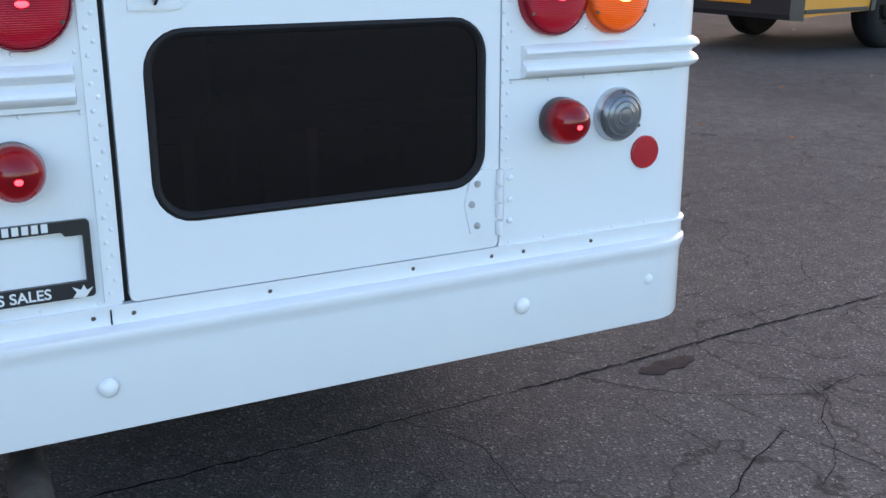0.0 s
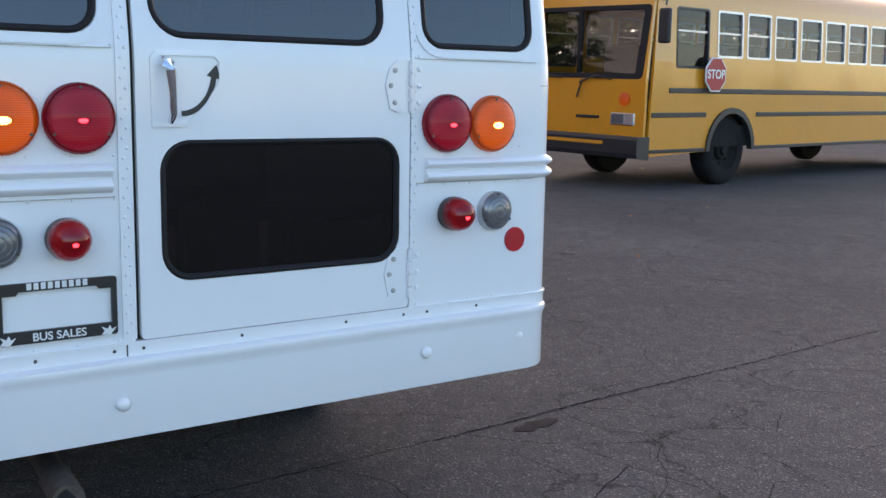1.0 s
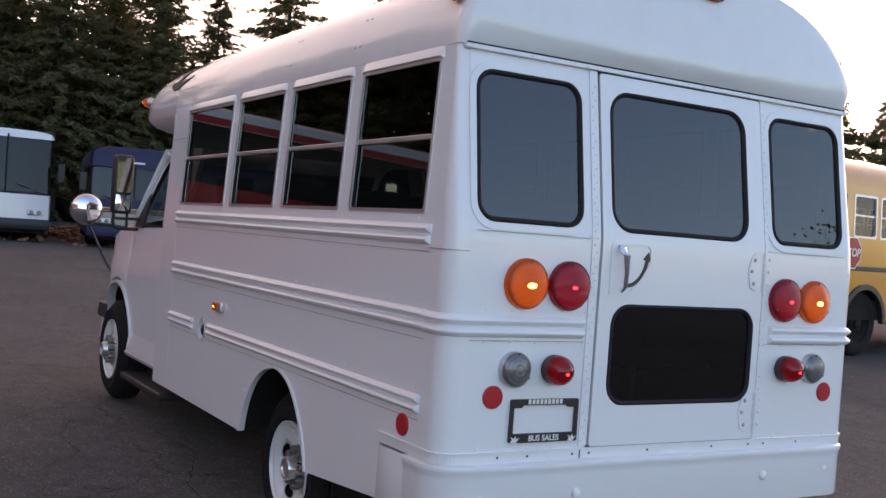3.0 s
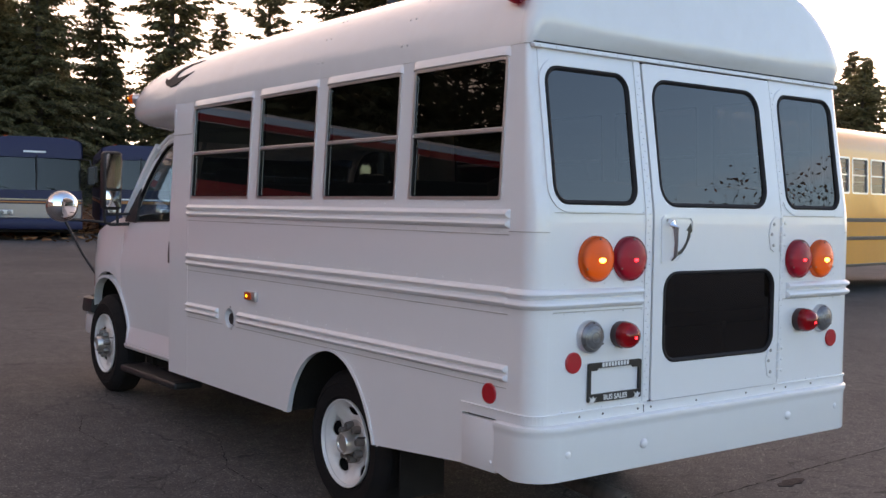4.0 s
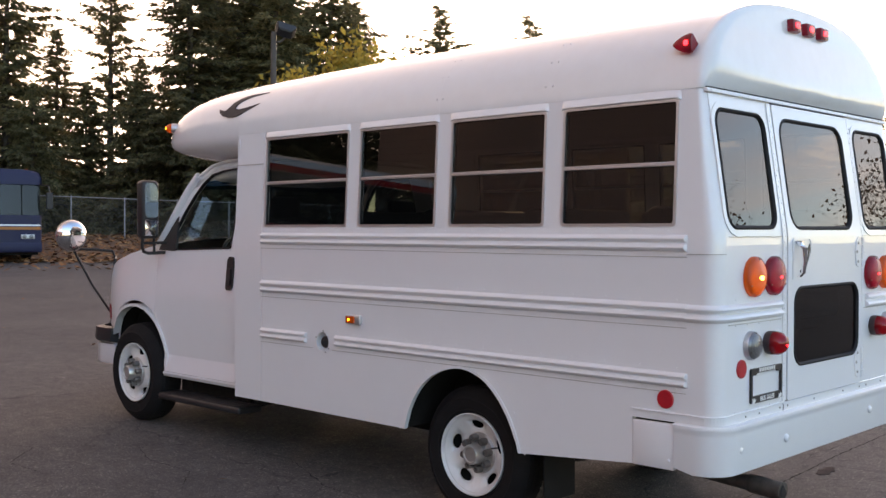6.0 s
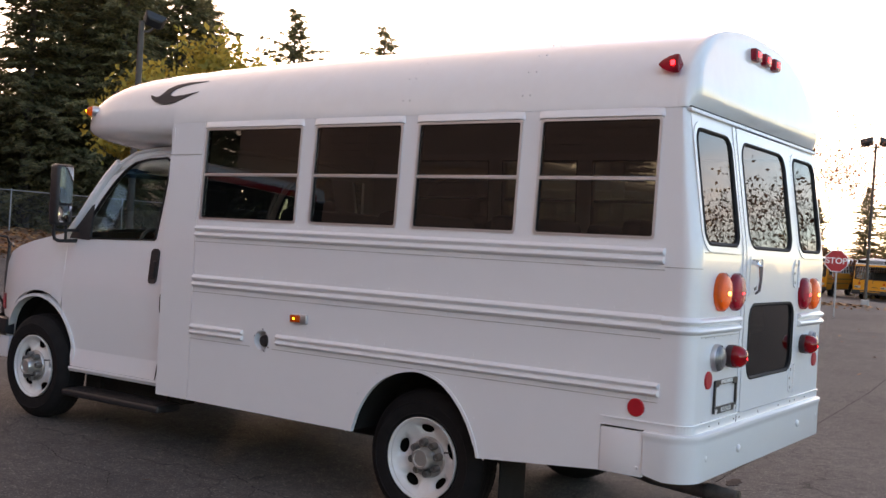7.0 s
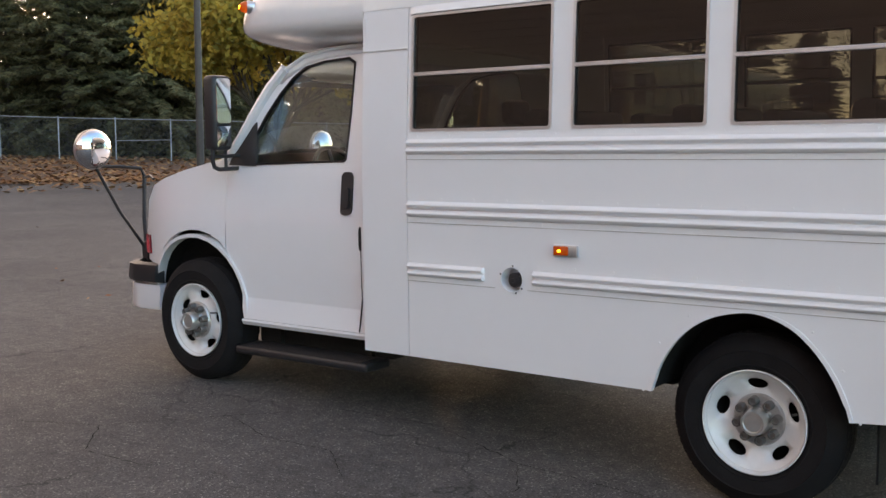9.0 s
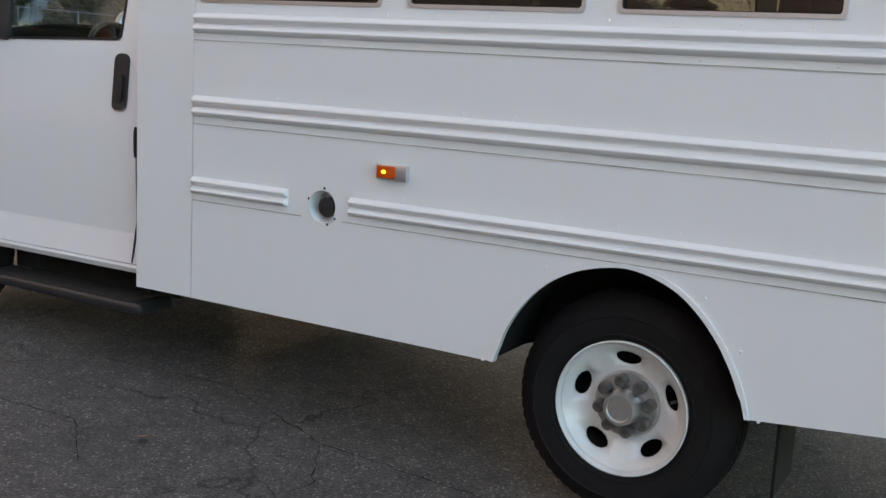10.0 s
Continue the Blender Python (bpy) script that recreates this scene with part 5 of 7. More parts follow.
    lathe(bm, [(0.058, dish + 0.030), (0.055, dish + 0.078), (0.049, dish + 0.088), (0.041, dish + 0.088), (0.038, dish + 0.081), (0.016, dish + 0.082), (0, dish + 0.083)], Matrix.Identity(4), 36)
    part("centre_cap", bm, CAP, hub, "bright metal centre cap")
    for k in range(8):
        bm = B()
        a = 2 * math.pi * k / 8 + 0.2
        lathe(bm, [(0.0215, dish + 0.008), (0.0205, dish + 0.048), (0.017, dish + 0.054), (0.012, dish + 0.054), (0.010, dish + 0.046), (0, dish + 0.046)], Matrix.Translation((0.0845 * math.cos(a), 0.0845 * math.sin(a), 0)), 10)
        part("lug_nut", bm, SOCKET, hub, "dark lug nut socket")
    bm = B()
    tube(bm, [(0.172, 0.06, -0.02), (0.168, 0.062, 0.006), (0.165, 0.064, 0.022)], 0.005, 6)
    part("valve", bm, BLACKP, rim)
    return wh


RZ, FZ = 0.373, 0.438
LEFT = Matrix(((0, 0, -1, 0), (-1, 0, 0, 0), (0, 1, 0, 0), (0, 0, 0, 1)))
RIGHT = Matrix(((0, 0, 1, 0), (1, 0, 0, 0), (0, 1, 0, 0), (0, 0, 0, 1)))
build_wheel("rear_wheel", "black tyre on a white steel wheel with grey hub", Matrix.Translation((0.095, 1.525, RZ - 0.002)) @ LEFT, -0.075, 0.36)
build_wheel("rear_wheel", "black tyre on a white steel wheel with grey hub", Matrix.Translation((W - 0.095, 1.525, RZ - 0.002)) @ RIGHT, -0.075)
build_wheel("front_wheel", "black tyre on a white steel wheel with grey hub", Matrix.Translation((0.058, 4.975, FZ)) @ LEFT, -0.025)
build_wheel("front_wheel", "black tyre on a white steel wheel with grey hub", Matrix.Translation((W - 0.058, 4.975, FZ)) @ RIGHT, -0.025)

# ---- underbody, step, exhaust, flaps ----
bm = B()
box(bm, (0.06, 0.12, 0.60), (W - 0.06, 1.0, 0.70))
box(bm, (0.06, 2.0, 0.56), (W - 0.06, 3.5, 0.70))
box(bm, (0.36, 1.0, 0.62), (W - 0.36, 2.0, 0.72))
box(bm, (0.25, 3.5, 0.50), (W - 0.25, 4.5, 0.60))
# dark filler behind the running board, added to close the light gap there
box(bm, (0.25, 3.57, 0.40), (0.34, 4.6, 0.56))
box(bm, (0.52, 0.7, 0.46), (0.64, 5.4, 0.62), 0.01, 1)
box(bm, (W - 0.64, 0.7, 0.46), (W - 0.52, 5.4, 0.62), 0.01, 1)
part("chassis", bm, DARK, bus, "dark steel chassis", False)
# unseen block where a tank would hang, added to darken the ground below
bm = B()
box(bm, (0.50, 2.15, 0.36), (0.84, 3.30, 0.56), 0.05, 2)
part("fuel_tank", bm, DARK, bus, "dark tank-like block added under the body to keep light out")
# another unseen block, along the driveline, stops sky light passing beneath
bm = B()
box(bm, (0.88, 2.2, 0.30), (1.30, 4.6, 0.52), 0.05, 2)
part("gearbox", bm, DARK, bus, "dark block added along the driveline to keep light out")
# kerb-side block, never in view, added against the glow from the sunward side
bm = B()
box(bm, (W - 0.62, 3.30, 0.27), (W - 0.04, 4.10, 0.56), 0.01, 1)
part("step_well", bm, DARK, bus, "dark block added on the kerb side to keep light out")
bm = B()
box(bm, (0.42, 4.4, 0.62), (W - 0.42, 5.5, 1.15))
box(bm, (0.30, 4.52, 0.52), (0.42, 5.52, 1.30))
box(bm, (W - 0.42, 4.52, 0.52), (W - 0.30, 5.52, 1.30))
part("engine_bay", bm, DARK, bus, "dark inner wings and engine bay", False)
for sgn in (1, -1):
    cx = 0 if sgn > 0 else W
    bm = B()
    arch = [(y, z + 0.002) for y, z in ARCH]
    rings = [[Vector((cx + sgn * d, y, z)) for y, z in arch] for d in (0.012, 0.34)]
    loft(bm, rings, False)
    bm.faces.new([bm.verts.new(p) for p in rings[-1]])
    part("wheel_well", bm, DARK, bus, "dark wheel well", "all")
    bm = B()
    arch = [(4.985 + (y - 4.985) * 1.01, 0.585 + (z - 0.585) * 1.01) for y, z in FARCH]
    rings = [[Vector((cx + sgn * d, y, z)) for y, z in arch] for d in (0.14, 0.42)]
    loft(bm, rings, False)
    bm.faces.new([bm.verts.new(p) for p in rings[-1]])
    part("wheel_well", bm, DARK, bus, "dark wheel well", "all")
    bm = B()
    lathe(bm, [(0.055, -0.4), (0.055, 0.4)], Matrix.Translation((cx + sgn * 0.75, 1.525, 0.372)) @ RIGHT, 14)
    part("axle", bm, DARK, bus)
bm = B()
bmesh.ops.create_icosphere(bm, subdivisions=2, radius=0.17, matrix=Matrix.Translation((W / 2, 1.525, 0.37)))
part("differential", bm, DARK, bus)
bm = B()
box(bm, (0.055, 3.60, 0.352), (0.26, 4.62, 0.402), 0.018, 3)
step = part("running_board", bm, BLACKP, bus, "black ribbed running board")
bm = B()
for i in range(9):
    box(bm, (0.070 + i * 0.019, 3.66, 0.401), (0.079 + i * 0.019, 4.56, 0.406), 0.001, 1)
part("tread_rib", bm, BLACKP, step, "", False)
for y in (3.7, 4.4):
    bm = B()
    box(bm, (0.22, y, 0.37), (0.36, y + 0.06, 0.52))
    part("step_bracket", bm, DARK, step, "", False)
for x in (0.10, W - 0.36):
    bm = B()
    box(bm, (x, 1.02, 0.22), (x + 0.26, 1.03, 0.62), 0.003, 1)
    part("mud_flap", bm, RUBBER, bus, "black rubber mud flap")
bm = B()
tube(bm, [(0.62, 1.9, 0.50), (0.55, 1.3, 0.62), (0.50, 0.8, 0.52), (0.45, 0.35, 0.445), (0.43, 0.02, 0.425)], 0.036, 14)
exh = part("exhaust_pipe", bm, RUST, bus, "rusty exhaust pipe")
bm = B()
tube(bm, [(0.432, 0.06, 0.428), (0.425, -0.10, 0.418)], 0.043, 18)
tube(bm, [(0.426, -0.085, 0.419), (0.4245, -0.102, 0.4178)], 0.036, 18)
part("tail_pipe", bm, RUST, exh)
# black disc over the capped end, drawn for the shade inside the pipe
bm = B()
lathe(bm, [(0, -0.104), (0.034, -0.104)], Matrix.Translation((0.4245, 0, 0.418)) @ AXIS["y"], 16)
part("pipe_mouth", bm, SEAL, exh)
bm = B()
tube(bm, [(0.30, 0.85, 0.555), (0.9, 0.85, 0.555)], 0.10, 16)
part("muffler", bm, RUST, exh)

# ---- inside the bus ----
bm = B()
box(bm, (0.04, 0.05, 0.72), (W - 0.04, 1.06, 0.76))
box(bm, (0.36, 1.06, 0.724), (W - 0.36, 1.98, 0.76))
box(bm, (0.04, 1.98, 0.72), (W - 0.04, 3.55, 0.76))
for x in (0.04, W - 0.36):
    box(bm, (x, 1.06, 0.92), (x + 0.32, 1.98, 0.94))
part("cabin_floor", bm, BLACKP, bus, "dark rubber cabin floor", False)
for k, y in enumerate((0.62, 1.36, 2.10, 2.84)):
    for x in (0.09, W - 0.09 - 0.86):
        seat = thing("bench_seat", "dark grey vinyl bench seat inside the bus", "seat", bus.matrix_world, "bench seats in the bus")
        bm = B()
        box(bm, (x, y - 0.20, 1.02), (x + 0.86, y + 0.22, 1.16), 0.04, 2)
        part("cushion", bm, GREYVINYL, seat)
        bm = B()
        box(bm, (x, y - 0.30, 1.10), (x + 0.86, y - 0.19, 1.72), 0.04, 2)
        part("backrest", bm, GREYVINYL, seat)
        for lx in ((x + 0.34, x + 0.80) if x < 1 else (x + 0.03, x + 0.48)):
            bm = B()
            box(bm, (lx, y - 0.2, 0.76), (lx + 0.03, y + 0.18, 1.04))
            part("leg", bm, ALU, seat, "", False)
for x in (0.22, W - 0.22 - 0.55):
    bm = B()
    box(bm, (x, 3.72, 0.95), (x + 0.55, 4.15, 1.12), 0.05, 2)
    s_ = part("cab_seat", bm, GREYVINYL, bus, "grey cab seat")
    bm = B()
    box(bm, (x + 0.02, 3.60, 1.05), (x + 0.53, 3.74, 1.66), 0.05, 3)
    box(bm, (x + 0.15, 3.62, 1.68), (x + 0.40, 3.71, 1.84), 0.04, 2)
    part("backrest", bm, GREYVINYL, s_)
bm = B()
loft(bm, [[Vector((x, 4.32, 1.1)), Vector((x, 4.34, 1.36)), Vector((x, 4.44, 1.44)), Vector((x, 4.68, 1.45)), Vector((x, 4.68, 1.0))] for x in (0.16, W - 0.16)])
bmesh.ops.recalc_face_normals(bm, faces=bm.faces)
part("dashboard", bm, BLACKP, bus, "black dashboard", False)
bm = B()
m = Matrix.Translation((0.56, 4.22, 1.38)) @ pose(0, 0, 0, 62, 0, 0)
n_, r_ = 28, 0.19
rings = [[m @ Vector(((r_ + 0.014 * math.cos(b)) * math.cos(a), (r_ + 0.014 * math.cos(b)) * math.sin(a), 0.014 * math.sin(b))) for b in [2 * math.pi * j / 8 for j in range(8)]] for a in [2 * math.pi * i / n_ for i in range(n_ + 1)]]
loft(bm, rings, True, False)
for a in (0, 120, 240):
    tube(bm, [m @ Vector((0, 0, -0.03)), m @ Vector((r_ * math.cos(radians(a + 90)), r_ * math.sin(radians(a + 90)), 0))], 0.012, 6)
lathe(bm, [(0.05, -0.05), (0.06, 0), (0, 0.01)], m, 12)
part("steering_wheel", bm, BLACKP, bus, "black steering wheel")

# ---- vehicles round the lot ----
def plain_wheel(parent, p, axis, r=0.5, rim_mat=None, w=0.28):
    m = at(p, axis)
    bm = B()
    lathe(bm, [(r * 0.56, -0.03), (r * 0.6, 0.0), (r * 0.82, 0.012), (r * 0.95, -0.02), (r, -0.06), (r, -w + 0.05), (r * 0.93, -w), (r * 0.56, -w)], m, 40)
    ty = part("wheel", bm, RUBBER, parent, "black truck tyre")
    bm = B()
    lathe(bm, [(r * 0.58, -0.02), (r * 0.54, -0.05), (r * 0.48, -0.09), (r * 0.30, -0.10), (r * 0.26, -0.05), (r * 0.16, -0.04), (r * 0.14, 0.0), (0, 0.005)], m, 32)
    for k in range(8):
        a = 2 * math.pi * k / 8
        lathe(bm, [(0.018, -0.10), (0.018, -0.07), (0, -0.07)], m @ Matrix.Translation((r * 0.38 * math.cos(a), r * 0.38 * math.sin(a), 0)), 6)
    part("rim", bm, rim_mat or DARK, ty, "dark wheel rim")
    return ty


def yellow_bus(label, m, length=11.0, roof_mat=None):
    """Flat-fronted school bus. Local: front face at x = 0 looking to -x, driver's side at y = 0, body towards +x and +y."""
    WB, L = 2.44, length
    e = thing("school_bus", label, "bus", m, "parked school buses")
    P = lambda n, bm, mat, lab="", sm=False: part(n, bm, mat, e, lab, sm)
    wx = [(1.55 + i * 0.72, 1.55 + i * 0.72 + 0.62) for i in range(int((L - 2.2) / 0.72))]
    for side in (0, 1):
        f = (lambda u, v: Vector((u, 0.05 * max(0, v - 1.7), v))) if side == 0 else (lambda u, v: Vector((u, WB - 0.05 * max(0, v - 1.7), v)))
        b = (lambda u, v: Vector((u, 0.04 + 0.05 * max(0, v - 1.7), v))) if side == 0 else (lambda u, v: Vector((u, WB - 0.04 - 0.05 * max(0, v - 1.7), v)))
        bottom = [(0.10, 0.46)]
        for cx_ in (1.98, L - 3.0):
            bottom += [(cx_ - 0.58 * math.cos(radians(a)), 0.50 + 0.58 * math.sin(radians(a))) for a in range(0, 181, 15)]
        bottom += [(L, 0.46), (L, 1.7), (L, 2.55), (0.22, 2.55), (0.16, 1.7)]
        holes = [rr(a, c, 1.78, 2.42, 0.04, 2) for a, c in wx] + [rr(0.62, 1.36, 1.62, 2.42, 0.05, 2)]
        P("side_wall", sheet(B(), bottom, holes, f, b, [[(0.17, 1.7), (0.60, 1.7)]]), YELLOW, "yellow side wall with a row of windows")
        for i, (a, c) in enumerate(wx + [(0.62, 1.36)]):
            z0 = 1.78 if i < len(wx) else 1.62
            bm = B()
            ring(bm, rr(a, c, z0, 2.42, 0.04, 2), rr(a + 0.03, c - 0.03, z0 + 0.03, 2.39, 0.03, 2), lambda u, v: f(u, v) + Vector((0, -0.006 if side == 0 else 0.006, 0)), b)
            fr = P("window_frame", bm, ALU if i < len(wx) else BLACKP)
            bm = B()
            box(bm, (a + 0.02, (0.03 if side == 0 else WB - 0.05), 2.10), (c - 0.02, (0.05 if side == 0 else WB - 0.03), 2.125))
            part("sash_bar", bm, ALU, fr, "", False)
            bm = B()
            y_ = 0.03 if side == 0 else WB - 0.03
            bm.faces.new([bm.verts.new((u, y_ + (0.03 if side == 0 else -0.03) * (v > 2), v)) for u, v in ((a + 0.02, z0 + 0.02), (c - 0.02, z0 + 0.02), (c - 0.02, 2.40), (a + 0.02, 2.40))])
            g = part("pane", bm, BUSGLASS, fr, "", False)
            g.visible_shadow = False
        y0, y1 = (-0.014, 0.01) if side == 0 else (WB - 0.01, WB + 0.014)
        for z0, z1 in ((1.29, 1.36), (0.97, 1.035), (0.50, 0.55)):
            for x0, x1 in (((0.5, L - 0.1),) if z0 > 1.2 else ((0.15, 1.36), (2.6, L - 3.6), (L - 2.4, L - 0.1))):
                bm = B()
                box(bm, (x0, y0, z0), (x1, y1, z1), 0.008, 1)
                P("rub_rail", bm, BLACKP, "black rub rail")
        bm = B()
        for cx_ in (1.98, L - 3.0):
            bm = B()
            arc = [(cx_ - 0.60 * math.cos(radians(a)), 0.50 + 0.60 * math.sin(radians(a))) for a in range(0, 181, 15)]
            inn = [(cx_ - 0.52 * math.cos(radians(a)), 0.50 + 0.52 * math.sin(radians(a))) for a in range(0, 181, 15)]
            s_ = -0.03 if side == 0 else WB + 0.03
            sheet(bm, arc + inn[::-1], [], lambda u, v: Vector((u, s_, v)), lambda u, v: Vector((u, s_ + (0.08 if side == 0 else -0.08), v)))
            P("arch_fender", bm, BLACKP, "black rubber arch fender")
            plain_wheel(e, (cx_, 0.06 if side == 0 else WB - 0.06, 0.5), "-y" if side == 0 else "y", 0.5)
    # front: windscreen in a dark mask, sign box above
    slope = lambda v: 0.16 * max(0.0, (v - 1.45)) / 1.1
    ff, fb = (lambda u, v: Vector((slope(v), u, v))), (lambda u, v: Vector((slope(v) + 0.05, u, v)))
    scr = rr(0.06, WB - 0.06, 1.46, 2.42, 0.07, 4)
    P("front_wall", sheet(B(), [(0.0, 0.62), (WB, 0.62), (WB, 1.45), (WB - 0.05, 2.55), (0.05, 2.55), (0.0, 1.45)], [scr], ff, fb, [[(0.02, 1.45), (WB - 0.02, 1.45)]]), YELLOW, "yellow flat front")
    P("screen_mask", ring(B(), scr, rr(0.17, WB - 0.17, 1.53, 2.36, 0.05, 4), lambda u, v: ff(u, v) - Vector((0.008, 0, 0)), fb), SEAL, "black windscreen surround")
    for a, c in ((0.18, WB / 2 - 0.03), (WB / 2 + 0.03, WB - 0.18)):
        bm = B()
        bm.faces.new([bm.verts.new(ff(u, v) + Vector((0.02, 0, 0))) for u, v in ((a, 1.53), (c, 1.53), (c, 2.37), (a, 2.37))])
        g = P("windscreen", bm, BUSGLASS, "dark windscreen pane")
        g.visible_shadow = False
    bm = B()
    box(bm, (0.07, WB / 2 - 0.03, 1.53), (0.12, WB / 2 + 0.03, 2.38))
    P("screen_pillar", bm, SEAL)
    bm = B()
    sec = []
    for i in range(17):
        a = math.pi * i / 16
        c_, s_ = math.cos(a), math.sin(a)
        sec.append((WB / 2 - (WB / 2 - 0.04) * math.copysign(abs(c_) ** 0.8, c_), 2.52 + 0.51 * abs(s_) ** 0.8))
    rings = []
    for x, k in ((0.17, 0.82), (0.22, 0.93), (0.34, 0.99), (0.6, 1.0), (L - 0.3, 1.0), (L - 0.05, 0.95), (L, 0.85)):
        rings.append([Vector((x, WB / 2 + (y - WB / 2) * (0.96 + 0.04 * k), 2.52 + (z - 2.52) * k)) for y, z in sec])
    loft(bm, rings)
    bmesh.ops.recalc_face_normals(bm, faces=bm.faces)
    P("roof", bm, roof_mat or YELLOW, "rounded roof", True)
    for a, c in ((0.20, 0.45), (0.50, 1.62), (1.66, WB - 0.20)):
        bm = B()
        box(bm, (0.13, a, 2.62), (0.20, c, 2.86), 0.02, 2)
        P("sign_box", bm, SEAL if c - a < 1 else GREYP, "dark sign box over the windscreen")
    for y in (0.32, 2.0):
        bm = B()
        lathe(bm, [(0.085, 0), (0.085, 0.03), (0.06, 0.045), (0, 0.05)], at((0.0, y, 1.20), "-x"), 20)
        P("turn_lamp", bm, AMBERLENS, "amber round turn lamp", True)
    for y in (0.14, WB - 0.52):
        bm = B()
        box(bm, (-0.025, y, 0.86), (0.02, y + 0.40, 1.02), 0.01, 1)
        hl = P("headlamp", bm, ALU, "chrome headlamp bezel")
        bm = B()
        box(bm, (-0.032, y + 0.16, 0.88), (-0.02, y + 0.38, 1.0), 0.01, 1)
        part("lens", bm, CLEARLENS, hl, "", False)
    bm = B()
    box(bm, (-0.02, 0.75, 0.93), (0.01, 1.15, 0.97), 0.005, 1)
    P("badge_bar", bm, BLACKP, "dark bar")
    bm = B()
    loft(bm, [[Vector((x, y, z)) for x, z in ((0.12, 0.42), (-0.12, 0.44), (-0.14, 0.50), (-0.14, 0.68), (-0.12, 0.72), (0.12, 0.72))] for y in (-0.02, WB + 0.02)])
    bmesh.ops.recalc_face_normals(bm, faces=bm.faces)
    bp = P("bumper", bm, BLACKP, "black front bumper")
    bm = B()
    box(bm, (-0.148, 0.55, 0.60), (-0.139, 1.9, 0.645))
    part("stripe", bm, YELLOW, bp, "yellow stripe", False)
    for y0 in (0.55, 1.45):
        bm = B()
        tube(bm, [(-0.03, y0, 1.46), (-0.06, y0 + 0.25, 1.50), (-0.04, y0 + 0.55, 1.40)], 0.012, 6)
        tube(bm, [(-0.03, y0 + 0.5, 1.45), (-0.045, y0 + 0.58, 1.2)], 0.014, 6)
        P("wiper", bm, BLACKP, "black wiper", True)
    for y, s_ in ((-0.18, -1), (WB + 0.18, 1)):
        bm = B()
        tube(bm, [(0.30, y - s_ * 0.2, 2.48), (0.14, y - s_ * 0.02, 2.52), (0.10, y, 2.40)], 0.014, 6)
        mir = P("mirror_arm", bm, BLACKP, "", True)
        bm = B()
        box(bm, (0.06, y - 0.09, 1.92), (0.13, y + 0.09, 2.36), 0.03, 2)
        part("mirror", bm, BLACKP, mir, "black mirror head", False)
    # stop arm folded against the side
    bm = B()
    oct_ = [(1.42 + 0.25 * math.cos(radians(22.5 + 45 * k)), 1.55 + 0.25 * math.sin(radians(22.5 + 45 * k))) for k in range(8)]
    sheet(bm, oct_, [], lambda u, v: Vector((u, -0.085, v)), lambda u, v: Vector((u, -0.065, v)))
    st = P("stop_arm", bm, LETTER, "red octagonal stop arm with white rim")
    bm = B()
    sheet(bm, [(1.42 + (u - 1.42) * 0.93, 1.55 + (v - 1.55) * 0.93) for u, v in oct_], [], lambda u, v: Vector((u, -0.088, v)), lambda u, v: Vector((u, -0.084, v)))
    part("face", bm, STOPRED, st, "", False)
    words("STOP", 0.17, Matrix.Translation((1.42, -0.0895, 1.55)) @ pose(0, 0, 0, 90), LETTER, st, "lettering", 0.003)
    bm = B()
    box(bm, (1.36, -0.07, 1.50), (1.48, 0.0, 1.60), 0.01, 1)
    part("hinge", bm, BLACKP, st, "", False)
    bm = B()
    sheet(bm, [(0.02, 0.46), (WB - 0.02, 0.46), (WB - 0.04, 2.55), (0.04, 2.55)], [rr(0.7, 1.75, 1.6, 2.35, 0.06, 3)], lambda u, v: Vector((L, u, v)), lambda u, v: Vector((L - 0.05, u, v)))
    P("rear_wall", bm, YELLOW)
    bm = B()
    box(bm, (0.2, 0.06, 0.55), (L - 0.05, WB - 0.06, 0.85))
    P("floor_frame", bm, DARK, "dark floor frame")
    for k in range(int((L - 3) / 0.8)):
        for y in (0.12, WB - 1.05):
            bm = B()
            x = 1.9 + k * 0.8
            box(bm, (x, y, 1.15), (x + 0.12, y + 0.93, 1.98), 0.04, 1)
            P("bench", bm, GREYVINYL, "dark bench backrest")
    bm = B()
    box(bm, (0.12, 0.3, 0.95), (0.5, WB - 0.3, 1.5), 0.05, 2)
    P("dash", bm, BLACKP)
    return e


yellow_bus("yellow flat-fronted school bus parked on the lot", pose(9.64, 6.95, ground_z(12, 7), 0, 0, 6.5))
FAR_BUS = yellow_bus("yellow school bus with a white roof, far off by the fence", pose(73.9, 14.4, ground_z(73.9, 14.4), 0, 0, -1), 9.5, WHITE)
for x, y, rz in ((75.5, 8.4, 1), (77.0, 19.5, -2)):
    copy_thing(FAR_BUS, pose(x, y, ground_z(x, y), 0, 0, rz))


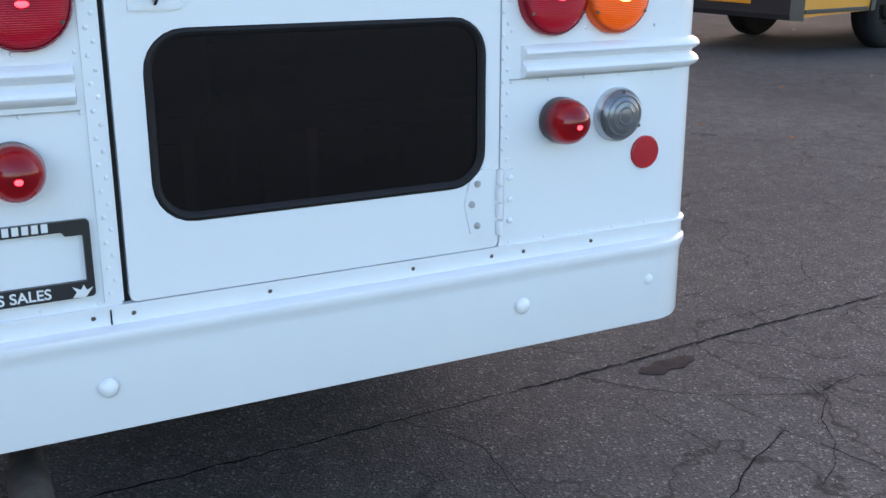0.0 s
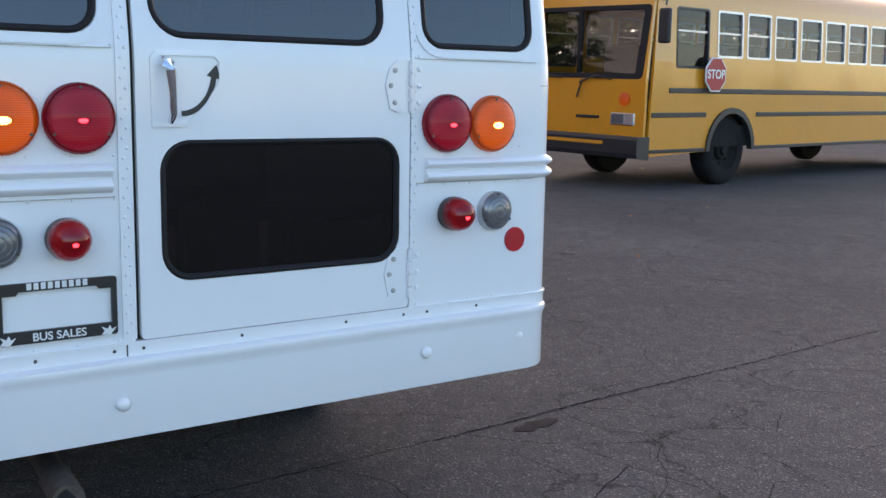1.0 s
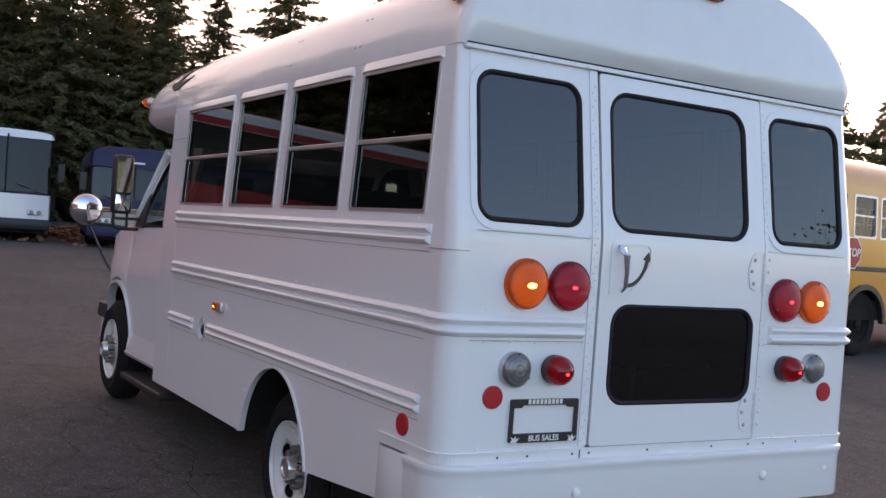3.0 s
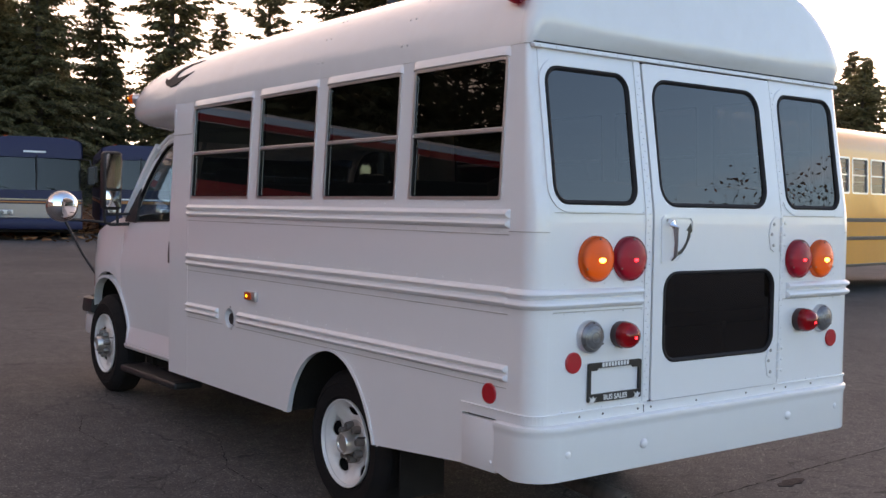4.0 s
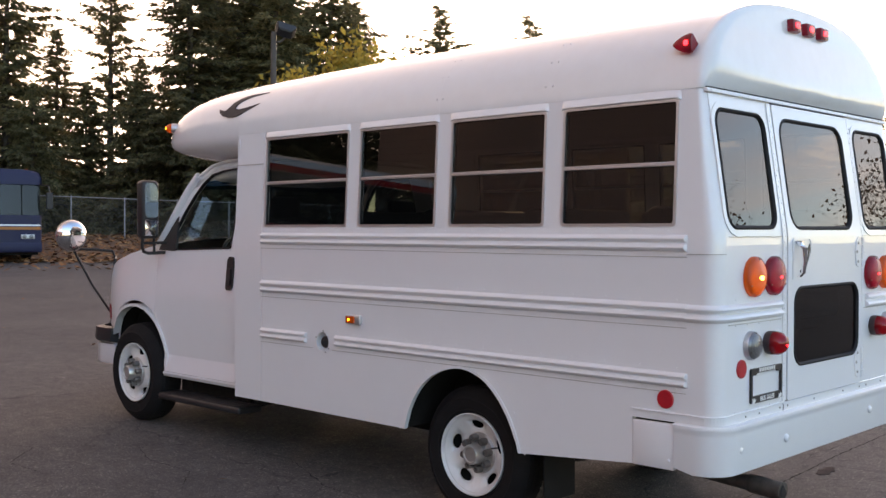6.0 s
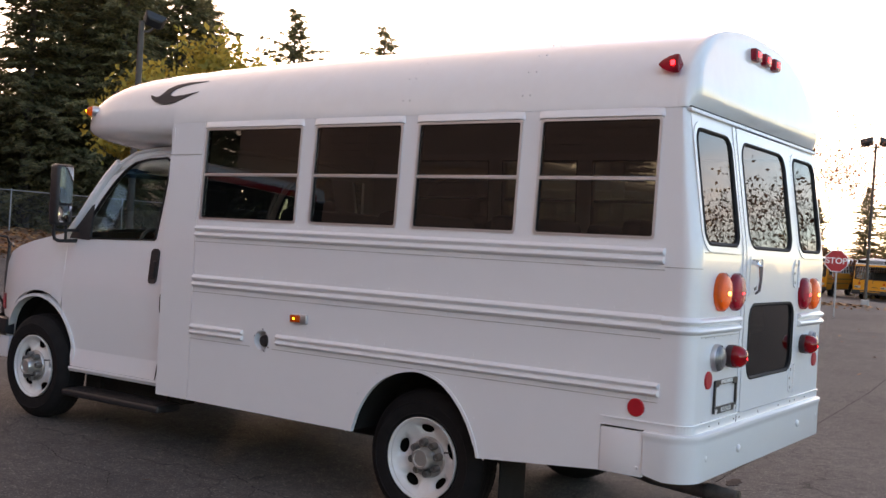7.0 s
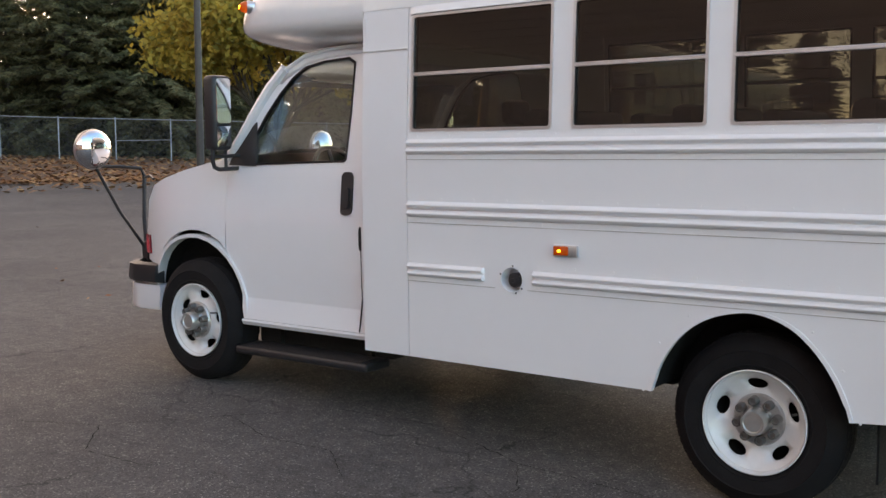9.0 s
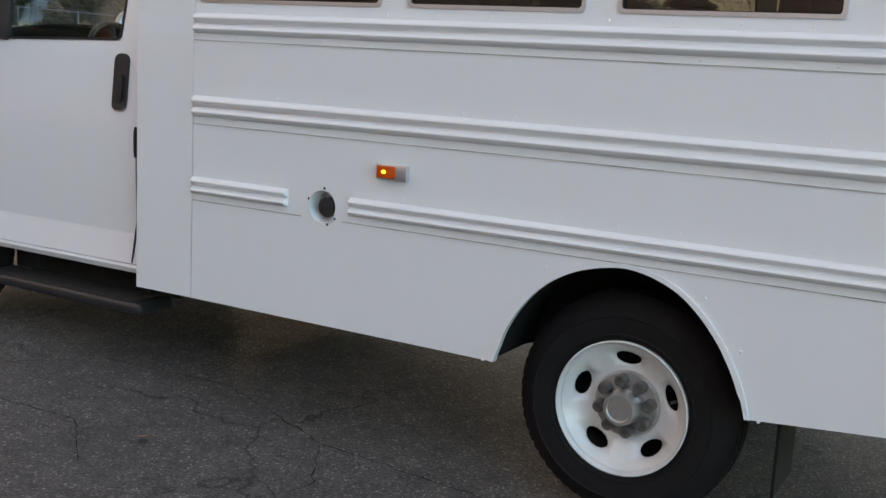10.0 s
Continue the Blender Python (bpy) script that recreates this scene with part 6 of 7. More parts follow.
def coach(label, m, lower, upper, mask, h=3.2, L=10.5, stripes=(), dest=False, name="motor_coach", belt=1.55, cove=2.55, glass=COACHGLASS, crown=0.28):
    """Flat-fronted coach. Local: front at y = 0 looking to -y, centred on x."""
    e = thing(name, label, "coach", m, "coaches parked in a row")
    P = lambda n, bm, mat, lab="", sm=False: part(n, bm, mat, e, lab, sm)
    hw = 1.26
    # shell as one lofted skin below, one above the belt
    def sec(z0, z1, r_top=0.0):
        pts = []
        for x, z in ((-hw, z0), (-hw, z1)):
            pts.append((x, z))
        if r_top:
            for i in range(9):
                a = radians(180 - 180 * i / 8)
                pts.append((hw * math.copysign(abs(math.cos(a)) ** 0.5, math.cos(a)), z1 + r_top * math.sin(a) ** 0.6 if i not in (0, 8) else z1))
        for x, z in ((hw, z1), (hw, z0)):
            pts.append((x, z))
        return pts
    for nm, z0, z1, rt, mat in (("lower_body", 0.38, belt, 0.0, lower), ("upper_body", cove, h - crown, crown, upper)):
        bm = B()
        rings = []
        for y, ins in ((0.0, 0.86), (0.04, 0.95), (0.12, 0.99), (0.25, 1.0), (L - 0.2, 1.0), (L, 0.95)):
            rings.append([Vector((x * ins, y + (0.10 * max(0, z - 1.0) if y < 0.2 else 0), z)) for x, z in sec(z0, z1, rt)])
        loft(bm, rings)
        bmesh.ops.recalc_face_normals(bm, faces=bm.faces)
        P(nm, bm, mat, "", True)
    bm = B()
    box(bm, (-hw + 0.03, 0.42, 1.50), (hw - 0.03, L - 0.05, cove + 0.03))
    P("window_band", bm, SEAL, "black side window band")
    for s_ in (-1, 1):
        for k in range(int((L - 1.6) / 1.4)):
            bm = B()
            y = 0.9 + 1.4 * k
            bm.faces.new([bm.verts.new((s_ * (hw - 0.022), a, z)) for a, z in ((y, 1.62), (y + 1.3, 1.62), (y + 1.3, 2.5), (y, 2.5))])
            P("side_pane", bm, glass, "dark side pane")
    # bowed windscreen in two halves
    for a, c in ((-1.18, -0.015), (0.015, 1.18)):
        bm = B()
        rows = [[Vector((a + (c - a) * i / 6, 0.075 + 0.10 * (z - 1.0) + 0.10 * ((a + (c - a) * i / 6) / 1.2) ** 2 - 0.02, z)) for i in range(7)] for z in [1.42 + (cove - 1.35) * q / 5 for q in range(6)]]
        loft(bm, rows, False)
        P("windscreen", bm, COACHGLASS, "large windscreen half", "all")
        bm = B()
        x = (a + c) / 2
        tube(bm, [(x + 0.35, 0.02, 1.34), (x + 0.30, 0.05, 1.44), (x - 0.32, 0.09, 1.66)], 0.010, 5)
        P("wiper", bm, BLACKP, "", True)
    bm2 = B()
    box(bm2, (-0.02, 0.09, 1.40), (0.02, 0.26, cove + 0.08))
    P("centre_post", bm2, SEAL)
    for z0, z1, mt in ((1.34, 1.43, mask), (cove + 0.05, cove + 0.16, mask)):
        bm = B()
        rings = [[Vector((x, 0.055 + 0.10 * (z - 1.0) + 0.10 * (x / 1.2) ** 2 + d, z)) for z, d in ((z0, 0), (z1, 0), (z1, 0.1), (z0, 0.1))] for x in [-1.2 + 0.2 * i for i in range(13)]]
        loft(bm, rings)
        bmesh.ops.recalc_face_normals(bm, faces=bm.faces)
        P("screen_surround", bm, mt, "", True)
    bm = B()
    box(bm, (-1.1, 0.5, 0.9), (1.1, 0.9, 1.45), 0.1, 2)
    P("dash", bm, GREYVINYL)
    for x in (-0.95, 0.35):
        bm = B()
        box(bm, (x, 1.1, 1.0), (x + 0.6, 1.3, 2.1), 0.08, 2)
        P("cab_seat", bm, LINER)
    for z0, z1, mt in stripes:
        bm = B()
        rings = [[Vector((x, y, z)) for z, x, y in ((z0, xx, yy), (z1, xx, yy + 0.006), (z1, xx * 0.985, yy + 0.03), (z0, xx * 0.985, yy + 0.03))] for xx, yy in [(-hw - 0.006, L - 0.3), (-hw - 0.006, 0.26), (-1.2, 0.06), (-1.08, -0.01), (1.08, -0.01), (1.2, 0.06), (hw + 0.006, 0.26), (hw + 0.006, L - 0.3)]]
        loft(bm, rings)
        bmesh.ops.recalc_face_normals(bm, faces=bm.faces)
        P("stripe", bm, mt)
    for x in (-1.02, 0.62):
        bm = B()
        box(bm, (x, -0.03, 0.78), (x + 0.40, 0.05, 0.93), 0.02, 2)
        hl = P("headlamp", bm, ALU, "chrome headlamp cluster")
        for dx in (0.1, 0.3):
            bm = B()
            lathe(bm, [(0.065, 0), (0.06, 0.02), (0, 0.03)], at((x + dx, -0.025, 0.855), "-y"), 14)
            part("lens", bm, CLEARLENS, hl)
    bm = B()
    loft(bm, [[Vector((x, y + 0.08 * (abs(x) / 1.2) ** 4, z)) for y, z in ((0.1, 0.34), (-0.07, 0.36), (-0.09, 0.42), (-0.09, 0.60), (-0.06, 0.66), (0.1, 0.66))] for x in (-1.24, -1.1, -0.6, 0, 0.6, 1.1, 1.24)])
    bmesh.ops.recalc_face_normals(bm, faces=bm.faces)
    P("bumper", bm, BLACKP if lower is WHITE else lower, "front bumper", True)
    for x in (-0.8, -0.2, 0, 0.2, 0.8):
        bm = B()
        box(bm, (x - 0.05, 0.30, h - 0.06), (x + 0.05, 0.40, h + 0.0), 0.01, 1)
        P("roof_lamp", bm, AMBERLENS, "amber roof lamp")
    if dest:
        bm = B()
        box(bm, (-0.35, 0.17, 2.68), (0.25, 0.20, 2.76), 0.005, 1)
        P("name_bar", bm, LETTER, "pale name bar")
    for s_ in (-1, 1):
        bm = B()
        tube(bm, [(s_ * 1.2, 0.2, 2.55), (s_ * 1.42, -0.1, 2.5), (s_ * 1.44, -0.12, 2.3)], 0.02, 6)
        mi = P("mirror_arm", bm, BLACKP, "", True)
        bm = B()
        box(bm, (s_ * 1.44 - 0.1, -0.2, 1.75), (s_ * 1.44 + 0.1, -0.1, 2.3), 0.03, 2)
        part("mirror", bm, BLACKP, mi, "black mirror head", False)
        for y in (2.2, L - 3):
            plain_wheel(e, (s_ * 1.2, y, 0.5), "-x" if s_ < 0 else "x", 0.5, STEEL)
    bm = B()
    box(bm, (-1.15, 0.2, 0.25), (1.15, L - 0.1, 0.5))
    P("underframe", bm, DARK)
    return e


ORANGE = plain("stripe_orange", (0.5, 0.16, 0.03), 0.4)
TAN = plain("stripe_tan", (0.5, 0.4, 0.25), 0.4)
gz = ground_z(4, 28)
coach("white touring coach with a tall windscreen, parked", pose(2.55, 28.8, gz, 0, 0, -1), WHITE, WHITE, SEAL, 3.20, belt=1.36, cove=2.97, crown=0.18)
coach("navy and grey motorhome with orange stripes, parked", pose(5.86, 27.6, gz, 0, 0, -10) @ Matrix.Diagonal((1, 1, 0.92, 1)), BLUE, BLUE, BLUE, 3.2, stripes=((1.16, 1.20, ORANGE), (1.24, 1.28, TAN), (0.70, 1.12, GREYP)), dest=True, name="motorhome")
coach("dark blue motorhome with white and orange stripes, parked", pose(9.75, 29.9, gz, 0, 0, -17) @ Matrix.Diagonal((1, 1, 0.96, 1)), BLUE, BLUE, BLUE, 3.05, stripes=((1.20, 1.25, WHITE), (1.08, 1.17, ORANGE)), name="motorhome")
coach("red coach with a white roof and dark window band, parked", pose(-1.15, 16.6, gz, 0, 0, 98), RED, WHITE, SEAL, 3.68, 12.0, stripes=((1.1, 1.16, ORANGE), (3.30, 3.43, RED)), belt=2.25, cove=3.29, glass=SEAL)


# ---- lamp posts, fence, signs ----
POLE = plain("pole_brown", (0.055, 0.045, 0.038), 0.6, 0, 0.25, 6)


def lamp_post(label, p, h, turn, heads=(-1, 1), reach=0.42, big=1.0):
    e = thing("lamp_post", label, "street lamp", pose(*p, 0, 0, turn), "lot lamps")
    bm = B()
    tube(bm, [(0, 0, 0), (0, 0, h * 0.5), (0, 0, h)], [0.085, 0.075, 0.065], 12)
    part("pole", bm, POLE, e, "dark brown steel pole")
    bm = B()
    box(bm, (-0.2, -0.2, -0.3), (0.2, 0.2, 0.35), 0.03, 1)
    part("footing", bm, plain("footing_concrete", (0.35, 0.34, 0.33), 0.85), e, "", False)
    bm = B()
    tube(bm, [(-reach if -1 in heads else -0.04, 0, h - 0.15), (-0.6 * reach if -1 in heads else -0.02, 0, h - 0.22), (0.6 * reach, 0, h - 0.22), (reach, 0, h - 0.12)], 0.03, 8)
    part("cross_arm", bm, POLE, e)
    for s_ in heads:
        bm = B()
        rings = []
        m = Matrix.Translation((s_ * reach, -0.05, h + 0.02)) @ pose(0, 0, 0, -38, s_ * 16, 0) @ Matrix.Scale(big, 4)
        for z, k in ((-0.14, 0.55), (-0.10, 0.75), (0.06, 1.0), (0.10, 1.02)):
            rings.append([m @ Vector((x * k, y * k, z)) for x, y in rr(-0.32, 0.32, -0.24, 0.24, 0.06, 3)])
        loft(bm, rings)
        bmesh.ops.recalc_face_normals(bm, faces=bm.faces)
        hd = part("flood_head", bm, BLACKP, e, "dark floodlight head", False)
        bm = B()
        bm.faces.new([bm.verts.new(m @ Vector((x * 0.9, y * 0.9, 0.102))) for x, y in rr(-0.32, 0.32, -0.24, 0.24, 0.05, 3)])
        part("flood_glass", bm, CLEARLENS, hd, "", False)
    return e


lamp_post("tall dark lot lamp with one floodlight", (10.70, 17.38, ground_z(11, 18)), 5.80, -35, (1,), 0.26, 0.72)
lamp_post("tall dark lot lamp with twin floodlights", (52.2, 11.05, ground_z(52.2, 11)), 8.4, -78)
lamp_post("tall dark lot lamp with twin floodlights", (74.4, 12.4, ground_z(74.4, 12.4)), 8.6, -80)


DULLWIRE = plain("weathered_wire", (0.13, 0.128, 0.125), 0.7, 0.3, 0.2, 6)


def chain_fence(label, a, b, h=1.9, step=2.75, lift=0.0, braced=None):
    e = thing("chain_link_fence", label, "fence", Matrix.Identity(4))
    a, b = Vector(a), Vector(b)
    d = (b - a)
    n = int(d.length / step)
    u = d.normalized()
    zz = lambda p: ground_z(p.x, p.y) + lift
    post = None
    for i in range(n + 1):
        p = a + u * step * i
        if post is None:
            bm = B()
            tube(bm, [(0, 0, -0.2), (0, 0, h)], 0.032, 8)
            lathe(bm, [(0.036, h), (0.03, h + 0.03), (0, h + 0.045)], Matrix.Identity(4), 8)
            post = part("post", bm, GALV, e)
            o = post
        else:
            o = new("post", post.data)
            o.parent = e
        o.location = (p.x, p.y, zz(p))
    bm = B()
    tube(bm, [(*(a + u * step * i).to_2d(), zz(a + u * step * i) + h - 0.03) for i in range(n + 1)], 0.022, 6)
    part("top_rail", bm, GALV, e)
    if braced:
        bm = B()
        p, q = a + u * step * braced, a + u * step * (braced + 1)
        tube(bm, [(p.x, p.y, zz(p) + h * 0.46), (q.x, q.y, zz(q) + h * 0.50)], 0.020, 6)
        part("brace_rail", bm, GALV, e)
    V, F = [], []
    L = step * n
    k = 0.11
    for s_ in (1, -1):
        t = -h
        while t < L:
            t0, t1 = t, t + h
            z0, z1 = (0.03, h - 0.03) if s_ > 0 else (h - 0.03, 0.03)
            c0, c1 = max(t0, 0), min(t1, L)
            if c1 - c0 > 0.05:
                f0, f1 = (c0 - t0) / (t1 - t0), (c1 - t0) / (t1 - t0)
                q0, q1 = a + u * c0, a + u * c1
                y0, y1 = z0 + (z1 - z0) * f0 + zz(q0), z0 + (z1 - z0) * f1 + zz(q1)
                w = 0.0035
                j = len(V)
                V += [(q0.x, q0.y, y0 - w), (q1.x, q1.y, y1 - w), (q1.x, q1.y, y1 + w), (q0.x, q0.y, y0 + w)]
                F.append((j, j + 1, j + 2, j + 3))
            t += k
    me = bpy.data.meshes.new("wire_mesh")
    me.from_pydata(V, [], F)
    me.materials.append(DULLWIRE)
    o = new("wire_mesh", me)
    o.parent = e
    tagged(o, "thin galvanised wire mesh", kind="stuff")
    return e


chain_fence("galvanised chain-link fence along the lot's edge", (3.63, 56.26, 0), (60, 16.5, 0), step=2.45, lift=0.55, braced=11)
chain_fence("galvanised chain-link fence behind the far buses", (84, -14, 0), (84, 34, 0), 2.2)
# stop sign on a post
e = thing("stop_sign", "red octagonal stop sign on a pale post", "sign", pose(30.6, 7.15, ground_z(30.6, 7.2), 0, 0, -76))
bm = B()
tube(bm, [(0.02, 0.05, 0), (0.02, 0.05, 2.3)], 0.035, 8)
part("post", bm, GALV, e)
oc = [(0.38 * math.cos(radians(22.5 + 45 * k)), 1.82 + 0.38 * math.sin(radians(22.5 + 45 * k))) for k in range(8)]
part("rim", sheet(B(), oc, [], lambda u, v: Vector((u, 0.0, v)), lambda u, v: Vector((u, 0.015, v))), LETTER, e, "white sign rim", False)
part("face", sheet(B(), [(u * 0.93, 1.82 + (v - 1.82) * 0.93) for u, v in oc], [], lambda u, v: Vector((u, -0.004, v)), lambda u, v: Vector((u, 0.001, v))), STOPRED, e, "red sign face", False)
words("STOP", 0.27, Matrix.Translation((0, -0.0055, 1.82)) @ pose(0, 0, 0, 90), LETTER, e, "lettering", 0.004)

# ---- building across the lot, met in the window panes ----
SIDING = plain("siding", (0.23, 0.165, 0.148), 0.8, 0, 0.12, 3)
h_ = thing("office_building", "brown sided office building across the lot", "building", pose(-17, -14, 0, 0, 0, 0))
bm = B()
sheet(bm, [(0, 0), (35, 0), (35, 7.6), (0, 7.6)], [rr(2 + i * 3.0, 3.8 + i * 3.0, 1.1, 2.5, 0.02, 1) for i in range(11)], lambda u, v: Vector((0, u, v)), lambda u, v: Vector((-0.25, u, v)))
part("wall", bm, SIDING, h_, "", False)
bm = B()
for k in range(37):
    z = 0.2 + k * 0.2
    if 1.0 < z < 2.6:
        for a, c in [(0, 1.95)] + [(3.85 + i * 3.0, 4.95 + i * 3.0) for i in range(10)] + [(33.9, 35)]:
            box(bm, (0.0, a, z), (0.018, c, z + 0.02))
    else:
        box(bm, (0.0, 0, z), (0.018, 35, z + 0.02))
tagged(part("lap_board", bm, SIDING, h_, "", False), kind="stuff")
bm = B()
box(bm, (-9, -0.02, 0), (-8.8, 35.02, 7.6))
box(bm, (-9, -0.2, 0), (-0.26, 0, 7.6))
box(bm, (-9, 35, 0), (-0.26, 35.2, 7.6))
part("wall", bm, SIDING, h_, "", False)
bm = B()
loft(bm, [[Vector((0.8, y, 7.5)), Vector((0.8, y, 7.7)), Vector((-4.5, y, 9.2)), Vector((-9.8, y, 7.7)), Vector((-9.8, y, 7.5))] for y in (-0.6, 35.6)])
bmesh.ops.recalc_face_normals(bm, faces=bm.faces)
part("roof", bm, plain("roof_shingle", (0.13, 0.095, 0.075), 0.85, 0, 0.3, 3), h_, "", False)
for i in range(11):
    bm = B()
    ring(bm, rr(1.95 + i * 3.0, 3.85 + i * 3.0, 1.05, 2.55, 0.02, 1), rr(2.06 + i * 3.0, 3.74 + i * 3.0, 1.16, 2.44, 0.02, 1), lambda u, v: Vector((0.04, u, v)), lambda u, v: Vector((-0.1, u, v)))
    w_ = part("window", bm, LETTER, h_, "white framed window", False)
    bm = B()
    bm.faces.new([bm.verts.new((-0.08, y, z)) for y, z in ((2 + i * 3.0, 1.1), (3.8 + i * 3.0, 1.1), (3.8 + i * 3.0, 2.5), (2 + i * 3.0, 2.5))])
    part("pane", bm, COACHGLASS, w_, "", False)

# ---- trees ----
def leafy_mesh(name, V, F, mat, parent):
    me = bpy.data.meshes.new(name)
    me.from_pydata(V, [], F)
    me.materials.append(mat)
    o = new(name, me)
    o.parent = parent
    return o


def conifer(label, h, spread, seed, droop=0.25, gaps=0.1, mat=NEEDLE, low=0.08, step=0.36, taper=0.82, fine=1.0, ragged=0.3):
    """Tapered trunk, whorls of limbs, slim drooping twigs of needles along each limb."""
    rnd = random.Random(seed)
    e = thing("conifer_tree", label, "tree", Matrix.Identity(4), "conifers behind the lot")
    bm = B()
    tube(bm, [(0, 0, -0.3), (0.05, 0.02, h * 0.4), (0, 0.05, h * 0.75), (0, 0, h)], [h * 0.016, h * 0.011, h * 0.006, 0.01], 8)
    V, F = [], []
    twig = 0.30 / fine ** 0.35

    def spray(p, d, side, w, count):
        """Slim triangles that fan out to both sides of a limb and hang a little."""
        for n_ in range(count):
            s_ = rnd.uniform(-1.1, 1.1)
            way = (d * rnd.uniform(0.25, 0.9) + side * s_ + Vector((0, 0, -rnd.uniform(0.05, 0.75)))).normalized()
            ln = (twig + 0.26 * w / fine ** 0.35) * rnd.uniform(0.5, 1.2)
            across = way.cross(Vector((rnd.uniform(-1, 1), rnd.uniform(-1, 1), rnd.uniform(-1, 1)))).normalized() * ln * rnd.uniform(0.13, 0.24)
            c = p + Vector((rnd.uniform(-0.1, 0.1), rnd.uniform(-0.1, 0.1), rnd.uniform(-0.08, 0.08)))
            j = len(V)
            V.extend([tuple(c - across), tuple(c + across), tuple(c + way * ln)])
            F.append((j, j + 1, j + 2))

    z = h * low
    turn = rnd.uniform(0, 6)
    per = max(2, int(round(4 * fine)))
    while z < h * 0.985:
        k = (z / h - low) / (1 - low)
        env = spread * (1 - k) ** taper * (0.86 + 0.22 * math.sin(z * 0.9 + seed) + 0.12 * math.sin(z * 2.3 + 2 * seed)) + 0.15
        limbs = rnd.randint(6, 9) if k < 0.8 else 5
        for i in range(limbs):
            if rnd.random() < gaps:
                continue
            a = turn + 2 * math.pi * (i + rnd.uniform(-0.4, 0.4)) / limbs
            r = env * rnd.uniform(0.95 - 1.5 * ragged, 0.95 + 0.6 * ragged) * (1.0 + 0.16 * math.sin(2 * a + seed) + 0.1 * math.sin(5 * a + z))
            d = Vector((math.cos(a), math.sin(a), 0))
            side = Vector((-d.y, d.x, 0))
            base = Vector((0, 0, z + rnd.uniform(-0.25, 0.25)))
            tip = base + d * r + Vector((0, 0, (-droop + 0.55 * k + rnd.uniform(-0.1, 0.1)) * r))
            if r > 0.8 and i % 2:
                tube(bm, [base, base.lerp(tip, 0.6) + Vector((0, 0, 0.05 * r)), tip], [0.04, 0.022, 0.008], 4)
            n = max(3, int(r / 0.26))
            for j_ in range(n):
                t = 0.12 + 0.9 * (j_ + rnd.uniform(0.2, 0.95)) / n
                p = base.lerp(tip, t) + Vector((0, 0, 0.08 * r * math.sin(math.pi * min(1, t))))
                spray(p, d, side, min(1.0, r / 2.5) * math.sin(math.pi * min(1, 0.25 + 0.7 * t)), per)
        # inner foliage round the trunk
        for _ in range(5):
            a, q_ = rnd.uniform(0, 6.28), env * 0.55 * rnd.random() ** 0.6
            d = Vector((math.cos(a), math.sin(a), 0))
            spray(Vector((d.x * q_, d.y * q_, z + rnd.uniform(-0.2, 0.2))), d, Vector((-d.y, d.x, 0)), 0.8 * min(1.0, env), per)
        turn += 2.4
        z += step * rnd.uniform(0.8, 1.2) * (1.0 if k < 0.75 else 0.75)
    part("trunk", bm, BARK, e)
    leafy_mesh("crown", V, F, mat, e)
    return e


def broadleaf(label, h, spread, seed, mat, leaves, leaf=0.13, name="autumn_tree", trunk_h=0.28, fill=1.0, depth_=4, limb=0.009):
    """Trunk that forks into limbs and twigs, with loose leaves at the twigs' ends."""
    rnd = random.Random(seed)
    e = thing(name, label, "tree", Matrix.Identity(4))
    bm = B()
    ends = []

    def grow(p, d, ln, r, depth):
        mid = p + d * ln * 0.5 + Vector((rnd.uniform(-1, 1), rnd.uniform(-1, 1), rnd.uniform(-0.3, 0.6))) * ln * 0.07
        q = p + d * ln
        tube(bm, [p, mid, q], [r, r * 0.82, r * 0.62], 6 if depth > 2 else 4)
        if depth == 0:
            ends.append((p, q))
            return
        if depth < 3:
            ends.append((mid, q))
        for _ in range(rnd.randint(2, 4)):
            nd = (d + Vector((rnd.uniform(-1, 1), rnd.uniform(-1, 1), rnd.uniform(-0.35, 0.75))) * 0.85 * spread / (h * 0.38)).normalized()
            grow(p.lerp(q, rnd.uniform(0.55, 1.0)), nd, ln * rnd.uniform(0.62, 0.86), r * 0.55, depth - 1)

    tube(bm, [(0, 0, -0.3), (0.04, 0, h * trunk_h * 0.5), (0, 0.05, h * trunk_h)], [h * 0.022, h * 0.017, h * 0.014], 10)
    for k in range(6):
        a = 2 * math.pi * k / 6 + rnd.uniform(-0.3, 0.3)
        grow(Vector((0, 0.05, h * trunk_h * rnd.uniform(0.8, 1.0))), Vector((0.62 * math.cos(a), 0.62 * math.sin(a), rnd.uniform(0.7, 1.2))).normalized(), h * 0.25, h * limb, depth_)
    part("trunk", bm, BARK, e)
    V, F = [], []
    for _ in range(leaves):
        p, q = ends[rnd.randrange(len(ends))]
        c = p.lerp(q, rnd.uniform(0.1, 1.1)) + Vector((rnd.gauss(0, 1), rnd.gauss(0, 1), rnd.gauss(0, 0.8))) * 0.16 * fill
        u = Vector((rnd.uniform(-1, 1), rnd.uniform(-1, 1), rnd.uniform(-1, 1))).normalized()
        v = u.cross(Vector((rnd.uniform(-1, 1), rnd.uniform(-1, 1), rnd.uniform(-1, 1)))).normalized()
        s_ = leaf * rnd.uniform(0.7, 1.35)
        j = len(V)
        V += [tuple(c - u * s_), tuple(c + v * s_ * 0.55 + u * s_ * 0.1), tuple(c + u * s_), tuple(c - v * s_ * 0.55 + u * s_ * 0.1)]
        F.append((j, j + 1, j + 2, j + 3))
    leafy_mesh("crown", V, F, mat, e)
    return e


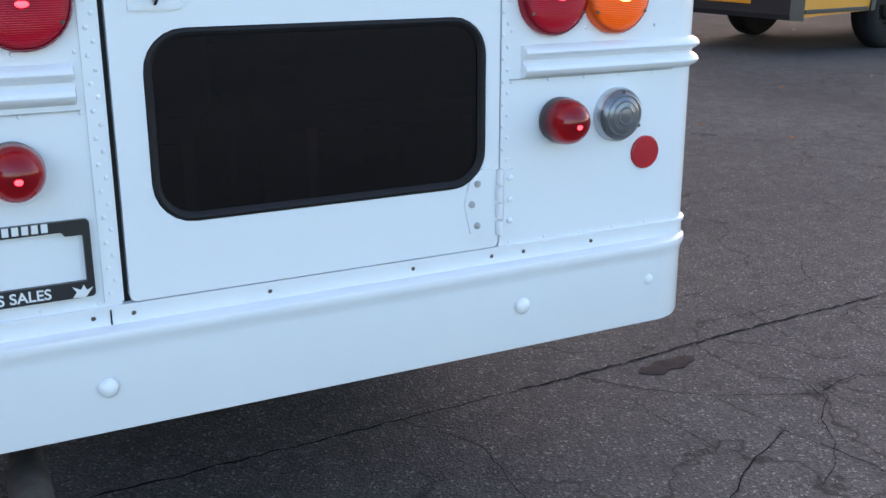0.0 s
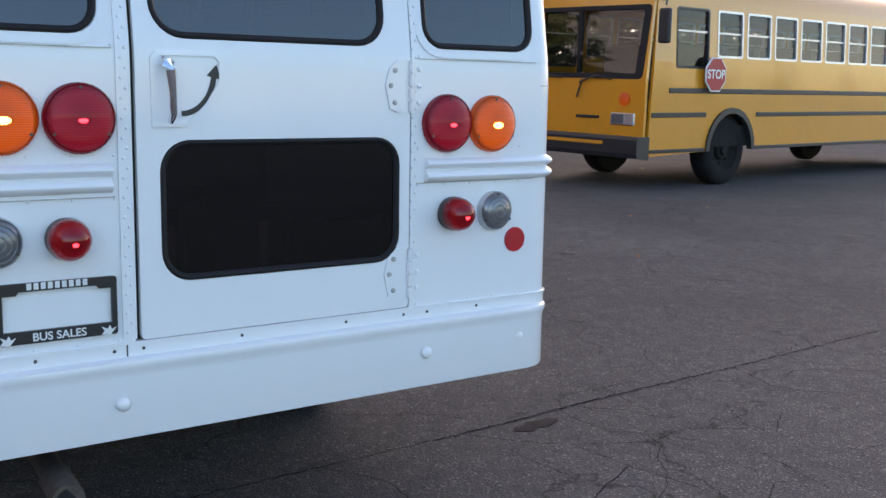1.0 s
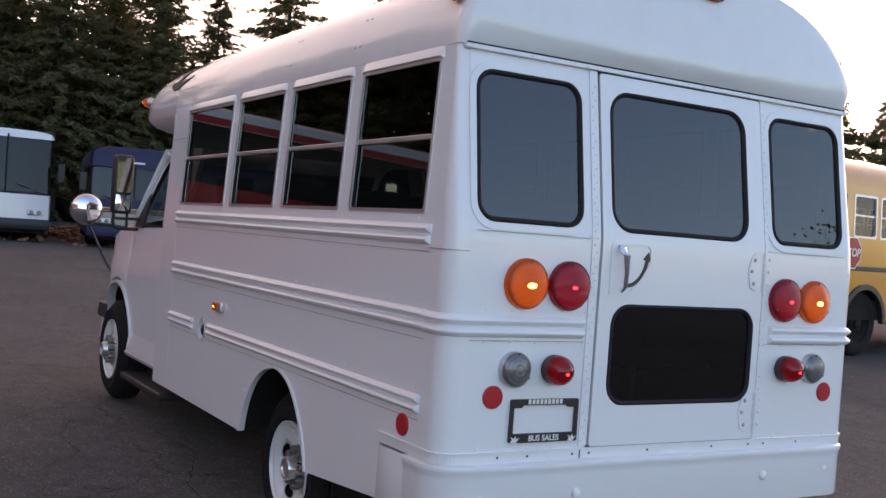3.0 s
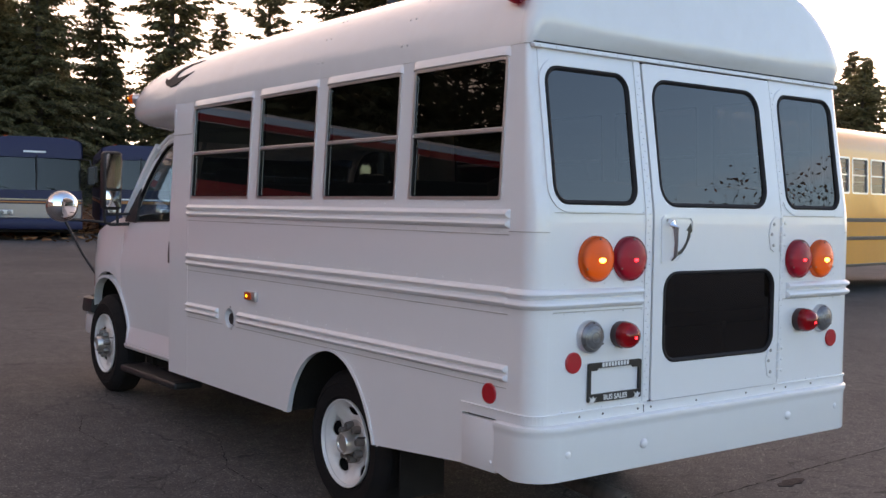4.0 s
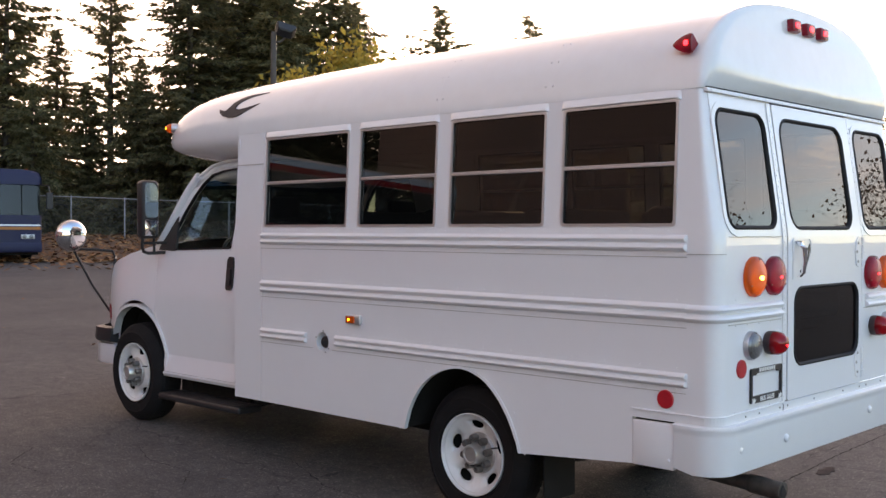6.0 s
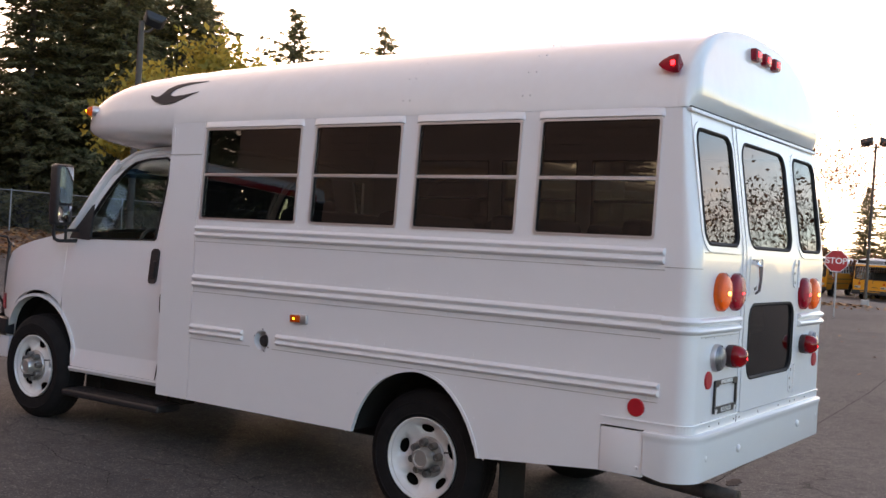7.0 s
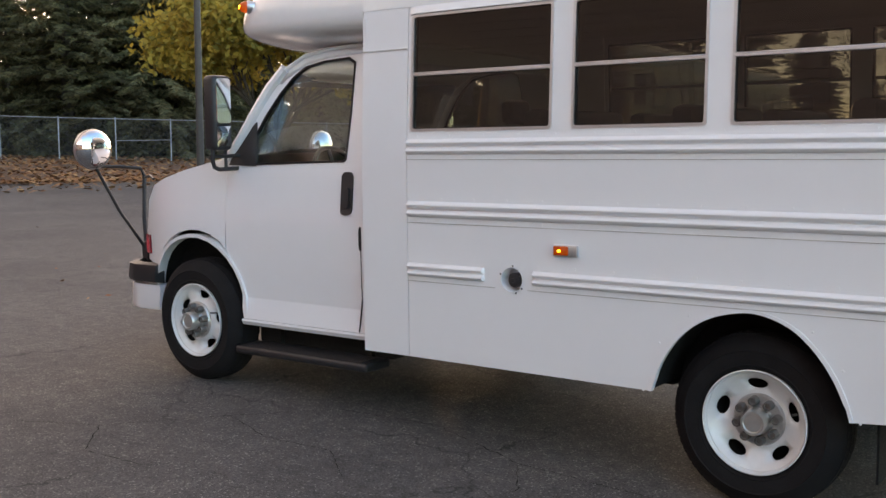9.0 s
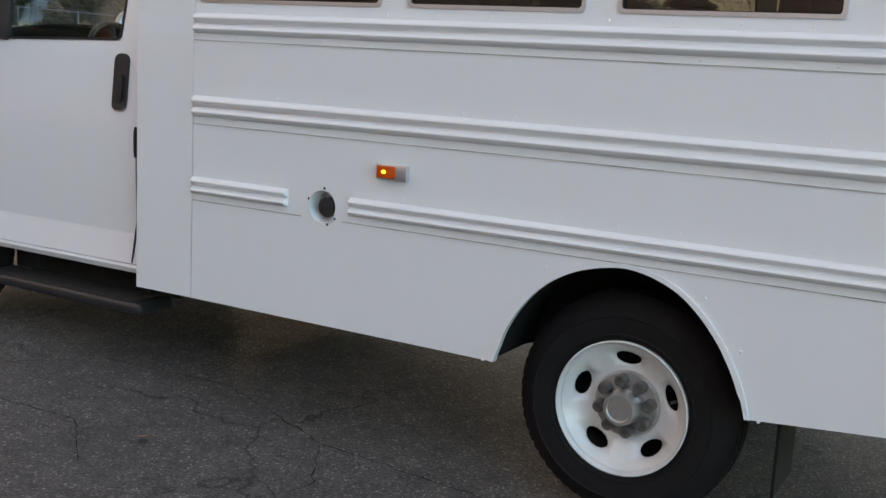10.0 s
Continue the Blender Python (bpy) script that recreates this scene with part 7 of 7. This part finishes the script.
rnd = random.Random(7)
DARKFIR, SPRUCE, OPEN = "dark green conifer behind the fence", "narrow dark conifer behind the fence", "open dark conifer with ragged branches"
KINDS = [conifer(DARKFIR, 16.0, 4.6, 3, 0.28, 0.04, step=0.32, fine=3.2), conifer(SPRUCE, 15.0, 4.0, 11, 0.3, 0.08, step=0.32, taper=0.7, fine=3.2), conifer(OPEN, 16.0, 3.9, 23, 0.10, 0.38, step=0.46, taper=0.62, ragged=0.45, fine=3.2),
         conifer("dense bushy dark conifer behind the fence", 12.0, 5.2, 31, 0.3, 0.0, low=0.02, step=0.30, fine=2.0), conifer("dark conifer added across the lot, out of view", 14.0, 5.4, 41, 0.3, 0.0, low=0.03, step=0.42, fine=0.5, taper=0.7)]
HTS = [16.0, 15.0, 16.0, 12.0, 14.0]
ROW = [(-20, 60, 18, 0), (-16, 62, 17, 0), (-12, 58, 18, 0), (-8.5, 62, 17, 0), (-5, 56, 18, 0), (-1.5, 60, 17, 0), (1.5, 55, 18, 0), (4.5, 58, 17, 0), (7.5, 54, 18, 0), (10, 60, 17, 0), (12.5, 55, 18, 0), (15, 58, 17, 0), (17.3, 56, 16, 0), (20.2, 60, 14.0, 1), (23.8, 62, 17.5, 1), (26.2, 70, 13.5, 1), (28.9, 64, 16.5, 2), (30.4, 66, 11.5, 0), (31.6, 70, 11.5, 1), (34.4, 68, 17.5, 0), (36.6, 66, 18.0, 0), (38.0, 72, 17.5, 0), (39.2, 74, 17.0, 1), (41.6, 70, 16.5, 1), (46.3, 72, 17.0, 2), (51.2, 74, 16.8, 2), (49.0, 90, 12, 1), (56.5, 76, 15.0, 1), (60, 80, 13, 1), (64, 90, 14, 0), (68, 95, 13, 0), (72, 100, 13, 1)]
# dense row added across the sun's bearing to keep it off the lot
for k in range(7):
    ROW.append((46 + 2.2 * k, rnd.uniform(80, 86), rnd.uniform(12.5, 14.0), 3))
ROW += [(33.0, 58, 17.0, 0), (35.6, 60, 17.5, 1), (37.4, 59, 18.0, 0), (40.4, 62, 17.0, 0), (78.6, 95, 9.5, 3), (79.3, 98, 12.0, 0), (81.0, 100, 6.4, 3), (82.5, 95, 5.4, 3), (84.0, 98, 5.8, 3)]
for k in range(14):
    ROW.append((-18 + 2.7 * k, rnd.uniform(62, 68), rnd.uniform(12.5, 15.0), 3))
# low fill trees; the extra height between 42 and 70 degrees blocks the sun
for k in range(38):
    yaw_ = -22 + 2.5 * k + rnd.uniform(-0.6, 0.6)
    ROW.append((yaw_, rnd.uniform(58, 70), rnd.uniform(6.5, 8.6) + (2.6 if 42 < yaw_ < 70 else (3.5 if yaw_ < 17 else 1.6)), 3))
# out of view: added to block the sky that the side panes mirror
for k in range(34):
    ROW.append((-14 - 2.2 * k, rnd.uniform(36, 47), rnd.uniform(14.0, 18.5) * (1 if k < 5 else 0.84), 3 if k < 5 else 4))
for k in range(22):
    ROW.append((70 + 2.4 * k, rnd.uniform(100, 118), rnd.uniform(7.5, 11.0) if k < 4 else rnd.uniform(5.0, 6.6), rnd.choice((0, 1, 3)) if k < 6 else 4))
for k in range(20):
    ROW.append((-30 - 6.5 * k, rnd.uniform(70, 95), rnd.uniform(9, 14), 4))
first = set()
for yaw, d, h, kind in ROW:
    x, y = -4.0 + d * math.sin(radians(yaw)), -1.5 + d * math.cos(radians(yaw))
    s = h / HTS[kind]
    w = (1.05 if yaw < 33 else 1.3) if 19 < yaw < 60 and kind < 3 else 1.1
    m = Matrix.Translation((x, y, ground_z(x, y))) @ Matrix.Rotation(rnd.uniform(0, 6.28), 4, "Z") @ Matrix.Diagonal((s * w * rnd.uniform(0.95, 1.15), s * w, s, 1))
    if kind not in first:
        first.add(kind)
        KINDS[kind].matrix_basis = m
        continue
    made = copy_thing(KINDS[kind], Matrix.Identity(4))
    made.matrix_basis = m
gold = broadleaf("yellow-leaved autumn tree by the fence", 8.2, 3.0, 5, GOLD, 52000, 0.105, trunk_h=0.16, fill=1.5)
gold.matrix_basis = pose(20.75, 25.25, ground_z(20.75, 25.25), 0, 0, 40) @ Matrix.Scale(1.08, 4)
bare = broadleaf("nearly bare tree with a few red leaves", 6.6, 3.0, 9, REDLEAF, 1700, 0.05, "bare_tree", 0.3, 1.0, 5, 0.0032)
bare.matrix_basis = pose(39.6, 10.6, ground_z(39.6, 10.6), 0, 0, 10) @ Matrix.Scale(1.25, 4)
for x, y, s, a in ((20.0, -4.9, 0.96, 80), (16.5, -10.8, 0.95, 200)):
    o = copy_thing(bare, pose(x, y, ground_z(x, y), 0, 0, a))
    o.scale = (s, s, s)
    tagged(o, "small sparse tree with dry leaves")

shrub = broadleaf("russet autumn shrub by the far fence", 4.6, 2.6, 14, REDLEAF, 5000, 0.13, "autumn_shrub", 0.15, 1.6)
shrub.matrix_basis = pose(85.0, 18.0, ground_z(85, 18), 0, 0, 0)
for x, y, s_, a in ((86.0, 14.5, 0.9, 70), (84.0, 11.0, 1.1, 130), (86.0, 7.0, 0.8, 200), (85.0, 22.0, 1.15, 250), (84.0, 26.5, 0.95, 20)):
    o = copy_thing(shrub, pose(x, y, ground_z(x, y), 0, 0, a))
    o.scale = (s_, s_, s_)

# ---- on the ground: leaf litter, the paving joint, cracks ----
bm = B()
SOIL = plain("leafy_soil", (0.12, 0.062, 0.035), 0.95, 0, 0.5, 2.5, 0.6)
edge_a = [(3, 35.2), (7, 33.4), (12, 29.4), (18, 27.6), (26, 23.5), (36, 18), (50, 10.5)]
rings = []
BANK = (0, 0.15, 0.5, 1.0, 2.2, 3.4)


def bank_z(k):
    return 0.012 + 0.6 * smoothstep(-0.1, 2.6, k) if k > 0 else 0.012


for i, (x, y) in enumerate(edge_a):
    q = [(x + k * 5.0 + 0.3 * math.sin(i * 2 + k), y + k * 7.2 + 0.4 * math.cos(i + k)) for k in BANK]
    rings.append([Vector((px, py, ground_z(px, py) + bank_z(BANK[k]))) for k, (px, py) in enumerate(q)])
loft(bm, rings, False)
bmesh.ops.subdivide_edges(bm, edges=bm.edges, cuts=2, use_grid_fill=True)
o = finish("leaf_bed", bm, SOIL, "all")
tagged(o, "brown bed of soil and fallen leaves under the trees", "ground", kind="structure")
V, F = [], []
rnd = random.Random(3)


def add_leaf(x, y, z, s_):
    a = rnd.uniform(0, 6.28)
    u = Vector((math.cos(a), math.sin(a), rnd.uniform(-0.4, 0.4))) * s_
    v = Vector((-math.sin(a), math.cos(a), rnd.uniform(-0.4, 0.4))) * s_ * 0.6
    c = Vector((x, y, z + 0.5 * s_))
    j = len(V)
    V.extend([tuple(c - u), tuple(c + v), tuple(c + u), tuple(c - v)])
    F.append((j, j + 1, j + 2, j + 3))


for _ in range(16000):
    t = rnd.random() * (len(edge_a) - 1)
    i = int(t)
    x = edge_a[i][0] + (edge_a[i + 1][0] - edge_a[i][0]) * (t - i)
    y = edge_a[i][1] + (edge_a[i + 1][1] - edge_a[i][1]) * (t - i)
    k = rnd.random() ** 1.2 * 2.7 - 0.12
    if rnd.random() < 0.16:
        k = -0.75 * rnd.random() ** 2.2
    x, y = x + k * 5.0, y + k * 7.2
    add_leaf(x, y, ground_z(x, y) + bank_z(k) + 0.01, rnd.uniform(0.06, 0.14))
for _ in range(220):
    x, y = rnd.uniform(-6, 26), rnd.uniform(-2, 24)
    if not (-0.2 < x < 2.4 and -0.3 < y < 6):
        add_leaf(x, y, ground_z(x, y) + 0.002, rnd.uniform(0.018, 0.04))
me = bpy.data.meshes.new("fallen_leaves")
me.from_pydata(V, [], F)
me.materials.append(BROWNLEAF)
tagged(new("fallen_leaves", me), "brown and rust fallen leaves on the ground", "leaves", kind="stuff")

CRACK = plain("crack_dark", (0.016, 0.014, 0.014), 0.95, 0, 0.2, spec=0.05)


def crack(name, pts, w, seed, label):
    rn = random.Random(seed)
    line = []
    for (x0, y0), (x1, y1) in zip(pts, pts[1:]):
        n = max(2, int(math.hypot(x1 - x0, y1 - y0) / 0.035))
        for i in range(n):
            t = i / n
            line.append((x0 + (x1 - x0) * t, y0 + (y1 - y0) * t))
    line.append(pts[-1])
    bm = B()
    rows = []
    for i, (x, y) in enumerate(line):
        p, q = line[max(i - 1, 0)], line[min(i + 1, len(line) - 1)]
        d = Vector((q[0] - p[0], q[1] - p[1])).normalized()
        j = rn.gauss(0, 0.0042)
        ww = w * rn.uniform(0.35, 1.3) * (0.3 if i in (0, len(line) - 1) else 1)
        rows.append([Vector((x - d.y * (j + ww), y + d.x * (j + ww), ground_z(x, y) + 0.0035)), Vector((x - d.y * (j - ww), y + d.x * (j - ww), ground_z(x, y) + 0.0035))])
    loft(bm, rows, False)
    for f in bm.faces:
        if f.normal.z < 0:
            f.normal_flip()
    o = finish(name, bm, CRACK)
    return tagged(o, label, "crack", kind="structure")


crack("paving_joint", [(-0.6, 0.66), (0.6, 0.68), (1.9, 0.73), (2.5, 0.76), (3.2, 0.82), (4.2, 0.86), (6.0, 0.98), (9.0, 1.2), (14.0, 1.7)], 0.0046, 1, "dark open joint across the asphalt")
for i, pts in enumerate(([(2.30, 0.75), (2.45, 0.55), (2.62, 0.40), (2.66, 0.10), (2.75, -0.30), (2.70, -0.8)], [(2.62, 0.40), (2.95, 0.25), (3.2, 0.30), (3.5, 0.12)], [(2.66, 0.10), (2.35, -0.05), (2.1, -0.22)], [(1.6, 0.72), (1.75, 0.45), (1.70, 0.1), (1.85, -0.2)], [(3.4, 1.6), (3.1, 1.5), (2.8, 1.62)], [(-1.15, 5.05), (-0.9, 4.6), (-0.35, 4.22), (0.12, 3.86), (0.22, 3.26), (-0.03, 2.6), (-0.06, 1.9)], [(-0.9, 4.6), (-1.2, 4.3), (-1.15, 3.9)], [(-0.35, 4.22), (-0.5, 3.8), (-0.45, 3.4), (-0.7, 3.1)], [(-0.03, 2.6), (-0.35, 2.4), (-0.6, 2.5)], [(3.05, 0.3), (3.25, -0.1), (3.15, -0.5)], [(4.2, 0.86), (4.1, 0.5), (4.35, 0.2)])):
    crack("crack", pts, 0.0022, 20 + i, "thin dark crack in the asphalt")
# a web of hairline cracks beside the joint
rnd = random.Random(12)
for i in range(40):
    x, y = rnd.uniform(2.3, 5.6), rnd.uniform(-1.6, 1.4)
    a = rnd.uniform(0, 6.28)
    pts = [(x, y)]
    for _ in range(rnd.randint(3, 7)):
        a += rnd.gauss(0, 0.55)
        x, y = x + 0.16 * math.cos(a), y + 0.16 * math.sin(a)
        pts.append((x, y))
    crack("crack", pts, 0.0017, 60 + i, "hairline crack in the asphalt")
# thin flat sheet, browner than the asphalt round it
bm = B()
sheet(bm, [(2.52, 0.665), (2.555, 0.70), (2.60, 0.698), (2.64, 0.725), (2.70, 0.715), (2.76, 0.722), (2.80, 0.69), (2.775, 0.665), (2.74, 0.655), (2.70, 0.63), (2.64, 0.642), (2.60, 0.618), (2.56, 0.63)], [], lambda u, v: Vector((u, v, 0.004)), lambda u, v: Vector((u, v, -0.01)))
tagged(finish("asphalt_hole", bm, plain("hole_brown", (0.056, 0.044, 0.041), 0.9, 0, 0.5, 12, 0.5, spec=0.1)), "shallow dark hole beside the paving joint", "ground", kind="structure")
